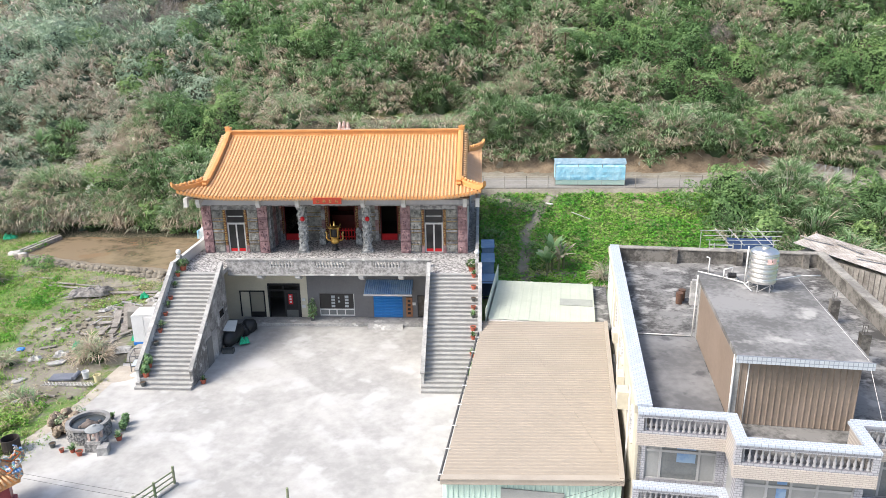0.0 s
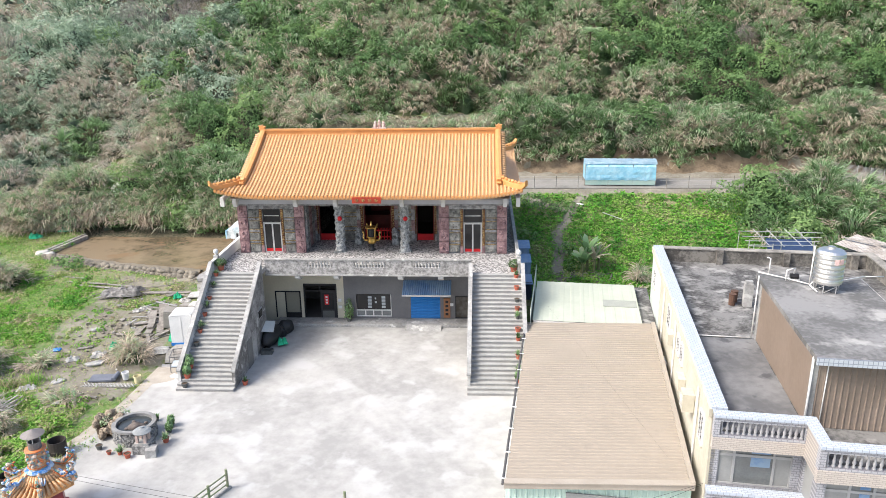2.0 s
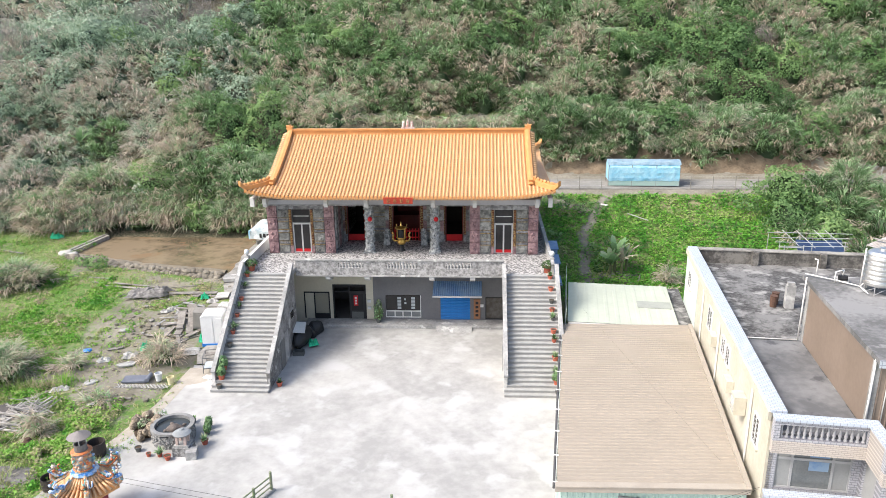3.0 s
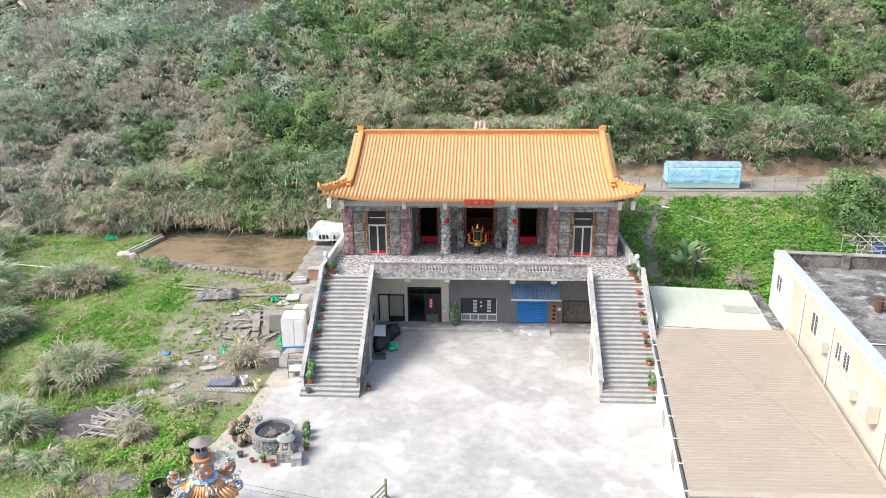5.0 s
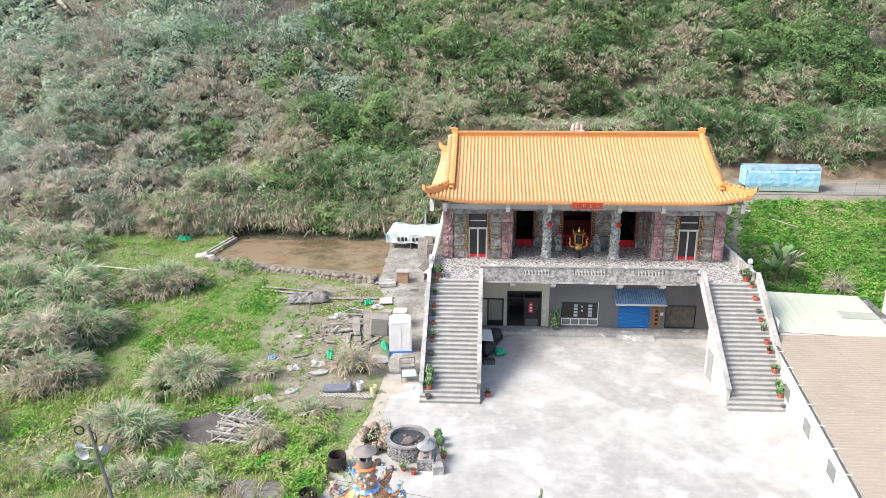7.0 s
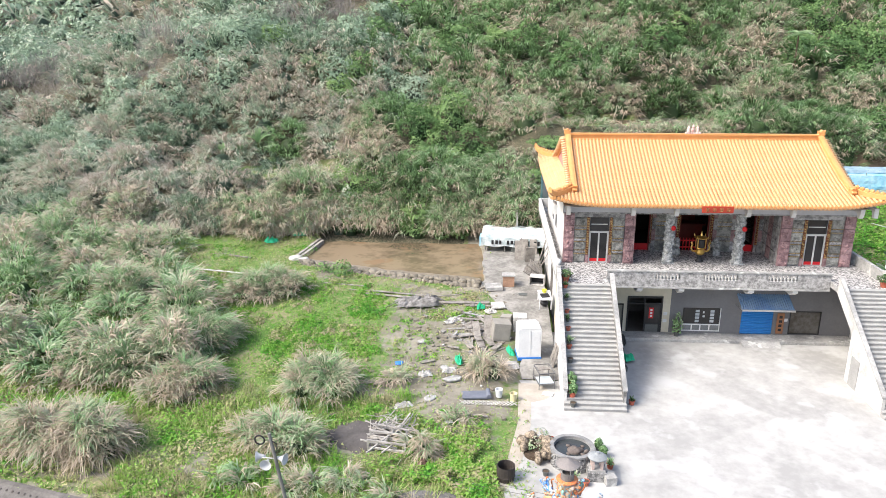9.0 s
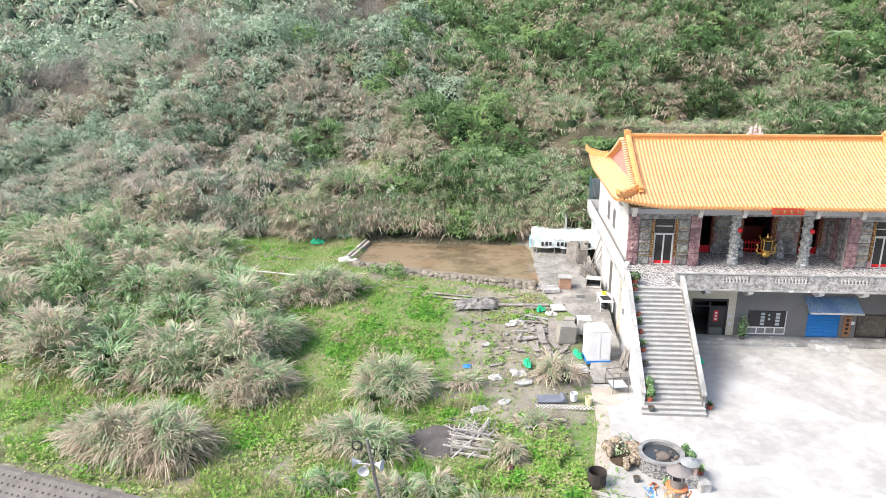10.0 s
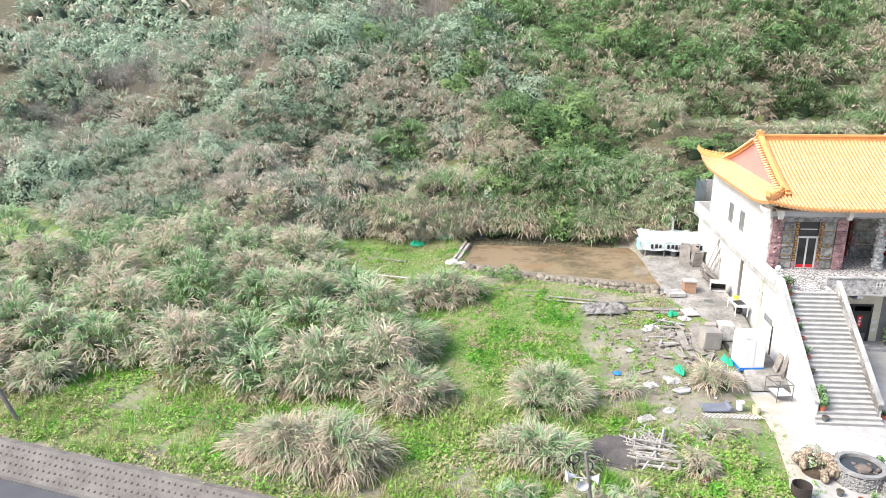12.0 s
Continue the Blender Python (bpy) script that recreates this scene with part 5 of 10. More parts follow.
    box(bm, -7.3, -1.0, 16.2, 22.85, 0.2, 2.84)
    part("annex_wall", bm, WHITEWASH, back)
    bm = B()
    box(bm, -3.1, -1.05, 18.9, 20.0, 2.925, 2.955)
    part("patch", bm, M("grey_patch", (0.33, 0.345, 0.31), (0.27, 0.285, 0.26)), back)
    bm = B()
    box(bm, -0.95, -0.05, 16.2, 23.5, 0.2, 2.60)
    part("gap_slab", bm, ROOF_SLAB, back)
    # sheet fence between steps and annex
    bm = wall_ribs(B(), (-7.5, 24.6), (-7.45, 16.1), 0.2, 3.6, 0.25, 0.03)
    part("fence_sheet", bm, M("pale_green_sheet", (0.62, 0.68, 0.62), (0.52, 0.58, 0.53), rough=0.5), back)


RUST = M("rusty_iron", (0.14, 0.075, 0.05), (0.07, 0.045, 0.035), rough=0.8, scale=3, fine=15)
GREY_ALU = M("grey_aluminium", (0.40, 0.40, 0.40), (0.32, 0.32, 0.32), rough=0.4, bump=0.03)
FROSTED = M("frosted_grey_glass", (0.30, 0.305, 0.30), (0.25, 0.255, 0.25), rough=0.3, bump=0.02)


def make_house():
    hs = thing("house", "two-storey flat-roofed house, cream side wall and pale tiled balconies", "house", at=(HX, HY, 0), rz=HR)
    F, P = 5.4, 6.3
    X1, Y1 = 12.75, 21.3
    # walls
    bm = B()
    box(bm, 0.0, 0.25, 1.0, Y1, 0, P - 0.1)
    part("west_wall", bm, CREAM, hs, "cream-painted side wall with small windows")
    bm = B()
    box(bm, 0.25, X1, Y1 - 0.25, Y1, 0, P - 0.05), box(bm, X1 - 0.25, X1, 1.0, Y1 - 0.25, 0, P - 0.05)
    part("rear_wall", bm, OLD_CONCRETE, hs)
    bm = B()
    prism(bm, [(0.26, Y1 - 0.26), (0.26, 0.62), (3.35, 0.62), (3.35, -0.95), (7.55, -0.95), (7.55, 0.78), (X1 - 0.26, 0.78), (X1 - 0.26, Y1 - 0.26)], "z", F - 0.25, F)
    part("roof_slab", bm, ROOF_SLAB, hs, "dark stained concrete roof slab")
    for y, w, z0, h in ((19.1, 1.0, 4.15, 1.05), (12.35, 1.0, 4.3, 1.2), (8.9, 0.75, 4.5, 0.95), (7.85, 0.75, 4.5, 0.95), (2.1, 0.8, 3.9, 1.25), (12.35, 1.0, 1.2, 1.2)):
        bm = B()
        for a, b, c, d in ((0, 0.05, 0, h), (w - 0.05, w, 0, h), (0.05, w - 0.05, 0, 0.05), (0.05, w - 0.05, h - 0.05, h), (w / 2 - 0.02, w / 2 + 0.02, 0.05, h - 0.05)):
            box(bm, -0.07, 0.02, y + a, y + b, z0 + c, z0 + d)
        wd = part("window", bm, ALU, hs, "small barred side window")
        part("pane", box(B(), -0.045, -0.033, y + 0.05, y + w - 0.05, z0 + 0.05, z0 + h - 0.05), GLASS, wd)
        for k in range(5):
            part("window_bar", box(B(), -0.065, -0.05, y + 0.05, y + w - 0.05, z0 + (k + 0.8) * h / 6, z0 + (k + 0.8) * h / 6 + 0.03), OLD_CONCRETE, wd)
        part("sill", box(B(), -0.10, 0.0, y - 0.05, y + w + 0.05, z0 - 0.08, z0 - 0.004), CREAM, wd)
    part("mint_cladding", box(B(), -0.03, -0.003, 17.0, Y1, 0.0, 5.85), PALE_SHEET, hs, "pale mint wall cladding")
    part("wall_band", box(B(), -0.13, -0.002, 0.95, Y1, 5.86, P - 0.1), CREAM, hs, "cream projecting band", bevel=0.02)
    bm = box(B(), -0.5, -0.02, 4.3, 5.0, 4.1, 4.9)
    ac = part("air_conditioner", bm, CREAM, hs, "cream air conditioner box", bevel=0.03)
    for k in range(5):
        part("grille_slat", box(B(), -0.515, -0.502, 4.36, 4.94, 4.2 + 0.13 * k, 4.25 + 0.13 * k), OLD_CONCRETE, ac)
    for y, z in ((6.6, 3.9), (10.6, 4.3)):
        part("wall_unit", box(B(), -0.34, -0.02, y, y + 0.8, z, z + 0.55), CREAM, hs, "cream outdoor cooling unit", bevel=0.03)
    for y in (14.9, 10.3, 3.5):
        bm = B()
        tube(bm, [(-0.07, y, 0.1), (-0.07, y, 5.86)], 0.04, 7)
        part("drainpipe", bm, PVC, hs, smooth=True)
    # parapets of the roof: rendered inside, tiled cap
    render_mat = M("stained_render", (0.20, 0.188, 0.168), (0.075, 0.07, 0.063), scale=1.1, fine=7, contrast=1.0)
    part("side_parapet", box(B(), 0.25, 0.42, 1.0, Y1 - 0.42, F, P - 0.1), render_mat, hs, "stained grey roof parapet")
    part("side_parapet", box(B(), X1 - 0.42, X1 - 0.25, 4.0, Y1 - 0.42, F, P - 0.08), render_mat, hs, "stained grey roof parapet")
    par = part("rear_parapet", box(B(), 0.25, X1 - 0.25, Y1 - 0.42, Y1 - 0.25, F, P - 0.08), render_mat, hs, "stained grey roof parapet")
    for x in (3.87, 7.75, 11.6):
        bm = B()
        box(bm, x - 0.18, x + 0.18, Y1 - 0.72, Y1 - 0.42, F, P - 0.02)
        part("parapet_pier", bm, bpy.data.materials["stained_render"], par)
    bm = B()
    box(bm, -0.06, 0.50, 0.9, Y1 + 0.05, P - 0.1, P)
    part("parapet_cap", bm, TILE_WHITE, hs, "white tiled parapet cap", bevel=0.01)
    bm = B()
    box(bm, 0.5, X1 - 0.45, Y1 - 0.48, Y1 + 0.05, P - 0.08, P - 0.02)
    box(bm, X1 - 0.48, X1 + 0.05, 4.0, Y1 + 0.05, P - 0.08, P)
    part("rear_cap", bm, M("mossy_coping", (0.33, 0.315, 0.28), (0.17, 0.16, 0.145), scale=1.0, fine=6, contrast=0.8), hs, bevel=0.01)
    # balcony fronts: post and beam frames with balusters, tiled faces below
    bal = mesh_of("baluster", lathe(B(), [(0.07, 0), (0.07, 0.05), (0.035, 0.1), (0.066, 0.2), (0.036, 0.34), (0.035, 0.46), (0.07, 0.50), (0.07, 0.55)], 8), M("pale_baluster", (0.40, 0.40, 0.41), (0.24, 0.24, 0.25), rough=0.6, contrast=0.7), smooth=True)

    def balustrade(xa, ya, xb, yb, zt):
        along = Vector((xb - xa, yb - ya, 0))
        L = along.length
        m = pose(xa, ya, 0, 0, 0, math.degrees(math.atan2(along.y, along.x)))
        fr = part("balustrade", box(box(B(), 0, L, 0, 0.42, zt - 0.1, zt, m), 0.06, L - 0.06, 0.03, 0.09, zt - 0.1 - 0.001, zt - 0.1, m), TILE_WHITE, hs, "tiled balustrade with turned balusters")
        bm = B()
        box(bm, 0.0, L, 0.06, 0.30, zt - 0.26, zt - 0.1, m), box(bm, 0.0, L, 0.06, 0.30, zt - 0.92, zt - 0.81, m)
        n = max(1, int(L / 0.22))
        for x in (0.0, L - 0.22):
            box(bm, x, x + 0.22, 0.05, 0.31, zt - 0.81, zt - 0.26, m)
        part("balustrade_frame", bm, TILE_FACE, fr)
        for i in range(n):
            x = 0.3 + i * (L - 0.6) / max(1, n - 1)
            part("baluster", bal, None, fr).matrix_local = m @ pose(x, 0.18, zt - 0.81)
        return m, L

    for zt in (P, P - 3.2):
        for xa, ya, xb, yb in ((-0.05, 0.3, 3.3, 0.3), (3.05, -1.3, 7.65, -1.3), (7.35, 0.45, 12.8, 0.45)):
            m, L = balustrade(xa, ya, xb, yb, zt)
            bm = B()
            box(bm, 0.0, L, 0.04, 0.28, zt - 1.42, zt - 0.92, m)
            part("spandrel", bm, TILE_PINK, hs, "cream tiled band")
        for x in (3.05, 7.23):
            bm = B()
            box(bm, x, x + 0.42, -0.88, 0.72, zt - 0.1, zt - 0.003)
            part("return_cap", bm, TILE_WHITE, hs)
            bm = B()
            box(bm, x + 0.06, x + 0.30, -1.0, 0.6, zt - 1.42, zt - 0.1)
            part("return_wall", bm, TILE_PINK, hs)
    # front walls and windows of the upper floor
    for x0, x1, y in ((0.1, 3.3, 1.0), (3.3, 7.5, -0.75), (7.5, 12.6, 1.0)):
        bm = B()
        z0, z1 = 2.3, 4.85
        box(bm, x0, x0 + 0.28, y, y + 0.2, 0, F - 0.25), box(bm, x1 - 0.28, x1, y, y + 0.2, 0, F - 0.25), box(bm, x0 + 0.28, x1 - 0.28, y, y + 0.2, z1, F - 0.25), box(bm, x0 + 0.28, x1 - 0.28, y, y + 0.2, 0, 3.0)
        part("front_wall", bm, TILE_FACE, hs, "pale tiled front wall")
        W = x1 - x0 - 0.56
        cuts = (0.0, 0.22, 0.76, 1.0) if W < 3 else (0.0, 0.22, 0.44, 0.68, 1.0)
        cells = [(x0 + 0.28 + W * c + 0.045, x0 + 0.28 + W * d - 0.045) for c, d in zip(cuts, cuts[1:])]
        panes = [q for xa, xb in cells for q in ((xa, xb, 3.06, 4.22), (xa, xb, 4.32, z1 - 0.06))]
        wf = part("window", holed(B(), x0 + 0.28, x1 - 0.28, 3.0, z1, y + 0.05, y + 0.13, panes), GREY_ALU, hs, "wide grey aluminium window band")
        for i, (xa, xb) in enumerate(cells):
            for c, d in ((3.06, 4.22), (4.32, z1 - 0.06)):
                part("pane", box(B(), xa, xb, y + 0.09, y + 0.11, c, d), GREY_GLASS if i == 1 else FROSTED, wf)
                if i == 1:
                    part("blue_blind", box(B(), xa + 0.42 * (xb - xa), xb - 0.08, y + 0.082, y + 0.088, max(c + 0.05, d - 0.42), d - 0.03), BLUE_SHEET, wf, "blue blind behind the pane")
    for x in (3.3, 7.3):
        bm = box(box(box(box(B(), x, x + 0.2, -0.55, 1.0, 0, 3.0), x, x + 0.2, -0.55, 1.0, z1, F - 0.25), x, x + 0.2, -0.55, -0.3, 3.0, z1), x, x + 0.2, 0.75, 1.0, 3.0, z1)
        part("side_wall", bm, TILE_FACE, hs)
        part("side_pane", box(B(), x + 0.08, x + 0.12, -0.3, 0.75, 3.0, z1), FROSTED, hs)
    # floor slab of the balcony below
    bm = B()
    box(bm, 0.05, 3.3, 0.4, 1.2, 1.7, 2.0), box(bm, 3.3, 7.4, -1.1, 1.2, 1.7, 2.0), box(bm, 7.4, 12.6, 0.5, 1.2, 1.7, 2.0)
    part("balcony_slab", bm, OLD_CONCRETE, hs)

    # roof-top room of brown sheet with its own concrete roof
    x0, x1, y0, y1, z1 = 3.45, 7.75, 1.55, 9.55, 8.25
    bm = B()
    box(bm, x0 + 0.02, x1 - 0.02, y0 + 0.02, y1 - 0.02, F, z1)
    room = part("roof_room", bm, BROWN_SHEET, hs, "roof-top room clad in brown ribbed sheet")
    for a, b in (((x0, y0), (x1, y0)), ((x1, y0), (x1, y1)), ((x1, y1), (x0, y1))):
        part("cladding", wall_ribs(B(), a, b, F + 0.02, z1 - 0.02, 0.215, 0.035, 0.7), BROWN_SHEET, room)
    part("plain_sheet", box(B(), x0 - 0.01, x0 + 0.02, y0 + 0.25, y1 - 0.3, F + 0.02, z1 - 0.02), M("plain_brown_sheet", (0.24, 0.185, 0.145), (0.195, 0.15, 0.115), rough=0.55, scale=0.5, fine=5), room, "smooth brown wall sheet")
    for ya, yb in ((y0 - 0.03, y0 + 0.25), (y1 - 0.3, y1 + 0.03)):
        part("corner_post", box(B(), x0 - 0.04, x0 + 0.14, ya, yb, F, z1 - 0.003), OLD_CONCRETE, room, "raw concrete corner post")
    # smooth screed on the front part of the roof
    part("screed", box(B(), 0.44, x0 - 0.05, 1.0, 9.3, F, F + 0.025), M("smooth_screed", (0.20, 0.20, 0.20), (0.115, 0.115, 0.117), rough=0.6, scale=0.5, fine=3, contrast=0.7, bump=0.05, spot=(0.08, 0.08, 0.085), spots=0.12), hs, "smooth dark grey screed with damp stains")
    bm = B()
    box(bm, x0 - 0.12, x1 + 0.14, y0 - 0.55, y1 + 0.6, z1, z1 + 0.20)
    part("room_roof", bm, ROOF_SLAB_LIGHT, room, "pale stained concrete roof")
    bm = B()
    box(bm, x0 - 0.16, x1 + 0.18, y0 - 0.59, y0 - 0.55, z1 - 0.05, z1 + 0.24)
    part("fascia", bm, TILE_SQUARE, room)
    bm = B()
    rod(bm, (x0 + 0.42, y0 - 0.06, F + 0.1), (x0 + 0.45, y0 - 0.06, z1), 0.022, 7)
    rod(bm, (x0 - 0.10, y0 - 0.1, F), (x0 - 0.10, y0 - 0.1, z1 + 0.05), 0.04, 8)
    part("downpipe", bm, PVC, room, smooth=True)
    # posts and pipes on the roof
    for x, y, h in ((10.4, 12.1, 1.25), (10.1, 7.4, 1.5)):
        bm = B()
        box(bm, x - 0.2, x + 0.2, y - 0.18, y + 0.18, F, F + h)
        for dx, dy in ((-0.1, -0.1), (0.1, 0.1), (-0.1, 0.1)):
            rod(bm, (x + dx, y + dy, F + h), (x + dx, y + dy, F + h + 0.35), 0.015, 5)
        part("column_stub", bm, render_mat, hs, "raw concrete column stub")
    bm = B()
    tube(bm, [(0.42, 9.4, F + 0.06), (x0 - 0.2, 9.4, F + 0.06), (x0 - 0.15, 9.5, z1 + 0.3)], 0.032, 7)
    tube(bm, [(x1 + 0.05, 9.8, z1 + 0.23), (x1 + 0.02, 1.2, z1 + 0.23), (x1 + 0.3, -0.4, 6.4)], 0.007, 5)
    tube(bm, [(x0 - 0.1, 9.9, z1 + 0.35), (x0 + 1.0, 9.3, z1 + 0.3), (x0 + 1.8, 8.6, z1 + 0.3), (x0 + 2.1, 8.8, z1 + 0.5)], 0.03, 7)
    tube(bm, [(x0 + 0.4, 10.0, z1 + 0.22), (x0 + 0.4, 10.0, z1 + 1.0), (x0 + 0.25, 10.0, z1 + 1.05)], 0.03, 7)
    tube(bm, [(x0 + 2.9, 9.0, z1 + 0.32), (x1 + 0.2, 9.9, z1 + 0.34), (x1 + 1.2, 10.4, z1 + 0.2)], 0.028, 7)
    part("pipework", bm, PVC, hs, "white water pipes", smooth=True)
    pump = thing("water_pump", "small dark water pump on the roof-top room", "pump", at=(HX, HY, 0), rz=HR)
    part("motor", rod(B(), (x0 + 1.15, 9.35, z1 + 0.40), (x0 + 1.5, 9.35, z1 + 0.40), 0.13, 10), BLACK, pump)
    part("foot", box(B(), x0 + 1.1, x0 + 1.55, 9.22, 9.48, z1 + 0.2, z1 + 0.3), GALV, pump)
    part("pipe", tube(B(), [(x0 + 0.9, 9.1, z1 + 0.26), (x0 + 0.9, 9.1, z1 + 0.75), (x0 + 1.3, 9.3, z1 + 0.8), (x0 + 1.3, 9.35, z1 + 0.5)], 0.03, 7), PVC, pump, smooth=True)
    vent = part("roof_vent", box(B(), 3.78, 4.22, 13.6, 13.95, F, F + 1.25), OLD_CONCRETE, hs, bevel=0.02)
    part("vent_cap", box(B(), 3.83, 4.17, 13.65, 13.9, F + 1.25, F + 1.40), OLD_CONCRETE, vent, bevel=0.02)
    for x, y in ((3.25, 13.8), (3.45, 14.3)):
        bm = lathe(B(), [(0.17, 0), (0.19, 0.6), (0.2, 0.62), (0.16, 0.62)], 12, at=(x, y, F))
        tagged(single("roof_bucket", bm, RUST, "rusty brown bucket on the roof slab", "bucket", at=pose(HX, HY, 0, 0, 0, HR)), group="buckets on the roof")


def make_tank():
    t = thing("water_tank", "ribbed stainless steel water tank on a steel stand", "water tank", at=(HX, HY, 0), rz=HR)
    cx, cy, z = 5.78, 8.2, 8.62
    prof = [(0.02, 0.2), (0.54, 0.2), (0.60, 0.25)]
    for k in range(6):
        a = 0.28 + k * 0.215
        prof += [(0.60, a), (0.61, a + 0.06), (0.60, a + 0.12), (0.56, a + 0.135), (0.55, a + 0.165), (0.56, a + 0.19), (0.60, a + 0.205)]
    prof += [(0.60, 1.60), (0.5, 1.70), (0.3, 1.76), (0.16, 1.78), (0.16, 1.85), (0.02, 1.87)]
    part("barrel", lathe(B(), prof, 28, at=(cx, cy, z)), STEEL, t, smooth=False)
    bm = B()
    for k in range(6):
        a = k * math.tau / 6
        b = a + math.tau / 6
        rod(bm, (cx + 0.52 * math.cos(a), cy + 0.52 * math.sin(a), z - 0.18), (cx + 0.52 * math.cos(a), cy + 0.52 * math.sin(a), z + 0.2), 0.022, 6)
        rod(bm, (cx + 0.52 * math.cos(a), cy + 0.52 * math.sin(a), z - 0.16), (cx + 0.52 * math.cos(b), cy + 0.52 * math.sin(b), z + 0.16), 0.014, 5)
    part("stand", bm, GREY_ALU, t)
    bm = B()
    for k in range(2):
        m = pose(cx, cy, 0, 0, 0, 8 + 22 * k)
        box(bm, -0.09, 0.09, -0.615, -0.602, z + 1.18, z + 1.42, m)
    part("label_plate", bm, M("red_white_label", (0.75, 0.55, 0.52), (0.7, 0.45, 0.42)), t)
    bm = B()
    tube(bm, [(cx - 0.72, cy - 0.1, z + 1.85), (cx - 0.74, cy - 0.1, z + 0.1), (cx - 0.5, cy - 0.5, z - 0.1)], 0.03, 7)
    part("feed_pipe", bm, PVC, t, smooth=True)


make_shed()
make_house()
make_tank()


# ---- vegetation ----
rng = np.random.default_rng(7)


class Growth:
    """Gathers blades and leaves, then makes one mesh of them."""

    def __init__(self):
        self.v, self.t, self.f, self.n = [], [], [], 0

    def blades(self, base, phi, length, width, lean, tint, droop=0.35, rows=(0.0, 0.5)):
        n = len(base)
        out = np.stack([np.cos(phi), np.sin(phi), np.zeros(n)], 1)
        side = np.stack([-np.sin(phi + rng.normal(0, 0.5, n)), np.cos(phi + rng.normal(0, 0.5, n)), np.zeros(n)], 1)
        pts = []
        for s in (*rows, 1.0):
            reach = length * np.sin(lean) * s ** 1.5
            up = length * (np.cos(lean * 0.7) * s - droop * np.sin(lean) * s * s)
            c = base + out * reach[:, None] + np.array([0, 0, 1.0]) * up[:, None]
            if s < 1:
                w = (width * (0.55 if s == 0 else 1.0) * (1 - s * 0.3))[:, None] * 0.5
                pts += [c - side * w, c + side * w]
            else:
                pts.append(c)
        k = len(pts)
        verts = np.stack(pts, 1).reshape(-1, 3)
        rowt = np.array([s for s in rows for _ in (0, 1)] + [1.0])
        # paler dry tips; the dark foot also puts shade into the tint
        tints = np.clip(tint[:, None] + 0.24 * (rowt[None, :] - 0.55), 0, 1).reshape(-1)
        faces = []
        for r in range(len(rows) - 1):
            a = 2 * r
            faces += [(a, a + 1, a + 3), (a, a + 3, a + 2)]
        faces.append((k - 3, k - 2, k - 1))
        idx = (np.arange(n) * k)[:, None, None] + np.array(faces)[None] + self.n
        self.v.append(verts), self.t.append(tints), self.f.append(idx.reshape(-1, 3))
        self.n += n * k

    def leaves(self, centre, size, tint, up=0.45, face=None, corners=4):
        n = len(centre)
        nrm = rng.normal(0, 1, (n, 3))
        if face is None:
            nrm[:, 2] = np.abs(nrm[:, 2]) + up
        else:
            nrm = nrm * 0.45 + face
        nrm /= np.linalg.norm(nrm, axis=1)[:, None]
        a = np.cross(nrm, rng.normal(0, 1, (n, 3)))
        a /= np.linalg.norm(a, axis=1)[:, None] + 1e-9
        b = np.cross(nrm, a)
        s = size[:, None]
        verts = np.stack([centre - a * s, centre - b * s * 0.5, centre + a * s, centre + b * s * 0.5], 1).reshape(-1, 3)
        if corners == 3:
            verts = np.stack([centre - a * s, centre + a * s * 0.6 - b * s * 0.55, centre + a * s * 0.6 + b * s * 0.55], 1).reshape(-1, 3)
        idx = (np.arange(n) * corners)[:, None, None] + np.array([(0, 1, 2), (0, 2, 3)][:corners - 2])[None] + self.n
        self.v.append(verts), self.t.append(np.repeat(np.clip(tint, 0, 1), corners)), self.f.append(idx.reshape(-1, 3))
        self.n += n * corners

    def mesh(self, name, material):
        v, t, f = np.concatenate(self.v), np.concatenate(self.t), np.concatenate(self.f)
        me = bpy.data.meshes.new(name)
        me.vertices.add(len(v)), me.loops.add(f.size), me.polygons.add(len(f))
        me.vertices.foreach_set("co", v.astype(np.float32).ravel())
        me.loops.foreach_set("vertex_index", f.astype(np.int32).ravel())
        me.polygons.foreach_set("loop_start", np.arange(0, f.size, 3, dtype=np.int32))
        me.update(calc_edges=True)
        me.attributes.new("tint", "FLOAT", "POINT").data.foreach_set("value", t.astype(np.float32))
        me.materials.append(material)
        return me

    def reeds(self, centres, radius, height, tint, count, width=0.085, rows=(0.0, 0.5)):
        """Upright tufts of blades, one for each centre."""
        k = np.repeat(np.arange(len(centres)), count)
        n = len(k)
        phi = rng.uniform(0, math.tau, n)
        r = np.sqrt(rng.uniform(0, 1, n)) * radius[k] * 0.55
        a = rng.uniform(0, math.tau, n)
        base = centres[k] + np.stack([r * np.cos(a), r * np.sin(a), np.full(n, -0.05)], 1)
        lean = np.clip(rng.normal(0.62, 0.33, n), 0.05, 1.35)
        length = height[k] * rng.uniform(0.65, 1.15, n)
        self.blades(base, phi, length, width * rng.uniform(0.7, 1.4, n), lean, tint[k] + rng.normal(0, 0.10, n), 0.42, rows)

    def fronds(self, base, phi, length, width, rise, fall, tint, rows=(0.0, 0.4, 0.75)):
        """Long blades that leave the ground at one angle from upright and bend over to another."""
        n = len(base)
        out = np.stack([np.cos(phi), np.sin(phi), np.zeros(n)], 1)
        side = np.stack([-np.sin(phi + rng.normal(0, 0.4, n)), np.cos(phi + rng.normal(0, 0.4, n)), rng.normal(0, 0.35, n)], 1)
        bend = np.where(np.abs(fall - rise) < 0.05, 0.05, fall - rise)
        pts = []
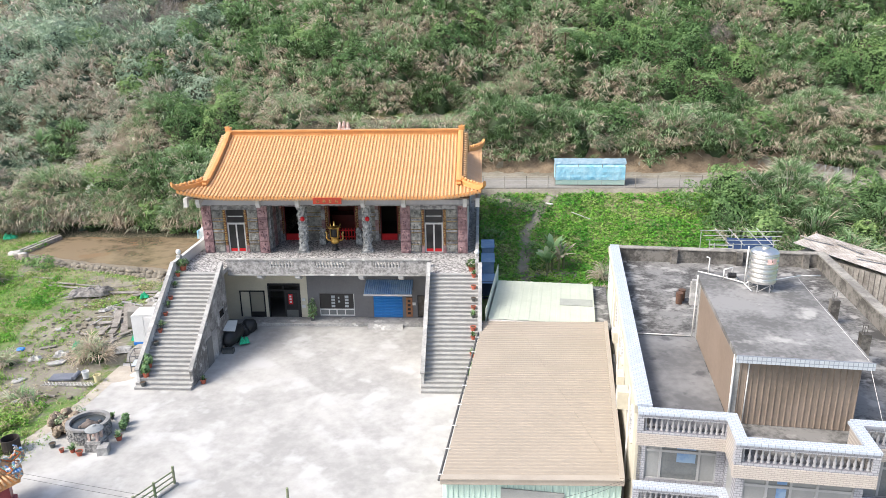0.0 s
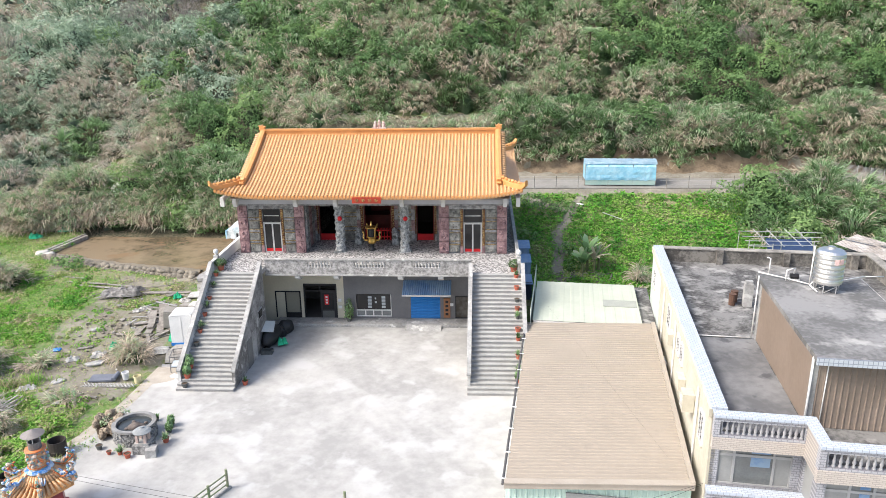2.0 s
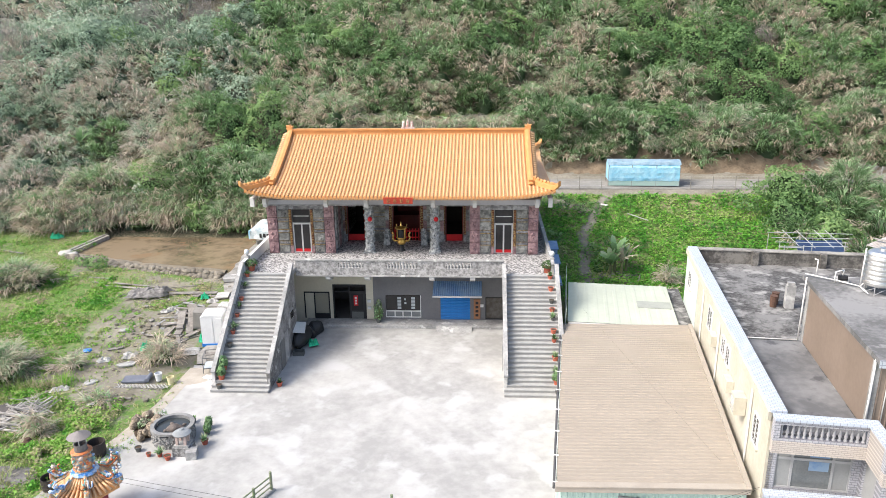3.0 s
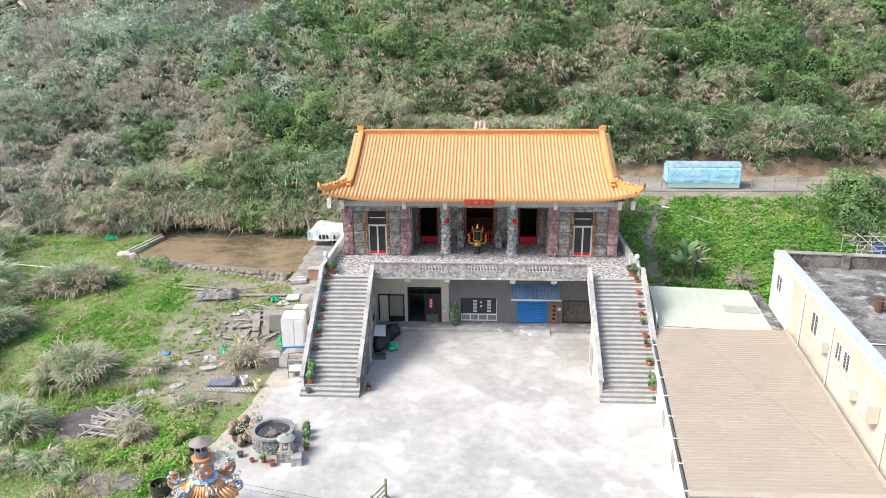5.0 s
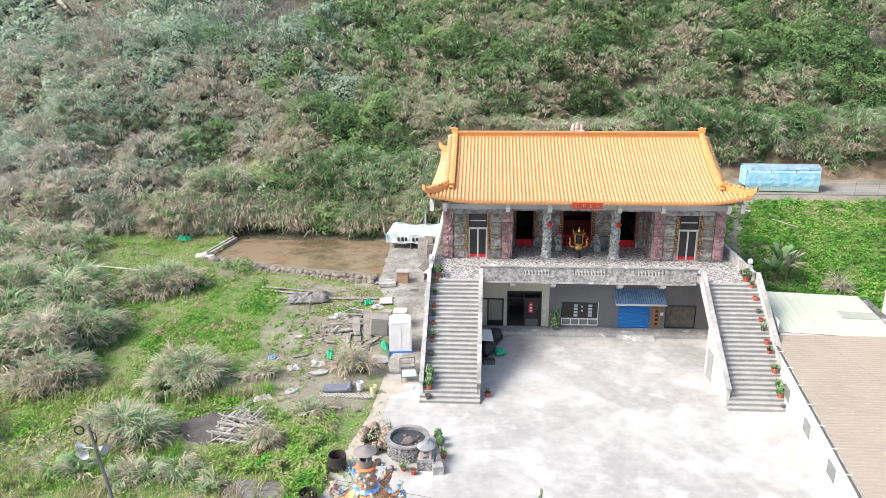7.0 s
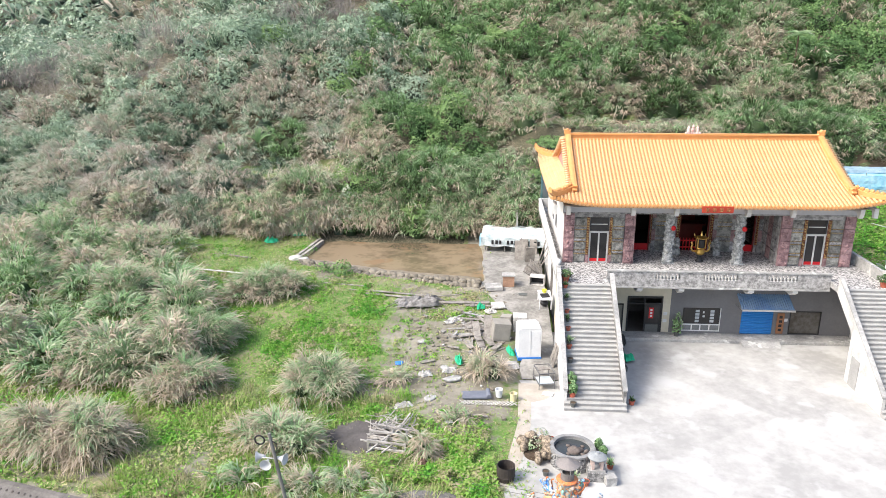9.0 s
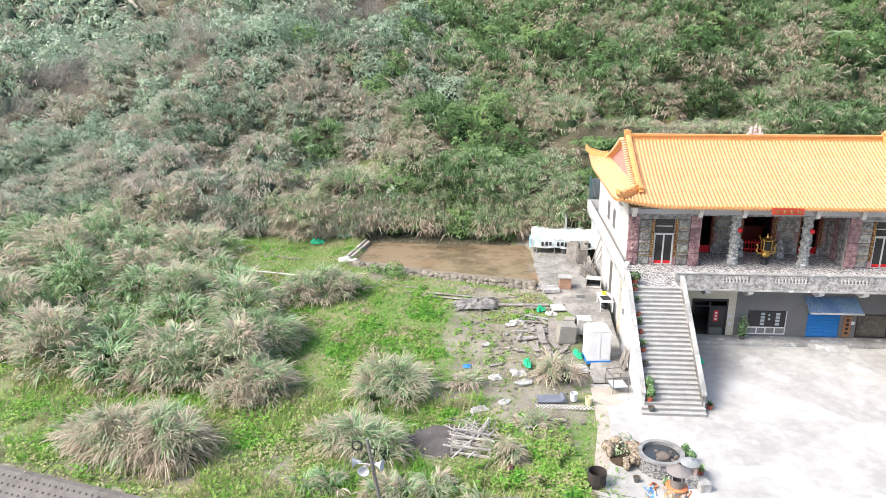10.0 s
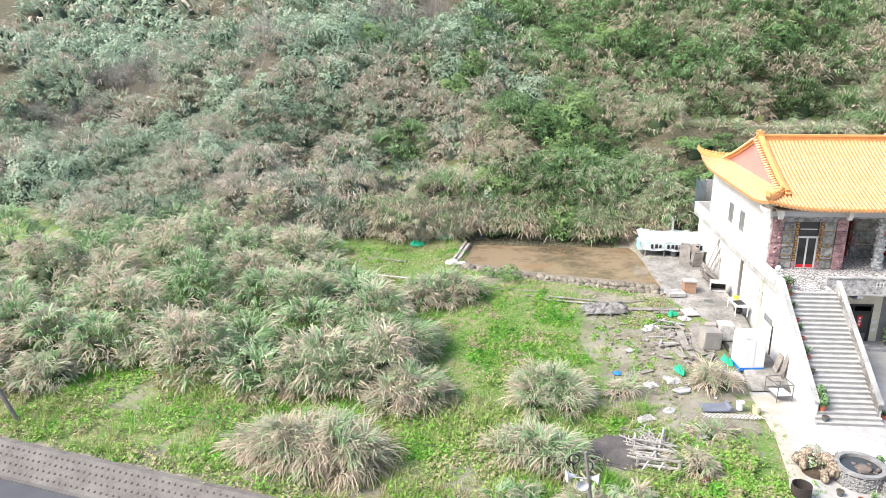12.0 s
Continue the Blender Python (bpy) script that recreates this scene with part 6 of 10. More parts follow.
        for s in (*rows, 1.0):
            turn = rise + bend * s
            c = base + out * (length * (np.cos(rise) - np.cos(turn)) / bend)[:, None] + np.array([0, 0, 1.0]) * (length * (np.sin(turn) - np.sin(rise)) / bend)[:, None]
            if s < 1:
                w = (width * (0.6 if s == 0 else 1.0 - 0.35 * s))[:, None] * 0.5
                pts += [c - side * w, c + side * w]
            else:
                pts.append(c)
        k = len(pts)
        rowt = np.array([s for s in rows for _ in (0, 1)] + [1.0])
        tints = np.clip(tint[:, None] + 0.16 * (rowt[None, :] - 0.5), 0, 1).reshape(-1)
        faces = []
        for r in range(len(rows) - 1):
            faces += [(2 * r, 2 * r + 1, 2 * r + 3), (2 * r, 2 * r + 3, 2 * r + 2)]
        faces.append((k - 3, k - 2, k - 1))
        idx = (np.arange(n) * k)[:, None, None] + np.array(faces)[None] + self.n
        self.v.append(np.stack(pts, 1).reshape(-1, 3)), self.t.append(tints), self.f.append(idx.reshape(-1, 3))
        self.n += n * k

    def tufts(self, humps, density, count, long, width, rows=(0.0, 0.5), hang=1.0, spread=0.75, arch=0.0):
        """Domed thickets built of arching tufts that spill downhill over one another, some of them withered.
        Humps: x, y, z, radius, height, tint, share of withered tufts."""
        humps = np.asarray(humps, float)
        area = 3.0 * humps[:, 3] * (humps[:, 3] * 0.6 + humps[:, 4] * 0.7)
        k = np.repeat(np.arange(len(humps)), np.maximum(5, (area * density).astype(int)))
        n = len(k)
        rise, a = rng.uniform(0.03, 1, n), rng.uniform(0, math.tau, n)
        u = (1 - rise * rise) ** 0.5
        lump = 1 + 0.16 * np.sin(3 * a + k) + 0.10 * np.sin(7 * a + 2 * k)
        r = humps[k, 3] * u * lump * rng.uniform(0.75, 1.0, n)
        foot = humps[k, :3] + np.stack([r * np.cos(a), r * np.sin(a), humps[k, 4] * (0.8 * rise * rng.uniform(0.85, 1.0, n)) - 0.02], 1)
        way = np.arctan2(np.sin(a) * (0.25 + u) - 0.75 * hang, np.cos(a) * (0.25 + u))
        dead = rng.uniform(0, 1, n) < humps[k, 6] * (0.1 + 1.7 * (1 - rise))
        # living tufts paler towards the top: fresh leaf, and highlights put into tint
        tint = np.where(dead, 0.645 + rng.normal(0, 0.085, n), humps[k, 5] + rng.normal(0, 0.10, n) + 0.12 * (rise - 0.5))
        start = 0.12 + 0.38 * u + rng.normal(0, 0.14, n)
        fall = 1.12 + 0.5 * u + 0.75 * hang + arch + rng.normal(0, 0.25, n) + np.where(dead, 0.2, 0.0)
        size = long * rng.uniform(0.7, 1.3, n) * np.where(dead, 1.15, 1.0)
        q = np.repeat(np.arange(n), count)
        m = len(q)
        base = foot[q] + rng.normal(0, 1, (m, 3)) * np.array([0.12, 0.12, 0.05]) * long
        self.fronds(base, way[q] + rng.normal(0, spread, m), size[q] * rng.uniform(0.6, 1.2, m), width * rng.uniform(0.6, 1.35, m),
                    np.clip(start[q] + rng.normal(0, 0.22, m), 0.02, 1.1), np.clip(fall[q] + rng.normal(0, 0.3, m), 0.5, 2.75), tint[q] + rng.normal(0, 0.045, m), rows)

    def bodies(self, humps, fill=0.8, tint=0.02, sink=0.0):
        """A dome that fills each hump's gaps; its dark tint paints shade between leaves."""
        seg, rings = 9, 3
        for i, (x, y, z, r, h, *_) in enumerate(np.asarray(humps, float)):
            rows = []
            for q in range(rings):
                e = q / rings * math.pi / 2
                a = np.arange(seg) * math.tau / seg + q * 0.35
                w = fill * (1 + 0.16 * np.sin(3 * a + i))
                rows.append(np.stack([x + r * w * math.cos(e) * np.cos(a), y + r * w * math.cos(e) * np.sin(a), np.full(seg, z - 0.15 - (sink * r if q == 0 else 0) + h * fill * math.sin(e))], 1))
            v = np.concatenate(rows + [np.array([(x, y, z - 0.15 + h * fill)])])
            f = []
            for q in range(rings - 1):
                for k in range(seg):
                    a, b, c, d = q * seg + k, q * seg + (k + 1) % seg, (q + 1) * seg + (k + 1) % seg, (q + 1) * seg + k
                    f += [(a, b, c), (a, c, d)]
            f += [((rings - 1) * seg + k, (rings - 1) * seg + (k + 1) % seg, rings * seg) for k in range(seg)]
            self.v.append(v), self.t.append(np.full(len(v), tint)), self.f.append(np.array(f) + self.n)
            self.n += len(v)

    def twigs(self, humps, density, length=0.7, width=0.03):
        """Sprays of leafless branches, fanning out of each hump."""
        humps = np.asarray(humps, float)
        k = np.repeat(np.arange(len(humps)), np.maximum(30, (3.0 * humps[:, 3] ** 2 * density).astype(int)))
        n = len(k)
        u, a = rng.uniform(0, 1, n) ** 0.55, rng.uniform(0, math.tau, n)
        r = humps[k, 3] * u * (1 + 0.2 * np.sin(3 * a + k))
        base = humps[k, :3] + np.stack([r * np.cos(a), r * np.sin(a), humps[k, 4] * (1 - u * u) ** 0.5 * rng.uniform(0.5, 1.0, n)], 1)
        lean = np.clip(0.2 + 0.7 * u + rng.normal(0, 0.3, n), 0.02, 1.3)
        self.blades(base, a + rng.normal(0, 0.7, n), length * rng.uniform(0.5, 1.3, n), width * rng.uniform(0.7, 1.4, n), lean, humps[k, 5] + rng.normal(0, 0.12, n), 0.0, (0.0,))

    def bushes(self, humps, density, size=0.16):
        """Rounded leafy masses with lobes and gaps. Humps: x, y, z, radius, height, tint."""
        humps = np.asarray(humps, float)
        area = 3.0 * humps[:, 3] * (humps[:, 3] * 0.6 + humps[:, 4] * 0.7)
        k = np.repeat(np.arange(len(humps)), np.maximum(30, (area * density).astype(int)))
        n = len(k)
        d = rng.normal(0, 1, (n, 3))
        d[:, 2] = np.abs(d[:, 2])
        d /= np.linalg.norm(d, axis=1)[:, None]
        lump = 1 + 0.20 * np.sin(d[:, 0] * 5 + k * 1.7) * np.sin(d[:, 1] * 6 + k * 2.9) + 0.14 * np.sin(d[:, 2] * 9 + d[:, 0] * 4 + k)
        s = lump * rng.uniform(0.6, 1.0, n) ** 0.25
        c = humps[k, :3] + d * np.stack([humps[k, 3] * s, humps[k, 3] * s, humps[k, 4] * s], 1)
        # lighter on top, darker inside: light and shade put into the leaf tint
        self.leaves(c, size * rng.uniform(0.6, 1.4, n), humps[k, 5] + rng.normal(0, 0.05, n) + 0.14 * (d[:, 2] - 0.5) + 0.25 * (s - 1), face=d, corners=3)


def scatter(x0, x1, y0, y1, sizes, ok, close=0.60):
    """Places for humps, large ones first, that overlap only a little. Sizes: pairs of radius and number of tries."""
    cells, out = {}, []
    for r, tries in sizes:
        xs, ys, rs = rng.uniform(x0, x1, tries), rng.uniform(y0, y1, tries), r * rng.uniform(0.8, 1.2, tries)
        for x, y, q in zip(xs, ys, rs):
            if not ok(x, y):
                continue
            cx, cy = int(x // 4), int(y // 4)
            if any((x - u) ** 2 + (y - v) ** 2 < (close * (q + w)) ** 2 for i in (-1, 0, 1) for j in (-1, 0, 1) for u, v, w in cells.get((cx + i, cy + j), ())):
                continue
            cells.setdefault((cx, cy), []).append((x, y, q))
            out.append((x, y, q))
    return out


def fld(x, y, sc, seed):
    return noise.fractal(Vector((x * sc, y * sc, seed)), 1.0, 2.0, 3)


def dense_west(x, y):
    """Reed thicket on the west side of the meadow."""
    edge = float(np.interp(y, [-3, -1, 0, 4, 7, 12, 18, 23], [-34, -33.5, -33.5, -33, -33, -36, -42, -43]))
    south = float(np.interp(x, [-80, -60, -55, -51.5, -47, -44, -41.5, -36.5, -33], [-1, -0.5, 0.3, 2.2, 4.0, 2.6, 0.8, 1.0, 0.2]))
    return y > south + 0.9 * noise.noise(Vector((x * 0.5, y * 0.5, 7))) and x < edge + 1.0 * noise.noise(Vector((x * 0.4, y * 0.4, 2)))


def hill_clear(x, y):
    """Places on the hill that stay open."""
    if x > 6 and y < 36.6 - 0.035 * max(0, x - 36) ** 1.6:
        return True
    if -13 < x < 10 and y < 27.6:
        return True
    if in_pond(x, y) or (-17 < x < -11 and y < 28.5) or west_field(x, y):
        return True
    if -10 < x < 7 and 40.8 < y < 45.3:
        return True
    if -46 < x < -31 and abs(y - 37.9 - 0.08 * (x + 34)) < 2.1 + 0.7 * math.sin(x * 0.45):
        return True
    return 28.5 < x < 33 and 38.2 < y < 40.6


# x, y, reach of withered reeds, leafy bushes and leafless shrubs
WITHERED = ((-31.1, 41.2, 4.3), (-41, 30.3, 2.6), (-34, 28.7, 2.4), (-29, 29.4, 2.4), (-24.4, 27.6, 2.1), (-49, 28, 2), (-69.9, 79.9, 3), (-50.9, 44.5, 2.2), (-43.7, 50.2, 2), (-57.6, 44.2, 2.2),
            (-69.4, 32, 2.5), (-60.9, 28.3, 2), (14.5, 52.6, 2.2), (26.8, 48.2, 3.2), (28, 37.6, 1.8), (37, 39.3, 3.9), (4.7, 49.9, 2.6), (7.8, 47.4, 2.2), (-5.3, 48.4, 2), (-1.6, 46.0, 2.1),
            (-7.1, 46.4, 1.5), (28.4, 61.2, 3.2), (-17.2, 61.3, 2.7), (-15.3, 53.3, 2.5), (35.5, 36.9, 2.5), (24.4, 46.7, 2.7), (46, 38.8, 2.6))
LEAFY = ((-66.2, 50.6, 3.1), (-47.2, 51.8, 2.4), (-24.5, 47.8, 2.4), (-20.8, 42.1, 3.8), (-21.8, 28.8, 1.6), (-30.8, 52.5, 3.5), (-56.8, 39.1, 1.6), (35.5, 50.5, 5.0), (37, 47.1, 3.5),
         (30.4, 46.3, 3.2), (36.5, 36.2, 1.7), (7.8, 60, 3), (50.5, 51.1, 4.6), (-8, 37.7, 2.0), (-41.5, 36.5, 1.2))
LEAFLESS = ((-75.4, 57.4, 6.5), (-81, 54, 4.8), (-57, 57.2, 3.8), (-37, 74, 4.4), (37, 56.7, 2.7), (-43, 68.6, 3.4))


def spot(x, y, spots):
    """How near a place lies to the nearest of some spots, 1 in the middle and 0 far off."""
    return max(math.exp(-((x - a) ** 2 + (y - b) ** 2) / (r * r)) for a, b, r in spots)


def make_hill_growth():
    def open_slope(x, y):
        return y > (27.5 if x < -14 else 26.3) and not hill_clear(x, y) and x > -40 - (y + 34) * 0.62 and x < 16 + (y + 36) * 0.60

    reeds, bushes, bares = [], [], []
    zones = ((-90, 62, 26.3, 68, ((2.9, 1300), (2.1, 2600), (1.4, 5000), (0.9, 6000))), (-112, 84, 68, 112, ((3.4, 2200), (2.4, 4000))), (-170, 130, 112, 185, ((5.0, 3000),)))
    for x0, x1, y0, y1, sizes in zones:
        for px, py, r in scatter(x0, x1, y0, y1, sizes, open_slope):
            if -33 < px < -14 and py - 0.7 * r < 27.3:
                continue
            kind = fld(px, py, 0.050, 11.3) + 0.55 * fld(px, py, 0.17, 2.2) + 0.003 * (py - 50)
            dry = 0.17 + 0.75 * fld(px, py, 0.08, 30.1) + 0.35 * fld(px, py, 0.25, 17.0) - 0.002 * (py - 40) - 0.12 * smoothstep(-px, 30, 48) + 0.95 * spot(px, py, WITHERED)
            low_row = py < 34 and px < -11
            leafy = spot(px, py, LEAFY)
            z = land(px, py) - 0.2
            h = r * (rng.uniform(1.2, 2.1) if r > 1.1 else rng.uniform(0.7, 1.2))
            # haze put into the tint: paler to the west and far uphill
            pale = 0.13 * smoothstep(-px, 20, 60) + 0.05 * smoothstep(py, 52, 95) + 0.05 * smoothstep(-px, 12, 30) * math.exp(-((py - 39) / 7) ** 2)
            bare = spot(px, py, LEAFLESS)
            if px > 7 and 40.4 < py < 45.2:
                h *= 0.4
            behind = -15 < px < 9 and 34 < py < 50
            if (behind and py < 40.8) or (-48 < px < -30 and 33.5 < py < 37.5):
                h = min(h, 0.6)
            if bare > 0.45 and rng.uniform() < 0.75:
                bares.append((px, py, z, r, h, 0.35 + 0.3 * rng.uniform()))
            elif leafy > 0.4 or (kind > 0.33 and not low_row and not behind and dry < 0.5) or rng.uniform() < (0.12 if low_row else 0.08):
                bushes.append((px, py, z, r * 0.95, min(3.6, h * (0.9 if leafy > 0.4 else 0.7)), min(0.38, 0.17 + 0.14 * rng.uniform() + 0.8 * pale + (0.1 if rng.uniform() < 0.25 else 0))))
            else:
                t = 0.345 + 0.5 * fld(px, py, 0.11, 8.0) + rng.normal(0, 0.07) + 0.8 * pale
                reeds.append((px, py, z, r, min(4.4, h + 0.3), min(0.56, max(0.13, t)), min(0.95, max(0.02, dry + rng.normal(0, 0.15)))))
    # grass hanging over the cut bank behind the lane
    for k in range(120):
        px = rng.uniform(8, 47)
        py = 36.7 - 0.035 * max(0, px - 36) ** 1.6 + rng.normal(0, 0.4) + 0.6 * fld(px, 0.0, 0.3, 4.0)
        r = rng.uniform(0.6, 1.1)
        reeds.append((px, py, land(px, py) - 0.15, r, r * rng.uniform(1.0, 1.8), 0.36 + 0.2 * fld(px, py, 0.2, 44.0) + rng.normal(0, 0.05), min(0.7, 0.22 + 0.5 * spot(px, py, WITHERED) + 0.3 * max(0, fld(px, py, 0.3, 9.0)))))
    # brushy wall of grass along the water and the meadow's north edge
    for k in range(330):
        px = rng.uniform(-48, -14.5)
        front = 27.7 if px > -31 else 27.0
        py = front + rng.uniform(0, 2.6)
        r = rng.uniform(0.75, 1.25)
        if not hill_clear(px, py):
            if spot(px, py, LEAFY) > 0.35 or rng.uniform() < 0.06:
                bushes.append((px, py, land(px, py) - 0.2, r, r * rng.uniform(1.3, 2.1), 0.3 + 0.1 * rng.uniform()))
            else:
                reeds.append((px, py, land(px, py) - 0.2, r, r * rng.uniform(1.3, 2.1), 0.36 + 0.15 * fld(px, py, 0.15, 4.0) + rng.normal(0, 0.06), min(0.92, 0.38 + 0.7 * spot(px, py, WITHERED) + 0.4 * fld(px, py, 0.25, 14.0))))
    for px, py, r, h in ((-12.6, 27.0, 1.3, 2.9), (-11.6, 28.6, 1.1, 3.0), (-14.2, 28.4, 1.5, 3.2)):
        reeds.append((px, py, land(px, py) - 0.2, r, h, 0.42, 0.35))
    R, U = np.array(reeds), np.array(bushes)
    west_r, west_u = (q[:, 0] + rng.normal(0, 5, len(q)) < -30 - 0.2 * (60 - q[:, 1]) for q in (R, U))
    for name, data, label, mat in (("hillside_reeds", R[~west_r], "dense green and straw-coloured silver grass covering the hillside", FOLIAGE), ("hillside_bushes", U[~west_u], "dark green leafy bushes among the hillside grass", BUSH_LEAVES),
                                   ("western_reeds", R[west_r], "silver grass covering the western hillside, greyed by haze in its leaf colour", HILL_LEAVES), ("western_bushes", U[west_u], "bushes on the western hillside, greyed by haze in their leaf colour", HILL_LEAVES)):
        g = Growth()
        for lo, hi, per, nb, long, wd, nl, ls in ((0, 34, 4.6, 8, 1.25, 0.075, 76, 0.13), (34, 50, 3.5, 8, 1.3, 0.085, 74, 0.137), (50, 68, 2.0, 7, 1.5, 0.125, 46, 0.17), (68, 90, 0.7, 6, 2.1, 0.22, 20, 0.25), (90, 999, 0.12, 6, 3.4, 0.4, 4, 0.5)):
            q = data[(data[:, 1] >= lo) & (data[:, 1] < hi)]
            if not len(q):
                continue
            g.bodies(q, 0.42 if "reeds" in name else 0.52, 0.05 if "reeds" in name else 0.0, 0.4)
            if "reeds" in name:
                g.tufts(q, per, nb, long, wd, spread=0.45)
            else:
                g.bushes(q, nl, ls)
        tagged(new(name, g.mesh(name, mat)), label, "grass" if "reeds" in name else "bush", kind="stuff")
    g = Growth()
    q = np.array(bares)
    g.twigs(q, 44, 1.0, 0.05)
    tagged(new("bare_shrubs", g.mesh("bare_shrubs", TWIGS)), "leafless greyish brown shrubs scattered over the hillside", "shrub", kind="stuff")


def make_thicket():
    humps = []
    for px, py, r in scatter(-82, -27, -3, 27, ((2.6, 500), (1.8, 1500), (1.1, 3500)), lambda x, y: dense_west(x, y) and not (y > 23.5 and x > -48) and not west_field(x, y)):
        dry = 0.17 + 0.8 * fld(px, py, 0.12, 41.0) + 0.45 * fld(px, py, 0.3, 3.0) + 0.025 * (8 - py)
        humps.append((px, py, land(px, py) - 0.1, r * rng.uniform(0.75, 0.95), r * rng.uniform(0.75, 1.8) + 0.35, min(0.56, max(0.34, 0.475 + 0.3 * fld(px, py, 0.15, 19.0) + rng.normal(0, 0.06))), min(0.85, max(0.04, dry))))
    g = Growth()
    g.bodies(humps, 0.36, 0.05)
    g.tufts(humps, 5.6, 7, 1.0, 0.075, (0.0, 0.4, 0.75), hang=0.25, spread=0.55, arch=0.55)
    tagged(new("reed_thicket", g.mesh("reed_thicket", FOLIAGE)), "thicket of green and dry silver grass on the meadow", "grass", kind="stuff")


def grass_clump(x, y, r, h, tint, dry, label):
    """A few fountains of long arching blades, grown together; dry is the share of withered ones."""
    clump = thing("grass_clump", label, "grass clump", at=(x, y, land(x, y)), group="grass clumps on the meadow")
    for i in range(max(2, min(7, round(3.2 * r)))):
        d = r * rng.uniform(0.35, 0.62) if i else 0.0
        a = i * 2.4 + x
        hump = [(d * math.cos(a) * 1.15, d * math.sin(a) * 0.85, 0.0, r * rng.uniform(0.36, 0.52), h * rng.uniform(0.62, 0.95) * (1 - 0.3 * d / r), tint - 0.05 + rng.normal(0, 0.05), min(1.0, max(0.05, dry + rng.normal(0, 0.18))))]
        g = Growth()
        g.bodies(hump, 0.5, 0.05)
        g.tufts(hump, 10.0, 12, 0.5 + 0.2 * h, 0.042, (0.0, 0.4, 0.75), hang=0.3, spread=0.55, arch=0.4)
        part("tuft", g.mesh("tuft", FOLIAGE), None, clump)


def lush(x, y):
    """Where the meadow stays fresh and green."""
    return min(1.0, math.exp(-((x + 25) / 6.5) ** 2 - ((y - 7) / 6.5) ** 2) + math.exp(-((x + 36.0) / 3.2) ** 2 - ((y - 14.0) / 5.0) ** 2) + 0.4 * math.exp(-((x + 18) / 4) ** 2 - ((y + 5.5) / 3) ** 2))


def make_lawn():
    g, d = Growth(), Growth()
    n = 44000
    xs, ys = rng.uniform(-62, -13, n), rng.uniform(-11, 27, n)
    c, t, size, bl = [], [], [], []
    for x, y, u in zip(xs, ys, rng.uniform(0, 1, n)):
        share = grass_share(x, y)
        if in_pond(x, y - 0.3) or in_pond(x, y + 0.8) or (x > -15.2 and y > 1) or y < road_edge(x) + 0.1:
            continue
        patch = fld(x, y, 0.16, 9.0)
        if u > share * 1.15 + 0.5 * patch:
            continue
        z = land(x, y)
        if rng.uniform() < 0.62:
            for _ in range(3):
                c.append((x + rng.normal(0, 0.16), y + rng.normal(0, 0.12), z + rng.uniform(0.02, 0.16)))
                t.append(0.72 - 0.40 * lush(x, y) + 0.6 * fld(x, y, 0.14, 6.0) + rng.normal(0, 0.14))
                size.append(rng.uniform(0.035, 0.08))
        else:
            bl.append((x, y, z, 0.86 - 0.34 * lush(x, y) + 0.5 * fld(x, y, 0.07, 20.0)))
    # knee-high weeds between the thicket and the road
    for _ in range(33000):
        x, y = rng.uniform(-62, -26), rng.uniform(-9, 5)
        if y < road_edge(x) + 0.4 or fld(x, y, 0.35, 12.0) < -0.05:
            continue
        c.append((x, y, land(x, y) + rng.uniform(0.05, 0.40)))
        t.append(0.70 + 0.5 * fld(x, y, 0.3, 15.0) + rng.normal(0, 0.12))
        size.append(rng.uniform(0.06, 0.12))
    # dark broad-leaved patches
    for _ in range(14000):
        x, y = rng.uniform(-40, -16), rng.uniform(-7, 24)
        if fld(x, y, 0.28, 51.0) < 0.16 or in_pond(x, y - 0.3) or in_pond(x, y + 1.2) or grass_share(x, y) < 0.45 or y < road_edge(x) + 0.4:
            continue
        c.append((x, y, land(x, y) + rng.uniform(0.05, 0.3)))
        t.append(0.26 + 0.3 * fld(x, y, 0.8, 2.0) + rng.normal(0, 0.1))
        size.append(rng.uniform(0.04, 0.09))
    # rank broad-leaved weeds near the forecourt
    for _ in range(15000):
        x, y = rng.normal(-17.2, 1.7), rng.normal(-6.0, 1.8)
        if x > -14.9 - 0.3 * (y + 6) * 0.3 or y < -10 or fld(x, y, 0.5, 31.0) < -0.18 or math.hypot(x + 18.0, y + 4.6) < 0.9 or math.hypot(x + 18.0, y + 8.3) < 1.4 or math.hypot(x + 20.6, y + 3.6) < 1.9:
            continue
        c.append((x, y, land(x, y) + rng.uniform(0.08, 0.42)))
        t.append(0.63 + 0.45 * fld(x, y, 0.8, 2.0) + rng.normal(0, 0.14))
        size.append(rng.uniform(0.05, 0.105))
    g.leaves(np.array(c), np.array(size) * 1.15, np.array(t), 1.2, corners=3)
    # low rounded weeds
    weeds = []
    while len(weeds) < 3600:
        x, y = rng.uniform(-58, -15.5), rng.uniform(-9, 24)
        if rng.uniform() > grass_share(x, y) ** 3 or fld(x, y, 0.22, 88.0) + 0.25 * lush(x, y) < rng.uniform(-0.15, 0.3) or in_pond(x, y - 0.3) or in_pond(x, y + 1.2) or y < road_edge(x) + 0.5 or (x > -16 and y > 1):
            continue
        r = rng.uniform(0.14, 0.42)
        weeds.append((x, y, land(x, y) - 0.03, r, r * rng.uniform(0.5, 0.9), 0.62 + 0.6 * fld(x, y, 0.4, 23.0) + rng.normal(0, 0.14)))
    g.bushes(weeds, 100, 0.085)
    bl = np.array(bl)
    g.reeds(bl[:, :3], np.full(len(bl), 0.16), rng.uniform(0.16, 0.42, len(bl)), bl[:, 3], 7, 0.035)
    tuft = []
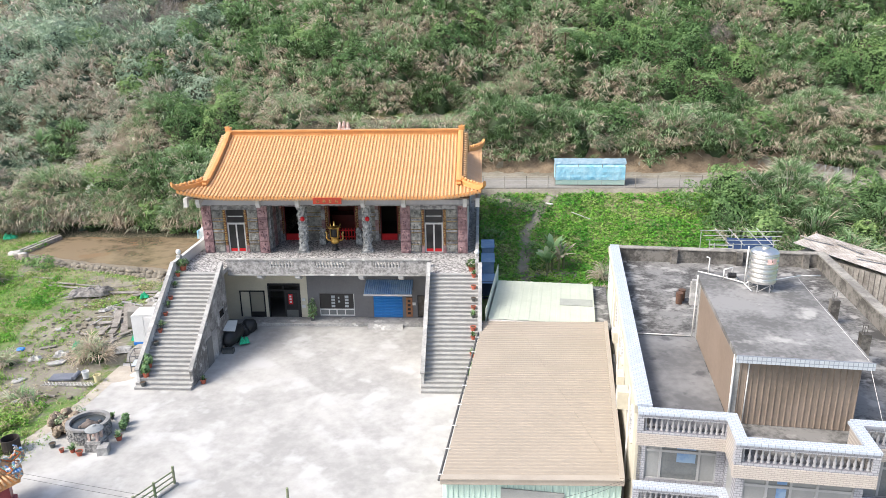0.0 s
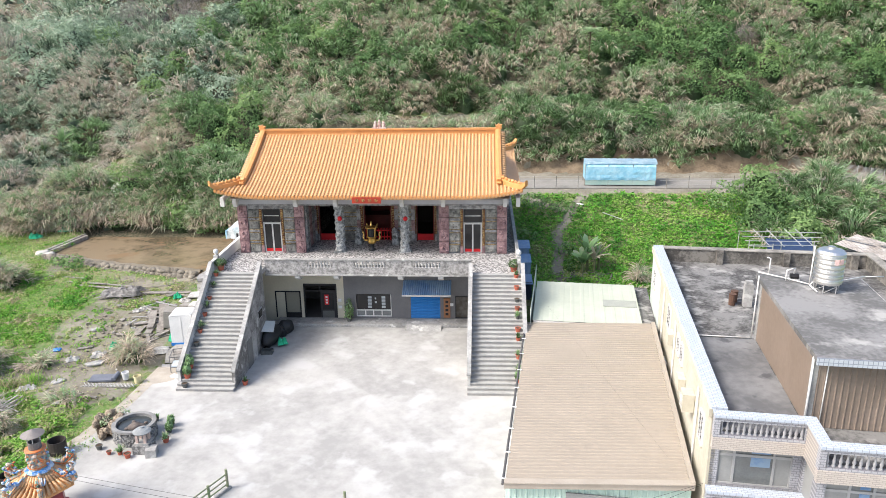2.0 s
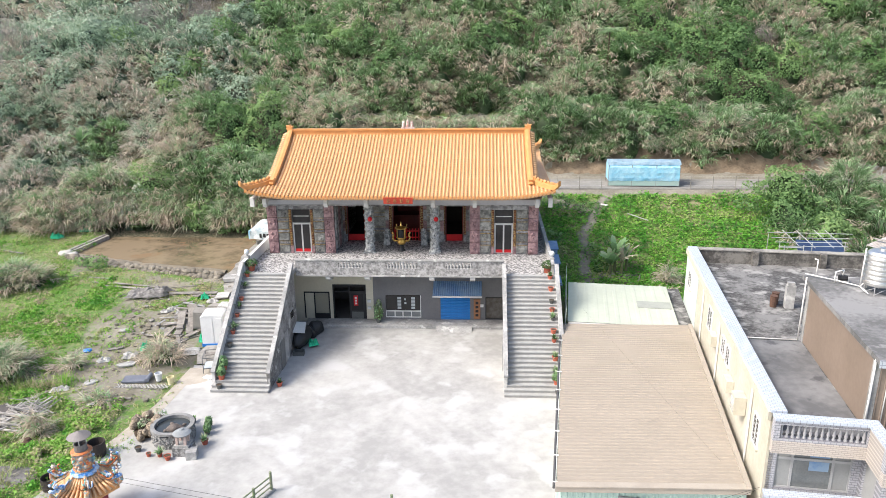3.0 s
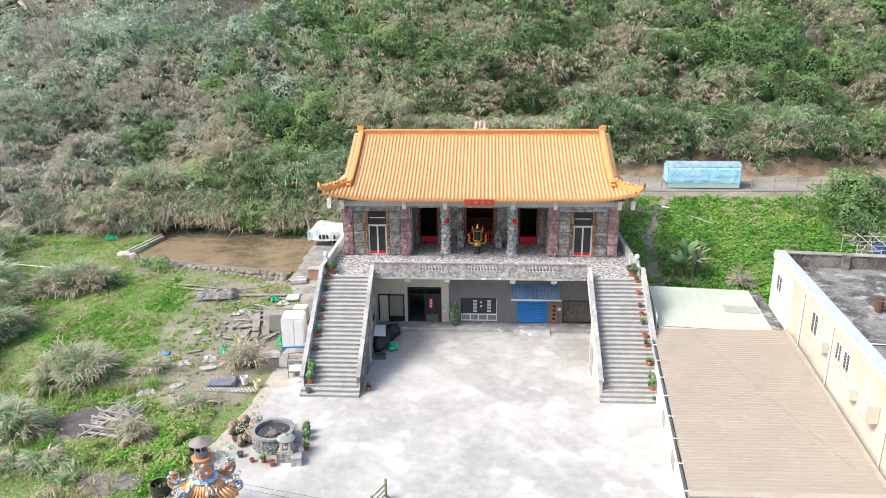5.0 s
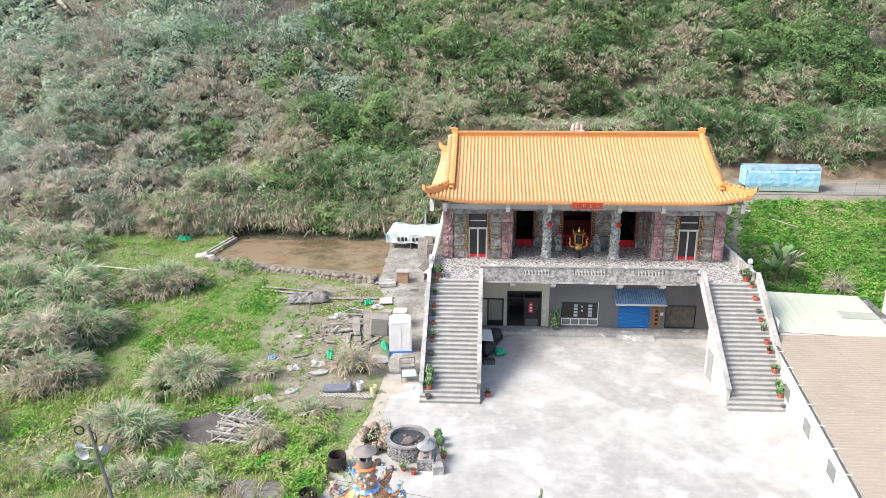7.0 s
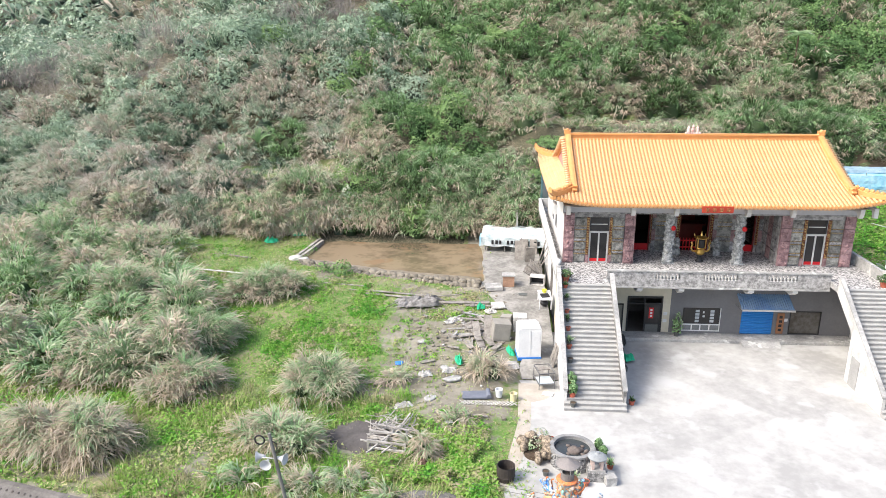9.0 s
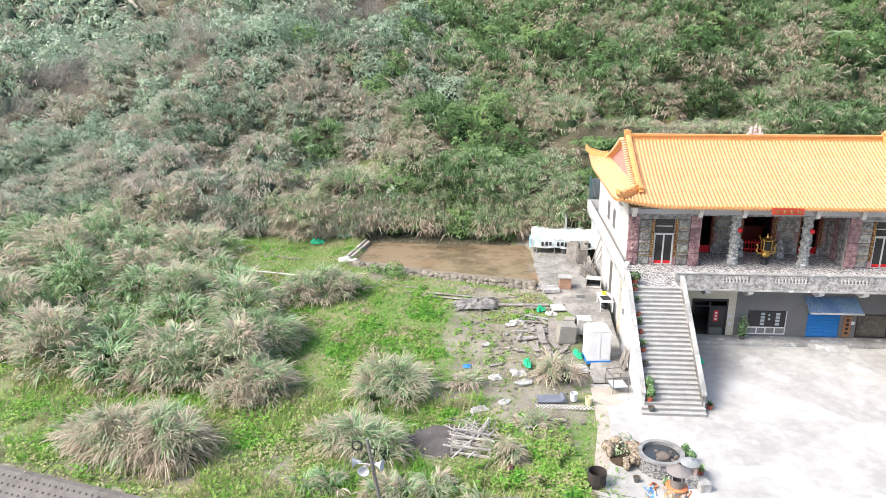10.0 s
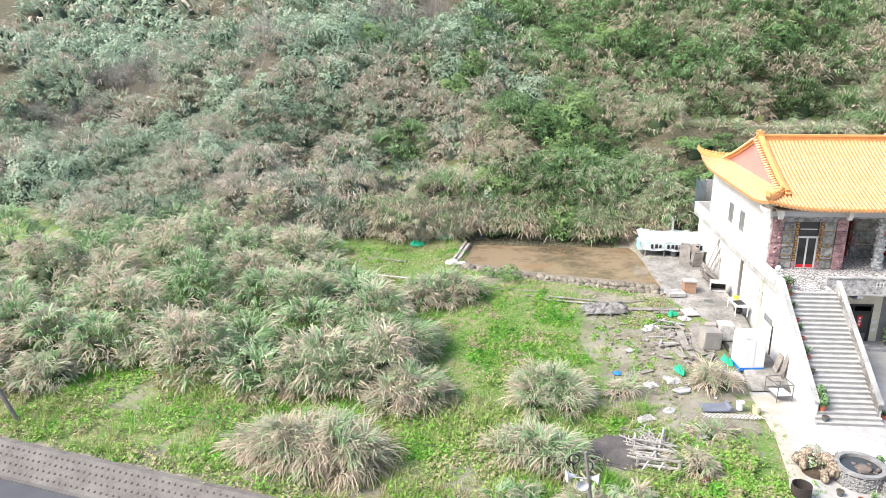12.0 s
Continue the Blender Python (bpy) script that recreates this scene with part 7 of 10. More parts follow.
    while len(tuft) < 1000:
        x, y = rng.uniform(-36, -17), rng.uniform(-10, 1.0)
        if y > road_edge(x) + 0.6 and fld(x, y, 0.3, 61.0) > -0.12 and math.hypot(x + 21, y + 3.3) > 2.2 and (x < -19 or y < -6):
            tuft.append((x, y, land(x, y), 0.74 + 0.6 * fld(x, y, 0.25, 33.0)))
    while len(tuft) < 1700:
        x, y = rng.uniform(-60, -34), rng.uniform(-8, 3.0)
        if y > road_edge(x) + 0.6 and fld(x, y, 0.3, 71.0) > -0.1:
            tuft.append((x, y, land(x, y), 0.72 + 0.6 * fld(x, y, 0.25, 33.0)))
    tuft = np.array(tuft)
    g.reeds(tuft[:, :3], np.full(len(tuft), 0.3), rng.uniform(0.4, 0.95, len(tuft)), tuft[:, 3], 14, 0.034)
    tagged(new("meadow_plants", g.mesh("meadow_plants", LAWN)), "short bright green grass and weeds on the meadow", "grass", kind="stuff")
    # lawn east of the temple
    n = 31000
    c, t, size, bl = [], [], [], []
    for x, y, u in zip(rng.uniform(8.8, 48, n), rng.uniform(9.5, 30, n), rng.uniform(0, 1, n)):
        if grass_share(x, y) < 0.1 + 0.5 * rng.uniform() or u > 0.95 or (x < 17.5 and y < 12.6 - 0.1 * (x - 9)) or (17 < x < 31 and y < 9):
            continue
        z = land(x, y)
        for _ in range(2):
            c.append((x + rng.normal(0, 0.15), y + rng.normal(0, 0.15), z + rng.uniform(0.03, 0.2) + 0.5 * max(0.0, fld(x, y, 0.45, 8.0))))
            t.append(0.37 + 0.35 * fld(x, y, 0.12, 6.0) + 0.4 * fld(x, y, 0.6, 18.0) + rng.normal(0, 0.12))
            size.append(rng.uniform(0.055, 0.125))
        if u < 0.10:
            bl.append((x, y, z, 0.55))
    d.leaves(np.array(c), np.array(size) * 1.5, np.array(t), 1.2, corners=3)
    bl = np.array(bl)
    d.reeds(bl[:, :3], np.full(len(bl), 0.16), rng.uniform(0.2, 0.45, len(bl)), bl[:, 3], 7, 0.04)
    tagged(new("lawn_plants", d.mesh("lawn_plants", LAWN)), "bright green creeping plants on the plot east of the temple", "grass", kind="stuff")


def make_east_thicket():
    def grown(x, y):
        if x < 29.0 + 0.35 * abs(y - 24) or y > 29.2 - 0.05 * max(0, x - 36) ** 1.6:
            return False
        return not (y < 19.5 and x < 33)

    reeds, bs = [], []
    for px, py, r in scatter(25, 60, 16, 31, ((2.2, 500), (1.5, 900)), grown):
        if fld(px, py, 0.12, 77) > 0.12:
            bs.append((px, py, land(px, py), r, r * rng.uniform(1.0, 1.6), 0.24 + 0.2 * rng.uniform()))
        else:
            reeds.append((px, py, land(px, py), r, min(3.2, r * 1.1 + 0.9), 0.23 + 0.2 * fld(px, py, 0.3, 25.0), min(0.9, max(0.1, 0.36 + 0.9 * fld(px, py, 0.2, 5.0) - 0.03 * (px - 32)))))
    g = Growth()
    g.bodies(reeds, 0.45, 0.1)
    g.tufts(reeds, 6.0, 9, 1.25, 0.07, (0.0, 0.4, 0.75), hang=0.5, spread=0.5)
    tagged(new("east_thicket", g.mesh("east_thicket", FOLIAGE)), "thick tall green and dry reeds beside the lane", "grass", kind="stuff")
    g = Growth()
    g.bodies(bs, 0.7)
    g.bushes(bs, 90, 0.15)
    tagged(new("lane_bushes", g.mesh("lane_bushes", BUSH_LEAVES)), "leafy green bushes among the reeds beside the lane", "bush", kind="stuff")
    # bare earth cut behind the lane
    bm, prev = B(), None
    for k in range(73):
        x = 7.0 + 36.0 * k / 72
        front = 34.3 + 0.5 * fld(x, 3.0, 0.3, 8.0)
        ring = []
        for q in range(7):
            y = front + 3.0 * q / 6
            ring.append(bm.verts.new((x, y, land(x, y) + (-0.05 if q in (0, 6) else 0.10 + 0.22 * fld(x, y, 0.8, 6.0) + 0.12 * fld(x, y, 2.5, 9.0)))))
        if prev:
            for q in range(6):
                bm.faces.new((prev[q], ring[q], ring[q + 1], prev[q + 1]))
        prev = ring
    single("cut_bank", bm, M("brown_earth", (0.23, 0.175, 0.12), (0.12, 0.09, 0.06), rough=0.95, scale=0.8, fine=6, contrast=0.9, bump=0.6), "bare brown earth bank behind the lane", "bank", kind="structure", smooth=True)


make_hill_growth()
make_thicket()
make_lawn()
make_east_thicket()

DRY, MIXED = "dry straw-coloured silver grass clump on the meadow", "green and straw-coloured silver grass clump on the meadow"
for x, y, r, h, tint, dry in ((-24.6, 1.4, 2.3, 2.4, 0.46, 0.45), (-32.4, 0.6, 2.1, 2.6, 0.48, 0.55), (-35.0, -5.2, 1.9, 3.2, 0.53, 0.85), (-37.6, -4.9, 1.8, 3.0, 0.54, 0.8), (-39.3, -4.7, 1.3, 2.2, 0.53, 0.75), (-32.6, 13.4, 2.0, 2.4, 0.50, 0.6),
                              (-30.8, 14.3, 1.8, 2.4, 0.50, 0.65), (-26.5, -4.0, 1.6, 2.3, 0.52, 0.6), (-24.7, -4.5, 1.6, 2.3, 0.47, 0.45), (-18.4, -4.6, 1.05, 1.6, 0.6, 0.9), (-20.5, 2.2, 0.9, 1.2, 0.56, 0.8), (-15.6, 3.6, 1.3, 1.4, 0.6, 0.9),
                              (-41.0, 12.6, 2.7, 3.3, 0.5, 0.3), (-34.2, 6.0, 2.6, 3.2, 0.43, 0.25), (-36.2, 2.8, 2.4, 3.0, 0.45, 0.4), (-39.2, 1.6, 1.6, 2.2, 0.46, 0.5), (-44.6, 4.2, 1.4, 2.0, 0.52, 0.7), (-46.6, 5.0, 1.4, 2.0, 0.52, 0.75),
                              (-53.5, 1.4, 1.7, 2.2, 0.52, 0.75), (-17.0, -1.6, 0.9, 0.9, 0.55, 0.7), (-21.6, -7.2, 1.1, 0.9, 0.5, 0.4), (-19.6, -8.4, 1.0, 0.8, 0.48, 0.3), (-26.8, -7.4, 1.1, 0.9, 0.46, 0.3), (-23.6, -7.6, 1.1, 0.9, 0.5, 0.4)):
    grass_clump(x, y, r, h, tint, dry, DRY if dry > 0.6 else MIXED)


# ---- water and its stone bank ----
def make_pond():
    bm = B()
    prism(bm, [(-31.0, 20.6), (-23.25, 17.9), (-15.4, 16.1), (-15.2, 28.4), (-31.2, 29.4)], "z", 0.9, 1.30)
    single("pond", bm, WATER, "shallow muddy brown pond behind a stone bank", "pond", kind="structure")
    bank = thing("stone_bank", "low bank of rounded field stones along the pond", "stone wall")
    rnd = random.Random(3)
    shapes = [mesh_of("stone", boulder(B(), (0, 0, 0), 0.36, k, 0.8, 2), STONE, smooth=True) for k in range(6)]
    for row, (dy, z) in enumerate(((-0.85, 0.98), (-0.55, 1.24), (-0.22, 1.46), (-1.1, 0.82))):
        n = 46 if row < 3 else 24
        for i in range(n):
            x = -30.6 + (14.4 if row < 3 else 12.0) * i / (n - 1) + rnd.uniform(-0.08, 0.08)
            y = bank_y(x) + dy + rnd.uniform(-0.08, 0.08)
            ob = part("stone", rnd.choice(shapes), None, bank)
            ob.matrix_world = pose(x, y, z, rnd.uniform(-20, 20), rnd.uniform(-20, 20), rnd.uniform(0, 360)) @ Matrix.Diagonal((rnd.uniform(0.6, 1.2), rnd.uniform(0.6, 1.0), rnd.uniform(0.6, 1.0), 1))
    bm = B()
    prev = None
    for k in range(30):
        x = -31.0 + 15.0 * k / 29
        y = bank_y(x)
        ring = [bm.verts.new((x + 0.1 * rnd.uniform(-1, 1), y + d + 0.12 * rnd.uniform(-1, 1), z + 0.05 * rnd.uniform(-1, 1))) for d, z in ((-1.0, 0.8), (-0.4, 1.20), (0.2, 1.50), (0.75, 1.48), (1.2, 1.22), (1.4, 0.8))]
        if prev:
            for q in range(5):
                bm.faces.new((prev[q], ring[q], ring[q + 1], prev[q + 1]))
        prev = ring
    single("earth_bank", bm, M("bank_earth", (0.25, 0.215, 0.16), (0.14, 0.12, 0.09), scale=1.2, fine=8), "trampled earth bank of the pond", "bank", kind="structure", smooth=True)
    # boards that close the pond's west end, white sack
    bm = B()
    box(bm, -0.12, 0.12, -2.6, 2.6, -0.2, 0.35), box(bm, 0.2, 0.45, -2.2, 2.4, -0.2, 0.28)
    single("edge_board", bm, WOOD, "weathered boards edging the pond", "board", at=pose(-30.9, 23.7, 1.35, 0, 0, -9))
    bm = B()
    boulder(bm, (0, 0, 0.1), 0.55, 5, 0.5), boulder(bm, (0.8, -0.1, 0.1), 0.5, 6, 0.45)
    single("white_sack", bm, M("dirty_sack", (0.52, 0.50, 0.46), (0.36, 0.34, 0.31), contrast=0.7), "dirty white sack slumped on the pond bank", "sack", at=pose(-31.3, 20.9, 1.4, 0, 0, -15), smooth=True)
    # small pool on the terrace behind the temple
    bm = B()
    prism(bm, [(-9, 42.0), (1, 42.0), (1.2, 44.8), (-8.6, 44.6)], "z", land(-4, 43) - 0.4, land(-4, 43) + 0.12)
    single("upper_pool", bm, WATER, "small muddy pool on the hill terrace", "pond", kind="structure")


make_pond()


# ---- on the terrace ----
def make_burner():
    b = thing("incense_burner", "polished brass incense burner with handles on a dark stand", "incense burner", at=(-1.43, 11.75, FLOOR))
    part("stand", lathe(B(), [(0.26, 0), (0.26, 0.08), (0.16, 0.16), (0.14, 0.4), (0.22, 0.48)], 14), BLACK, b, smooth=True)
    part("bowl", lathe(B(), [(0.18, 0.46), (0.29, 0.56), (0.32, 0.70), (0.24, 0.82), (0.27, 0.9), (0.36, 0.95), (0.36, 1.0), (0.26, 1.0)], 18), BRASS, b, smooth=True)
    part("chamber", lathe(B(), [(0.25, 0.99), (0.27, 1.05), (0.27, 1.5), (0.2, 1.58)], 12), BLACK, b)
    for s in (-1, 1):
        bm = B()
        tube(bm, [(s * 0.28, 0, 0.72), (s * 0.50, 0, 0.72), (s * 0.60, 0, 0.95), (s * 0.52, 0, 1.15), (s * 0.62, 0, 1.35)], 0.06, 8)
        part("handle", bm, BRASS, b, smooth=True)
    for k in range(4):
        a = math.tau / 8 + k * math.tau / 4
        part("post", rod(B(), (0.34 * math.cos(a), 0.34 * math.sin(a), 0.98), (0.36 * math.cos(a), 0.36 * math.sin(a), 1.62), 0.035, 6), BRASS, b)
        bm = tube(B(), [(0.3 * math.cos(a), 0.3 * math.sin(a), 1.68), (0.46 * math.cos(a), 0.46 * math.sin(a), 1.66), (0.52 * math.cos(a), 0.52 * math.sin(a), 1.82)], 0.03, 6)
        part("canopy_horn", bm, BRASS, b)
    part("canopy", lathe(B(), [(0.34, 1.60), (0.44, 1.64), (0.44, 1.68), (0.25, 1.72), (0.10, 1.80), (0.05, 1.92), (0.02, 2.08)], 8), BRASS, b)


def make_lion(x, y, flip):
    bm = B()
    box(bm, -0.22, 0.22, -0.3, 0.3, 0, 0.45)
    boulder(bm, (0, 0.06, 0.68), 0.27, 3, 1.0), boulder(bm, (0.05 * flip, -0.10, 1.02), 0.21, 4, 1.0)
    for dx in (-0.13, 0.13):
        rod(bm, (dx, -0.2, 0.44), (dx, -0.14, 0.8), 0.07, 7)
    single("stone_lion", bm, COLUMN_STONE, "grey carved stone guardian statue on a block", "statue", at=(x, y, FLOOR + 0.006), group="stone guardians", smooth=False)


make_burner()
make_lion(-2.62, 13.3, 1)
make_lion(0.05, 13.3, -1)
bm = B()
box(bm, -0.5, 0.5, -0.15, 0.15, 0, 0.1)
for k, (x, h) in enumerate(((-0.3, 0.56), (0.0, 0.64), (0.3, 0.55))):
    lathe(bm, [(0.13, 0.1), (0.14, 0.2), (0.115, h * 0.6), (0.13, h * 0.72), (0.07, h * 0.8), (0.085, h * 0.9), (0.03, h)], 10, at=(x, 0, 0))
single("ridge_statue", bm, M("pale_ceramic", (0.62, 0.58, 0.54), (0.34, 0.17, 0.15), scale=6, fine=14, contrast=0.8), "three pale ceramic statues on the roof ridge", "statue", at=(CX, RIDGE_Y, RIDGE_Z + 0.33))


# ---- pots ----
def leaf_ball(r, h, n, tint, size, z0):
    g = Growth()
    g.bushes([(0.0, 0.0, z0, r, h, tint)], n / (3.0 * r * (0.6 * r + 0.7 * h)), size)
    return g.mesh("foliage", FOLIAGE)


def spiky(n, h, tint, z0, width=0.05):
    g = Growth()
    g.reeds(np.array([(0.0, 0.0, z0)]), np.array([0.12]), np.array([h]), np.array([tint]), n, width, (0.0, 0.4, 0.75))
    return g.mesh("foliage", FOLIAGE)


def potted(x, y, z, r, plant, mat=TERRACOTTA, label="potted plant in a terracotta pot on the steps", group="pots on the steps"):
    p = thing("potted_plant", label, "potted plant", at=(x, y, z), group=group)
    part("pot", lathe(B(), [(r * 0.7, 0), (r * 0.95, r * 1.3), (r * 1.08, r * 1.3), (r * 1.08, r * 1.55), (r * 0.9, r * 1.55), (r * 0.88, r * 1.4)], 14), mat, p, smooth=False)
    part("soil", lathe(B(), [(r * 0.87, r * 1.25), (r * 0.87, r * 1.42)], 12), SOIL, p)
    if plant == "ball":
        part("foliage", leaf_ball(r * 1.7, r * 1.5, 420, 0.14, 0.06, r * 1.6), None, p)
    elif plant == "leafy":
        part("foliage", leaf_ball(r * 1.2, r * 2.6, 240, 0.28, 0.10, r * 1.5), None, p)
    elif plant == "spiky":
        part("foliage", spiky(60, 0.45, 0.35, r * 1.4), None, p)
    elif plant == "twig":
        part("foliage", spiky(22, 0.4, 0.2, r * 1.4, 0.07), None, p)
    elif plant == "tall":
        part("foliage", leaf_ball(0.32, 1.25, 150, 0.38, 0.11, r * 1.5), None, p)
        bm = B()
        for k in range(5):
            rod(bm, (0.04 * k - 0.08, 0, r * 1.3), (0.13 * k - 0.26, 0.05 * (k % 2), 1.3 + 0.15 * (k % 3)), 0.018, 5)
        part("stem", bm, M("green_stem", (0.16, 0.20, 0.07), (0.10, 0.13, 0.05)), p)
    return p


RISE, RUN = FLOOR / 28, 0.248
GREYPOT = "small plant in a dark grey pot on the steps"
for i, r, kind, mat in ((26, 0.15, "twig", TERRACOTTA), (23, 0.12, "twig", GREY_POT), (20, 0.14, "none", TERRACOTTA), (18, 0.12, "twig", GREY_POT), (16, 0.14, "none", TERRACOTTA), (13, 0.13, "spiky", GREY_POT), (12, 0.14, "none", TERRACOTTA), (9, 0.17, "none", GREY_POT), (4, 0.2, "leafy", TERRACOTTA), (2, 0.21, "leafy", TERRACOTTA), (0, 0.17, "none", GREY_POT)):
    potted(-10.72, i * RUN + 0.17, (i + 1) * RISE, r, kind, mat, GREYPOT if mat is GREY_POT else "terracotta pot standing on the steps" if kind == "none" else "potted plant in a terracotta pot on the steps")
for i, r, kind, mat in ((26, 0.15, "twig", TERRACOTTA), (23, 0.16, "none", TERRACOTTA), (20, 0.15, "none", GREY_POT), (18, 0.15, "none", TERRACOTTA), (16, 0.13, "spiky", GREY_POT), (13, 0.17, "none", TERRACOTTA), (11, 0.14, "twig", TERRACOTTA), (7, 0.18, "spiky", TERRACOTTA), (4, 0.15, "spiky", GREY_POT), (2, 0.19, "leafy", TERRACOTTA), (0, 0.12, "none", GREY_POT)):
    potted(8.38, i * RUN + 0.17, (i + 1) * RISE, r, kind, mat, GREYPOT if mat is GREY_POT else "terracotta pot standing on the steps" if kind == "none" else "potted plant in a terracotta pot on the steps")
for x in (-10.65, 8.25):
    potted(x, 7.35, FLOOR, 0.24, "ball", TERRACOTTA, "clipped round bush in a terracotta pot on the terrace", "clipped bushes")
potted(-2.95, 9.85, 0.22, 0.2, "tall", GREY_POT, "tall leafy plant in a grey pot by the window", "pots by the wall")
potted(-7.45, 0.9, 0.0, 0.17, "twig", TERRACOTTA, "small plant in a fallen terracotta pot", "pots by the wall")


# ---- turtle pool, lantern, rockery ----
def make_pool():
    p = thing("turtle_pool", "round raised pool clad in grey pebbles", "pool", at=(-11.3, -4.75, 0))
    p.scale = (0.86, 0.86, 0.92)
    seg = 40
    bm = lathe(B(), [(1.20, 0.0), (1.17, 0.62), (1.15, 0.70)], seg, squash=1.0)
    part("wall", bm, PEBBLE, p)
    peb = mesh_of("pebble", boulder(B(), (0, 0, 0), 0.07, 2, 0.8, 1), PEBBLE, smooth=True)
    rnd = random.Random(9)
    for k in range(240):
        a, z = rnd.uniform(0, math.tau), rnd.uniform(0.06, 0.8)
        ob = part("pebble", peb, None, p)
        ob.location = (1.18 * math.cos(a), 1.18 * math.sin(a), z)
    bm = B()
    o = [[bm.verts.new((r * math.cos(k * math.tau / seg), r * math.sin(k * math.tau / seg), z)) for k in range(seg)] for r, z in ((1.24, 0.80), (1.24, 0.92), (1.0, 0.92), (1.0, 0.5))]
    for a, b in zip(o, o[1:]):
        for i in range(seg):
            j = (i + 1) % seg
            bm.faces.new((a[i], a[j], b[j], b[i]))
    part("rim", bm, M("rim_stone", (0.27, 0.27, 0.265), (0.15, 0.15, 0.148), scale=2, fine=12), p, "grey stone rim")
    part("water", lathe(B(), [(1.02, 0.55), (1.02, 0.74)], 32), POOL_WATER, p)
    bm = B()
    boulder(bm, (0, 0, 0.66), 0.46, 4, 0.45, 3), boulder(bm, (0.48, -0.22, 0.77), 0.11, 5, 0.9)
    for k in range(4):
        a = 0.7 + k * math.tau / 4
        boulder(bm, (0.48 * math.cos(a), 0.48 * math.sin(a), 0.70), 0.11, k, 0.5)
    single("turtle_statue", bm, M("brown_stone", (0.15, 0.125, 0.11), (0.08, 0.066, 0.058), scale=4, fine=12), "brown stone turtle statue lying in the pool", "statue", at=(-11.15, -4.85, 0), smooth=True)


def make_lantern():
    l = thing("stone_lantern", "grey stone lantern with a round cap on a stone pedestal", "lantern", at=(-10.3, -5.95, 0))
    part("pedestal", box(B(), -0.42, 0.42, -0.4, 0.4, 0, 0.45), PEBBLE, l, bevel=0.04)
    part("base", box(B(), -0.36, 0.36, -0.32, 0.32, 0.45, 0.55), OLD_CONCRETE, l, bevel=0.03)
    for dx in (-0.2, 0.2):
        for dy in (-0.2, 0.2):
            part("post", box(B(), dx - 0.06, dx + 0.06, dy - 0.06, dy + 0.06, 0.55, 1.05), M("pink_stone", (0.50, 0.40, 0.36), (0.40, 0.31, 0.28)), l)
    part("cap", lathe(B(), [(0.42, 1.05), (0.44, 1.1), (0.30, 1.2), (0.12, 1.26), (0.08, 1.32)], 16), M("blue_grey_stone", (0.30, 0.32, 0.33), (0.2, 0.215, 0.22)), l)
    bm = box(B(), -0.25, 0.25, -0.28, 0.28, 0, 0.42)
    single("stone_block", bm, OLD_CONCRETE, "pale grey stone block beside the lantern", "block", at=pose(-9.75, -6.35, 0, 0, 0, 12), bevel=0.03)


def make_rockery():
    r = thing("rockery", "rockery of pitted pale stones beside the pool", "rockery", at=(-12.95, -4.25, 0))
    rnd = random.Random(4)
    for k in range(26):
        a = rnd.uniform(0, math.tau)
        d = rnd.uniform(0.62, 0.95)
        bm = boulder(B(), (0.8 * d * math.cos(a), 1.0 * d * math.sin(a), rnd.uniform(0.1, 0.62)), rnd.uniform(0.15, 0.3), k, 1.15)
        part("rock", bm, M("pitted_rock", (0.33, 0.27, 0.20), (0.10, 0.08, 0.06), scale=7, fine=16, contrast=1.0, bump=0.8) if k == 0 else bpy.data.materials["pitted_rock"], r, smooth=True)
    part("hollow", lathe(B(), [(0.6, 0.0), (0.6, 0.22), (0.3, 0.2)], 14), SOIL, r)
    for x, y in ((-13.0, -4.1), (-12.7, -3.3)):
        g = Growth()
        g.bushes([(0, 0, 0.1, 0.45, 0.5, 0.5)], 190, 0.07)
        ob = tagged(new("shrub", g.mesh("shrub", FOLIAGE)), "small yellow-green shrub by the rockery", "shrub", group="shrubs by the rockery")
        ob.location = (x, y, 0.2)


make_pool()
make_lantern()
make_rockery()
for x, y, r, kind, mat in ((-12.6, -5.95, 0.16, "none", GREY_POT), (-11.9, -6.35, 0.12, "none", TERRACOTTA), (-11.35, -6.35, 0.13, "spiky", TERRACOTTA), (-10.85, -6.6, 0.16, "none", TERRACOTTA), (-9.55, -5.2, 0.17, "spiky", TERRACOTTA), (-9.75, -4.3, 0.15, "leafy", GREY_POT), (-9.9, -3.7, 0.15, "leafy", GREY_POT), (-12.1, -3.1, 0.15, "none", TERRACOTTA), (-11.5, -3.1, 0.12, "twig", GREY_POT), (-10.9, -3.2, 0.12, "twig", GREY_POT)):
    potted(x, y, 0.0, r, kind, mat, "pot standing round the raised pool", "pots round the pool")


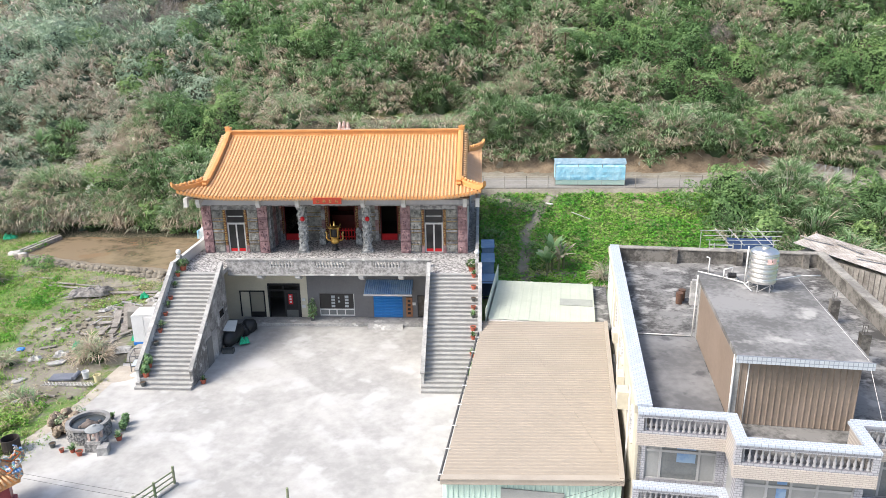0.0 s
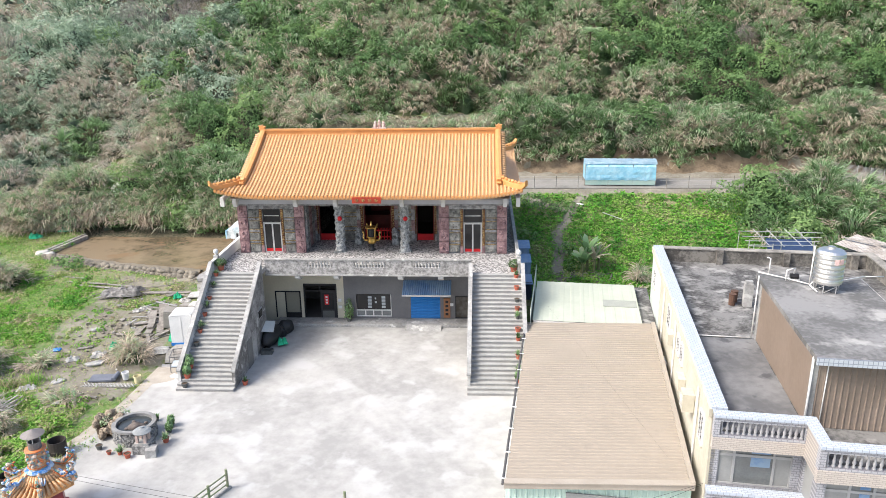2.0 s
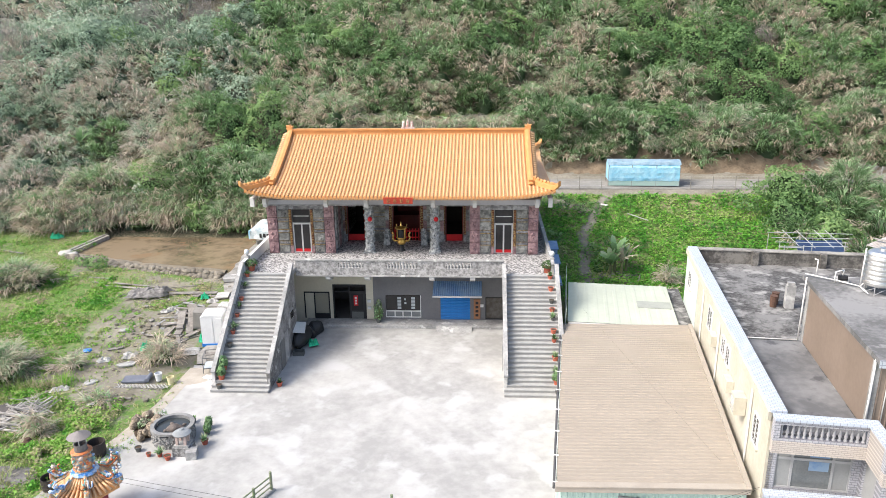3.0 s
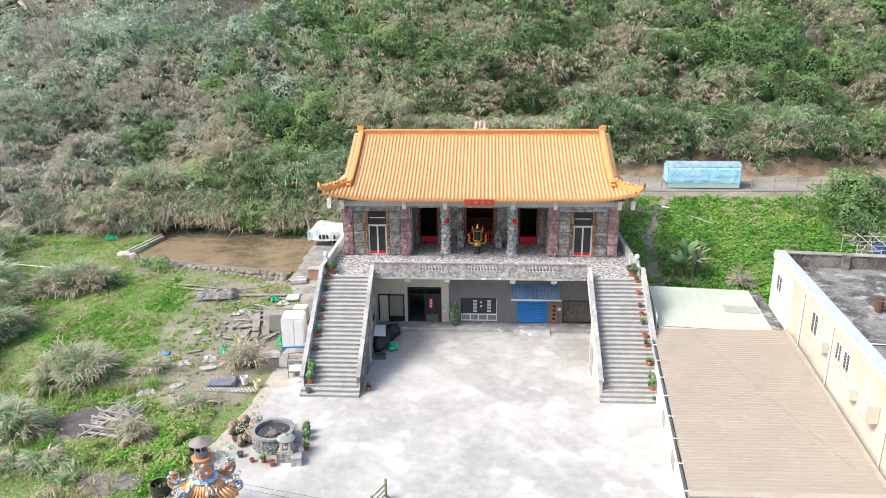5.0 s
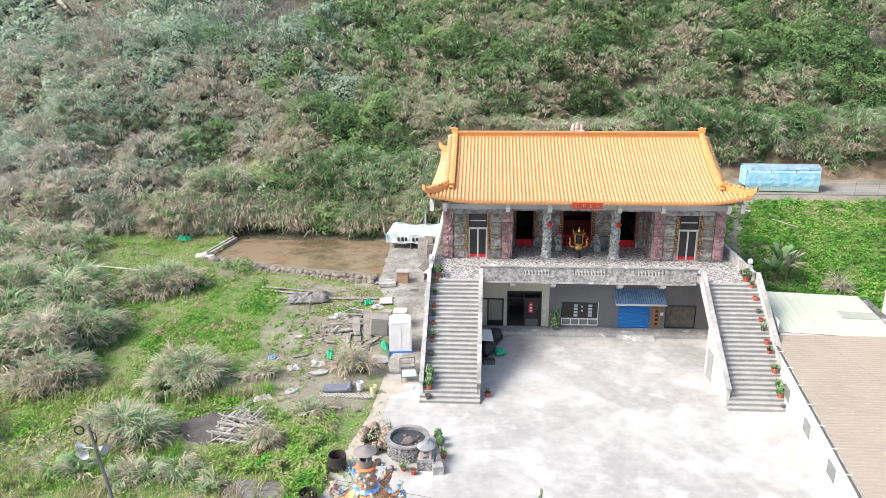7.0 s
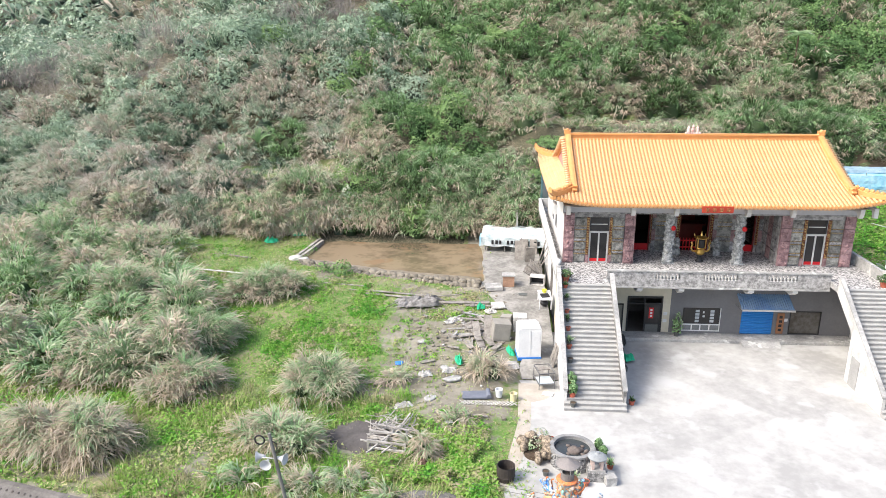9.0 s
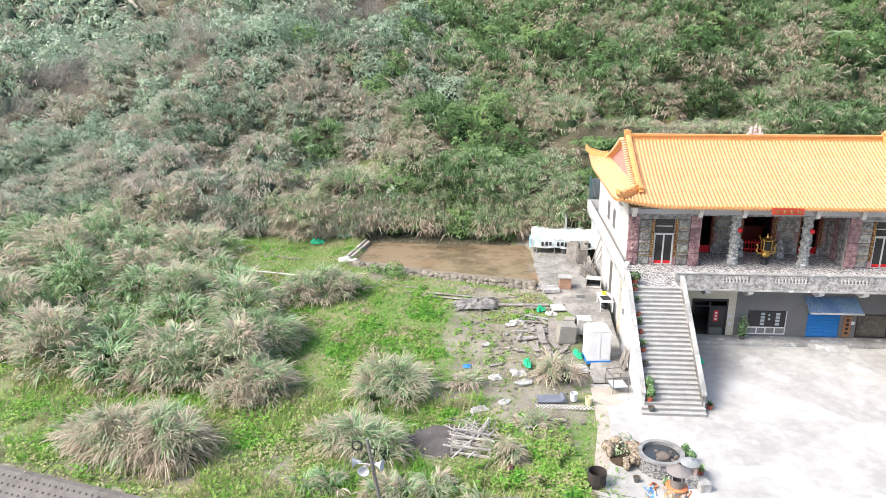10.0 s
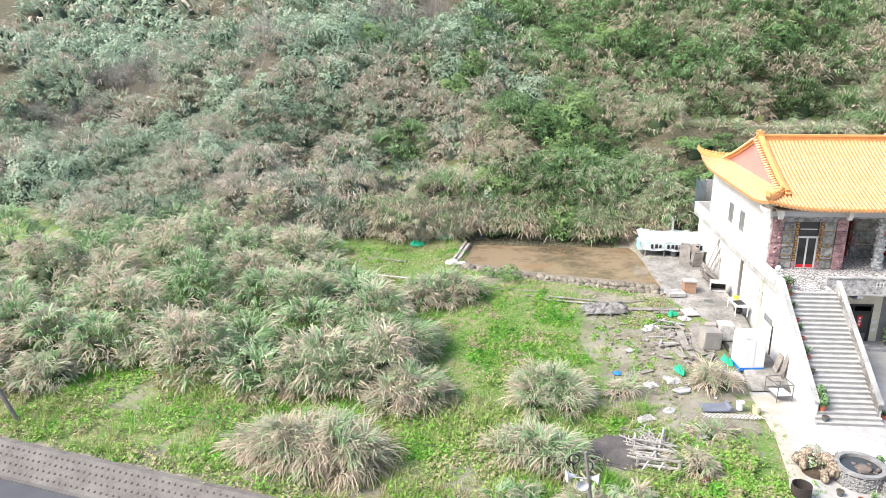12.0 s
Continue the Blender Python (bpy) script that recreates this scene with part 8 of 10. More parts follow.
# ---- paper furnace shaped like a pagoda ----
GLAZE_RED = M("red_orange_glaze", (0.50, 0.10, 0.04), (0.55, 0.26, 0.10), rough=0.35, scale=9, fine=20)
GLAZE_TEAL = M("teal_glaze", (0.10, 0.34, 0.32), (0.30, 0.46, 0.36), rough=0.35, scale=9, fine=20)
GLAZE_WHITE = M("cream_glaze", (0.60, 0.55, 0.46), (0.50, 0.36, 0.30), rough=0.4, scale=9, fine=20)
def make_furnace():
    f = thing("paper_furnace", "pagoda-shaped paper furnace with orange roof and painted ceramic dragons", "furnace", at=(-12.25, -10.9, 0))
    part("body", lathe(B(), [(0.95, 0), (0.95, 0.3), (0.8, 0.36), (0.8, 1.5), (0.95, 1.55)], 6), M("maroon_tile", (0.28, 0.06, 0.06), (0.20, 0.04, 0.05), rough=0.4), f)
    part("roof", lathe(B(), [(1.38, 1.52), (1.30, 1.62), (0.85, 1.86), (0.5, 2.2), (0.42, 2.3)], 6), ORANGE_RIB, f)
    for k in range(6):
        a = k * math.tau / 6
        for q in range(6):
            t = (q + 0.5) / 6
            p0, p1 = Vector((math.cos(a), math.sin(a), 0)), Vector((math.cos(a + math.tau / 6), math.sin(a + math.tau / 6), 0))
            d = p0.lerp(p1, t)
            bm = tube(B(), [d * 1.34 + Vector((0, 0, 1.64)), d * 0.88 + Vector((0, 0, 1.90)), d * 0.5 + Vector((0, 0, 2.24))], 0.06, 6)
            part("barrel_tile", bm, ORANGE, f, smooth=True)
        side = Vector((-p0.y, p0.x, 0))
        for q, mat in enumerate((GLAZE_RED, GLAZE_TEAL, GLAZE_WHITE, CERAMIC_BLUE)):
            o = side * (0.055 * (q - 1.5))
            pts = [p0 * (0.62 + 0.05 * q) + o + Vector((0, 0, 2.26))] + [p0 * (0.95 + 0.10 * j + 0.03 * q) + o * (1 + 0.5 * j) + Vector((0, 0, 2.00 + 0.05 * j * (0.4 + 0.3 * j) + 0.03 * q)) for j in range(5)]
            pts.append(pts[-1] - p0 * 0.14 + Vector((0, 0, 0.10)))
            part("ceramic_scroll", tube(B(), pts, 0.035, 5), mat, f, smooth=True)
        for q in range(3):
            part("ceramic_flower", boulder(B(), tuple(p0 * (1.15 + 0.14 * q) + side * (0.09 if q % 2 else -0.09) + Vector((0, 0, 2.22 + 0.09 * q))), 0.075, q + k, 1.0, 1), (CERAMIC_BLUE, GLAZE_RED, GLAZE_WHITE)[(q + k) % 3], f)
        bm = tube(B(), [p0 * 0.45 + Vector((0, 0, 2.34)), p0 * 0.9 + Vector((0, 0, 1.98)), p0 * 1.35 + Vector((0, 0, 1.74)), p0 * 1.52 + Vector((0, 0, 1.92)), p0 * 1.5 + Vector((0, 0, 2.12))], 0.075, 7)
        part("hip_rib", bm, CERAMIC_MIX, f)
        bm = B()
        for q in range(5):
            boulder(bm, tuple(p0 * (0.95 + 0.13 * q) + Vector((0, 0, 2.1 + 0.05 * math.sin(q * 2)))), 0.11, q + k, 1.0, 1)
        tube(bm, [p0 * 1.1 + Vector((0, 0, 2.1)), p0 * 1.3 + Vector((0, 0, 2.35)), p0 * 1.22 + Vector((0, 0, 2.5))], 0.05, 6)
        part("ceramic_figure", bm, CERAMIC_MIX if k % 2 else CERAMIC_BLUE, f)
    part("collar", lathe(B(), [(0.5, 2.25), (0.56, 2.32), (0.5, 2.42), (0.46, 2.44)], 12), CERAMIC_BLUE, f)
    bm = lathe(B(), [(0.42, 2.42), (0.36, 2.6), (0.33, 2.9), (0.36, 3.1), (0.34, 3.25)], 12, wobble=0.06)
    for k in range(22):
        a = k * 1.1
        boulder(bm, (0.36 * math.cos(a), 0.36 * math.sin(a), 2.5 + 0.034 * k), 0.10, k, 1.0, 1)
    part("chimney", bm, CERAMIC_MIX, f)
    for k in range(12):
        a = k * 2.4
        part("ceramic_flower", boulder(B(), (0.40 * math.cos(a), 0.40 * math.sin(a), 2.52 + 0.06 * k), 0.085, k, 1.0, 1), (CERAMIC_BLUE, GLAZE_RED, GLAZE_WHITE, GLAZE_TEAL)[k % 4], f)
    for z, mat in ((2.27, GLAZE_TEAL), (2.48, GLAZE_RED), (3.24, GLAZE_RED)):
        part("glazed_band", lathe(B(), [(0.50 if z < 2.4 else 0.40, z), (0.54 if z < 2.4 else 0.43, z + 0.03), (0.50 if z < 2.4 else 0.40, z + 0.06)], 14), mat, f, smooth=True)
    part("flue", lathe(B(), [(0.26, 3.2), (0.26, 3.6), (0.22, 3.6), (0.22, 3.4)], 16), M("sooty_metal", (0.20, 0.19, 0.18), (0.10, 0.095, 0.09), rough=0.6), f)
    for k in range(4):
        a = k * math.tau / 4 + 0.4
        part("hat_strut", rod(B(), (0.24 * math.cos(a), 0.24 * math.sin(a), 3.5), (0.24 * math.cos(a), 0.24 * math.sin(a), 3.98), 0.02, 5), GALV, f)
    part("hat", lathe(B(), [(0.45, 3.92), (0.46, 3.94), (0.03, 4.16)], 20), M("grey_brown_metal", (0.22, 0.20, 0.19), (0.16, 0.145, 0.135), rough=0.5), f)


make_furnace()


# ---- clutter on the meadow ----
def at_land(x, y, dz=0.0, rz=0.0):
    return pose(x, y, land(x, y) + dz, 0, 0, rz)


def make_barrel(x, y, r, h, group):
    bm = B()
    seg = 18
    prof = ((r * 0.92, 0), (r, h * 0.33), (r * 1.03, h * 0.34), (r, h * 0.36), (r, h), (r * 0.93, h), (r * 0.9, h * 0.25))
    rings = [[bm.verts.new((a * math.cos(k * math.tau / seg), a * math.sin(k * math.tau / seg), z)) for k in range(seg)] for a, z in prof]
    for a, b in zip(rings, rings[1:]):
        for i in range(seg):
            j = (i + 1) % seg
            bm.faces.new((a[i], a[j], b[j], b[i]))
    bm.faces.new(rings[-1])
    single("drum", bm, M("rusty_black_metal", (0.055, 0.045, 0.04), (0.03, 0.026, 0.024), rough=0.7), "open blackened steel drum beside the forecourt", "drum", at=(x, y, 0), group=group)


make_barrel(-14.45, -6.35, 0.42, 0.75, "drums")
make_barrel(-15.2, -9.0, 0.4, 0.6, "drums")


def plank(x, y, L, w, rz, tilt=0.0, dz=0.06, mat=WOOD, thick=0.06, label="weathered grey plank lying on the ground", group="planks on the ground"):
    single("plank", box(B(), -L / 2, L / 2, -w / 2, w / 2, -thick / 2, thick / 2), mat, label, "plank", at=pose(x, y, land(x, y) + dz, 0, tilt, rz), group=group)


rnd = random.Random(12)
SCRAP = M("dirty_white_sheet", (0.50, 0.49, 0.47), (0.33, 0.32, 0.30), scale=3, fine=12, contrast=0.9)
for x, y, L, w, rz in ((-15.2, 12.4, 3.6, 0.3, -4), (-22.0, 14.1, 4.2, 0.16, -12), (-26.3, 15.6, 3.4, 0.14, -10), (-16.2, 8.2, 2.2, 0.3, 20), (-17.0, 11.1, 1.8, 0.2, -50), (-16.4, 10.2, 1.6, 0.18, 70), (-15.9, 7.4, 1.9, 0.45, 100), (-16.6, 7.0, 1.4, 0.4, 110), (-15.0, 6.0, 1.6, 0.14, 65), (-14.9, 6.2, 1.5, 0.12, 40), (-15.4, 5.8, 1.3, 0.12, 80), (-16.8, -0.9, 3.0, 0.16, -6), (-36.5, 21.4, 3.0, 0.2, -20), (-19.0, 4.6, 0.9, 0.3, 30)):
    plank(x, y, L, w, rz)
plank(-37.55, 17.55, 6.4, 0.09, -12, 0, 0.2, PVC, 0.05, "long pale pole lying in the grass", "poles in the grass")
for k in range(34):
    x, y = rnd.gauss(-16.0, 1.0), rnd.gauss(8.6, 1.9)
    if x < -13.9:
        plank(x, y, rnd.uniform(0.5, 1.7), rnd.uniform(0.07, 0.32), rnd.uniform(0, 180), rnd.uniform(-10, 10), rnd.uniform(0.05, 0.22), WOOD if k % 4 else OLD_CONCRETE, 0.04, "weathered grey board in a heap of scrap", "scrap boards")
# burnt heap of frames
PALE_WOOD = M("bleached_wood", (0.43, 0.41, 0.38), (0.27, 0.255, 0.235), scale=2, fine=20, contrast=0.8, rand=0.2)
heap = thing("timber_heap", "heap of old timber frames on a burnt patch", "timber heap", at=(-20.6, -3.3, 0.12))
for k in range(34):
    x, y = rnd.uniform(-0.6, 1.3), rnd.uniform(-0.5, 1.2)
    k2 = rnd.uniform(0.35, 0.75)
    bm = box(B(), -k2, k2, -0.025, 0.025, -0.02, 0.02, pose(x, y, 0.08 + 0.25 * rnd.random() * (1 - abs(x) / 2), 0, rnd.uniform(-14, 14), rnd.choice((-20, 75, -24, 66, -35)) + rnd.uniform(-12, 12)))
    part("batten", bm, PALE_WOOD, heap)
for k in range(7):
    part("long_batten", box(B(), -0.95, 0.95, -0.035, 0.035, -0.03, 0.03), PALE_WOOD, heap).matrix_local = pose(0.35 + rnd.gauss(0, 0.35), -0.3 + rnd.gauss(0, 0.5), 0.2 + 0.28 * rnd.random(), 0, rnd.uniform(-9, 9), rnd.choice((-14, -30, 62, 78)) + rnd.uniform(-10, 10))
for y, z in ((-1.35, 0.12), (-0.5, 0.16), (-1.35, 0.5), (-0.5, 0.5)):
    part("crate_rail", box(B(), -0.95, 0.95, -0.05, 0.05, -0.04, 0.04, pose(0.4, y, z, 0, 0, -10)), PALE_WOOD, heap)
for x, y in ((-0.52, -1.2), (1.33, -1.5), (-0.52, -0.32), (1.33, -0.65)):
    part("crate_post", box(B(), x - 0.05, x + 0.05, y - 0.05, y + 0.05, 0.0, 0.56), PALE_WOOD, heap)
for k in range(40):
    part("stick", rod(B(), (-0.4, 0, 0), (0.4, 0, 0), 0.018, 5), PALE_WOOD, heap).matrix_local = pose(0.5 + rnd.gauss(0, 0.55), 0.75 + rnd.gauss(0, 0.35), 0.15 + 0.3 * rnd.random(), 0, rnd.uniform(-20, 20), rnd.uniform(0, 180))
bm = B()
lathe(bm, [(1.3, -0.06), (1.0, 0.04), (0.5, 0.08), (0.1, 0.09)], 20, squash=0.7, wobble=0.2)
single("ash_heap", bm, M("grey_ash", (0.20, 0.19, 0.18), (0.10, 0.095, 0.09), rough=0.95, fine=9, contrast=0.9), "grey ash heap among the weeds", "ash", at=(-18.0, -8.3, land(-18, -8.3) + 0.06), kind="stuff")
bm = B()
lathe(bm, [(1.7, -0.06), (1.4, 0.06), (0.9, 0.12), (0.2, 0.15)], 24, squash=0.85, wobble=0.16)
single("ash_patch", bm, M("ash", (0.115, 0.105, 0.10), (0.06, 0.055, 0.052), rough=0.95, fine=9), "dark ash spread on the ground", "ash", at=(-21.7, -3.1, land(-21.7, -3.1) + 0.12), kind="stuff")
# rubble strewn over the bare ground
RUBBLE = M("grey_rubble", (0.32, 0.31, 0.285), (0.19, 0.18, 0.165), scale=3, fine=14, contrast=0.8, rand=0.2)
for k in range(150):
    x, y = rnd.gauss(-17.4, 1.7), rnd.gauss(8.5, 3.2)
    if x > -13.6 or y > 15.5:
        continue
    if k % 3 == 0:
        bm = box(B(), -0.5, 0.5, -0.4, 0.4, -0.5, 0.5)
        mat, nm, lb = (SCRAP if k % 12 == 0 else STONE if k % 2 else RUBBLE), "rubble_block", "broken pale block lying on bare earth"
    else:
        bm = boulder(B(), (0, 0, 0), 0.6, k, 0.6, 1)
        mat, nm, lb = STONE, "rubble_stone", "rough stone lying on bare earth"
    s = rnd.uniform(0.12, 0.38)
    single(nm, bm, mat, lb, "rubble", at=pose(x, y, land(x, y) + 0.05, rnd.uniform(-20, 20), rnd.uniform(-20, 20), rnd.uniform(0, 360)) @ Matrix.Diagonal((s, s * rnd.uniform(0.5, 1), s * 0.5, 1)), group="rubble on the bare ground")
for k in range(60):
    x, y = rnd.uniform(-24, -14.5), rnd.uniform(-3.5, 4.5)
    bm = boulder(B(), (0, 0, 0), 0.6, k + 400, 0.6, 1)
    s = rnd.uniform(0.1, 0.3)
    single("rubble_stone", bm, STONE, "rough stone lying in the weeds", "rubble", at=pose(x, y, land(x, y) + 0.04, 0, 0, rnd.uniform(0, 360)) @ Matrix.Diagonal((s, s * rnd.uniform(0.5, 1), s * 0.5, 1)), group="rubble on the bare ground")
for x, y, sx, sy in ((-17.5, 10.3, 1.0, 0.7), (-18.0, 9.8, 0.6, 0.5), (-15.2, 11.6, 0.9, 0.8), (-19.0, 3.1, 0.8, 0.7), (-17.6, 3.6, 1.0, 0.6), (-13.9, 4.2, 1.1, 0.5), (-19.9, -0.2, 1.1, 0.5), (-25.0, 4.5, 0.5, 0.3), (-16.0, -7.4, 1.2, 0.5)):
    single("crumpled_sheet", crumple(B(), 0.45, 0.45, 0.25, int(x * 10)), SCRAP, "crumpled white plastic sheet on the ground", "plastic sheet", at=at_land(x, y, 0.02, 20) @ Matrix.Diagonal((sx, sy, 0.8, 1)), group="white scraps")
for x, y, sx, sy in ((-17.1, 4.6, 0.35, 0.8), (-15.9, 12.0, 0.5, 0.4), (-34.6, 25.4, 1.0, 0.7), (-32.4, 26.4, 1.1, 0.5), (-13.95, 6.1, 0.3, 0.9)):
    single("green_netting", crumple(B(), 0.55, 0.55, 0.4, int(x * 10)), GREEN_NET, "heap of bright green netting", "netting", at=at_land(x, y, 0.05, 15) @ Matrix.Diagonal((sx, sy, 0.9, 1)), group="green netting")
single("blue_bag", boulder(B(), (0, 0, 0.08), 0.25, 8, 0.5, 2), PLASTIC_BLUE, "small blue plastic bag on the ground", "bag", at=at_land(-20.7, 4.4))
# bed-sheet sized mat, cans, lattice strip
bm = box(B(), -0.75, 0.75, -0.4, 0.4, 0, 0.09)
rod(bm, (0.72, -0.4, 0.12), (0.72, 0.4, 0.12), 0.13, 10)
single("rolled_mat", bm, M("grey_blue_mat", (0.16, 0.175, 0.21), (0.11, 0.12, 0.15)), "grey-blue mat half rolled on the grass", "mat", at=at_land(-16.0, 1.1, 0.04, 6))
for x, y, mat, lb in ((-14.7, 1.2, PLASTIC_WHITE, "white plastic pail on the grass"), (-13.9, 1.0, M("cream_plastic", (0.66, 0.60, 0.38), (0.55, 0.5, 0.3)), "cream plastic pail on the grass")):
    single("pail", lathe(B(), [(0.17, 0), (0.21, 0.45), (0.225, 0.46), (0.2, 0.47), (0.17, 0.1)], 14), mat, lb, "pail", at=at_land(x, y, 0.0), group="pails")
lat = thing("lattice_strip", "white plastic lattice strip lying on the grass", "lattice", at=(-15.3, 0.35, land(-15.3, 0.35) + 0.06))
for k in range(14):
    for s in (-1, 1):
        part("lath", box(B(), -0.28, 0.28, -0.02, 0.02, 0, 0.03, pose(-1.4 + 0.215 * k, 0, 0.01 if s > 0 else 0.045, 0, 0, 50 * s)), SCRAP, lat)


# tangled dark net on a slab, clay jar, fallen boards
bm = crumple(B(), 1.0, 0.6, 0.5, 77)
single("brush_mound", bm, M("dark_grey_net", (0.26, 0.25, 0.245), (0.12, 0.115, 0.11), scale=6, fine=20, contrast=1.0), "tangled heap of dark grey net and brushwood", "net", at=at_land(-20.3, 12.5, 0.1, 4) @ Matrix.Diagonal((1.6, 1.1, 1.0, 1)))
for k in range(34):
    plank(-20.3 + rnd.gauss(0, 0.9), 12.4 + rnd.gauss(0, 0.5), rnd.uniform(0.5, 1.4), 0.03, rnd.uniform(0, 180), rnd.uniform(-12, 12), rnd.uniform(0.08, 0.3), WOOD, 0.03, "thin grey stick in a brushwood heap", "brushwood sticks")
single("clay_jar", lathe(B(), [(0.14, 0), (0.24, 0.14), (0.26, 0.3), (0.17, 0.42), (0.12, 0.45), (0.14, 0.5), (0.1, 0.5)], 16), RUST, "brown clay jar beside a dry grass clump", "jar", at=at_land(-18.3, -5.75, 0.0), smooth=True)
for x, y, L, w, rz in ((-18.0, 12.9, 1.9, 0.42, -3), (-16.2, 12.8, 1.8, 0.45, 2), (-16.1, 8.0, 1.7, 0.42, 105), (-15.4, 7.7, 1.9, 0.45, 112), (-15.2, 9.1, 1.3, 0.5, 12), (-14.8, 6.6, 0.9, 0.35, 60), (-22.6, 13.6, 3.6, 0.2, -14), (-24.0, 14.3, 3.4, 0.12, -9), (-18.6, 13.9, 2.6, 0.08, 14)):
    plank(x, y, L, w, rz, rnd.uniform(-4, 4), 0.14, WOOD, 0.05, "broad weathered board lying on the bare ground", "broad boards")
single("foam_slab", box(B(), -0.45, 0.45, -0.55, 0.55, 0, 0.08), SCRAP, "dirty white slab lying by the path", "slab", at=at_land(-14.7, 12.3, 0.12, 8), bevel=0.02)
for x, y, L, W, rz in ((-17.4, 2.7, 0.5, 0.35, 20), (-17.9, 4.0, 0.32, 0.25, -30), (-14.0, 4.7, 0.65, 0.3, 8), (-19.5, 7.0, 0.3, 0.25, 15), (-18.5, 0.6, 0.35, 0.25, 40), (-16.6, -1.4, 0.4, 0.22, 10), (-17.3, -1.6, 0.3, 0.2, -20)):
    single("flat_stone", boulder(B(), (0, 0, 0), 1.0, int(x * 7), 0.35, 2), OLD_CONCRETE, "flat pale stone half sunk in the ground", "stone", at=at_land(x, y, 0.03, rz) @ Matrix.Diagonal((L, W, 0.3, 1)), group="flat stones", smooth=True)


# ---- things along the temple's side ----
def cabinet(x, y, w, d, h, rz, mat, name, label, lean=0.0, dz=0.05):
    c = thing(name, label, name.replace("_", " "), at=(x, y, land(x, y) + dz), rz=rz)
    c.rotation_euler[1] = radians(lean)
    part("body", box(B(), -w / 2, w / 2, -d / 2, d / 2, 0, h), mat, c, bevel=0.03)
    part("front_panel", box(B(), -w / 2 + 0.06, w / 2 - 0.06, -d / 2 - 0.03, -d / 2, 0.1, h - 0.1), mat, c, bevel=0.01)
    return c


wb = thing("portable_cabin", "white plastic portable cabin with a blue base", "cabin", at=(-12.9, 5.85, 0.42), rz=6)
part("base", box(B(), -0.72, 0.72, -0.68, 0.68, 0, 0.2), PLASTIC_BLUE, wb, "blue plastic base", bevel=0.03)
part("shell", box(B(), -0.69, 0.69, -0.65, 0.65, 0.2, 2.0), PLASTIC_WHITE, wb, bevel=0.06)
part("roof_dome", prism(B(), [(-0.7, 2.0), (-0.52, 2.12), (0.52, 2.12), (0.7, 2.0)], "y", -0.66, 0.66), PLASTIC_WHITE, wb, bevel=0.03)
part("rib", box(B(), -0.05, 0.05, -0.68, -0.65, 0.28, 1.95), PLASTIC_WHITE, wb)
part("door_panel", box(B(), 0.1, 0.62, -0.67, -0.65, 0.3, 1.9), PLASTIC_WHITE, wb, bevel=0.01)
cabinet(-14.6, 8.0, 1.1, 1.0, 1.15, 10, M("grey_beige_laminate", (0.30, 0.285, 0.255), (0.22, 0.21, 0.19)), "cupboard", "old grey-beige cupboard standing among rubble", 6)
cabinet(-14.1, 9.3, 0.7, 0.6, 0.9, -15, bpy.data.materials["grey_beige_laminate"], "cupboard", "small grey-beige cupboard standing among rubble", -5)
cabinet(-13.3, 9.1, 0.9, 0.9, 1.0, 0, SCRAP, "chest_freezer", "white chest freezer beside the path")
for x, y, w, h, rz, lean in ((-15.3, 7.9, 0.55, 1.5, 8, -28), (-16.0, 7.6, 0.45, 1.4, 10, -60), (-12.9, 21.5, 0.8, 1.6, -5, -12), (-12.1, 21.0, 0.75, 1.4, 5, 15), (-11.45, 20.6, 0.25, 2.6, 70, 16), (-11.4, 20.1, 0.2, 2.4, 76, 20), (-11.35, 19.6, 0.22, 2.3, 82, 24), (-11.6, 4.4, 0.4, 1.9, 95, 14), (-11.65, 5.2, 0.55, 1.5, 92, 16)):
    single("board", box(B(), -w / 2, w / 2, -0.03, 0.03, 0, h), WOOD, "old wooden board leaning beside the path", "board", at=pose(x, y, max(land(x, y), 0) + 0.06, lean, 0, rz), group="leaning boards")
br = thing("brick_stove", "small brick stove with a tray on the path", "stove", at=(-13.9, 16.0, land(-13.9, 16) + 0.07))
for k in range(4):
    part("course", box(B(), -0.42 + 0.012 * (k % 2), 0.42, -0.4, 0.4 - 0.012 * (k % 2), k * 0.2, k * 0.2 + 0.19), M("stove_brick", (0.36, 0.22, 0.15), (0.26, 0.16, 0.11)) if k == 0 else bpy.data.materials["stove_brick"], br)
part("tray", box(B(), -0.5, 0.5, -0.45, 0.45, 0.8, 0.85), OLD_CONCRETE, br)
single("stone_slab", box(B(), -0.6, 0.6, -0.5, 0.5, 0, 0.25), OLD_CONCRETE, "pale stone slab beside the stove", "slab", at=at_land(-15.0, 15.3, 0.02, 10), bevel=0.05)
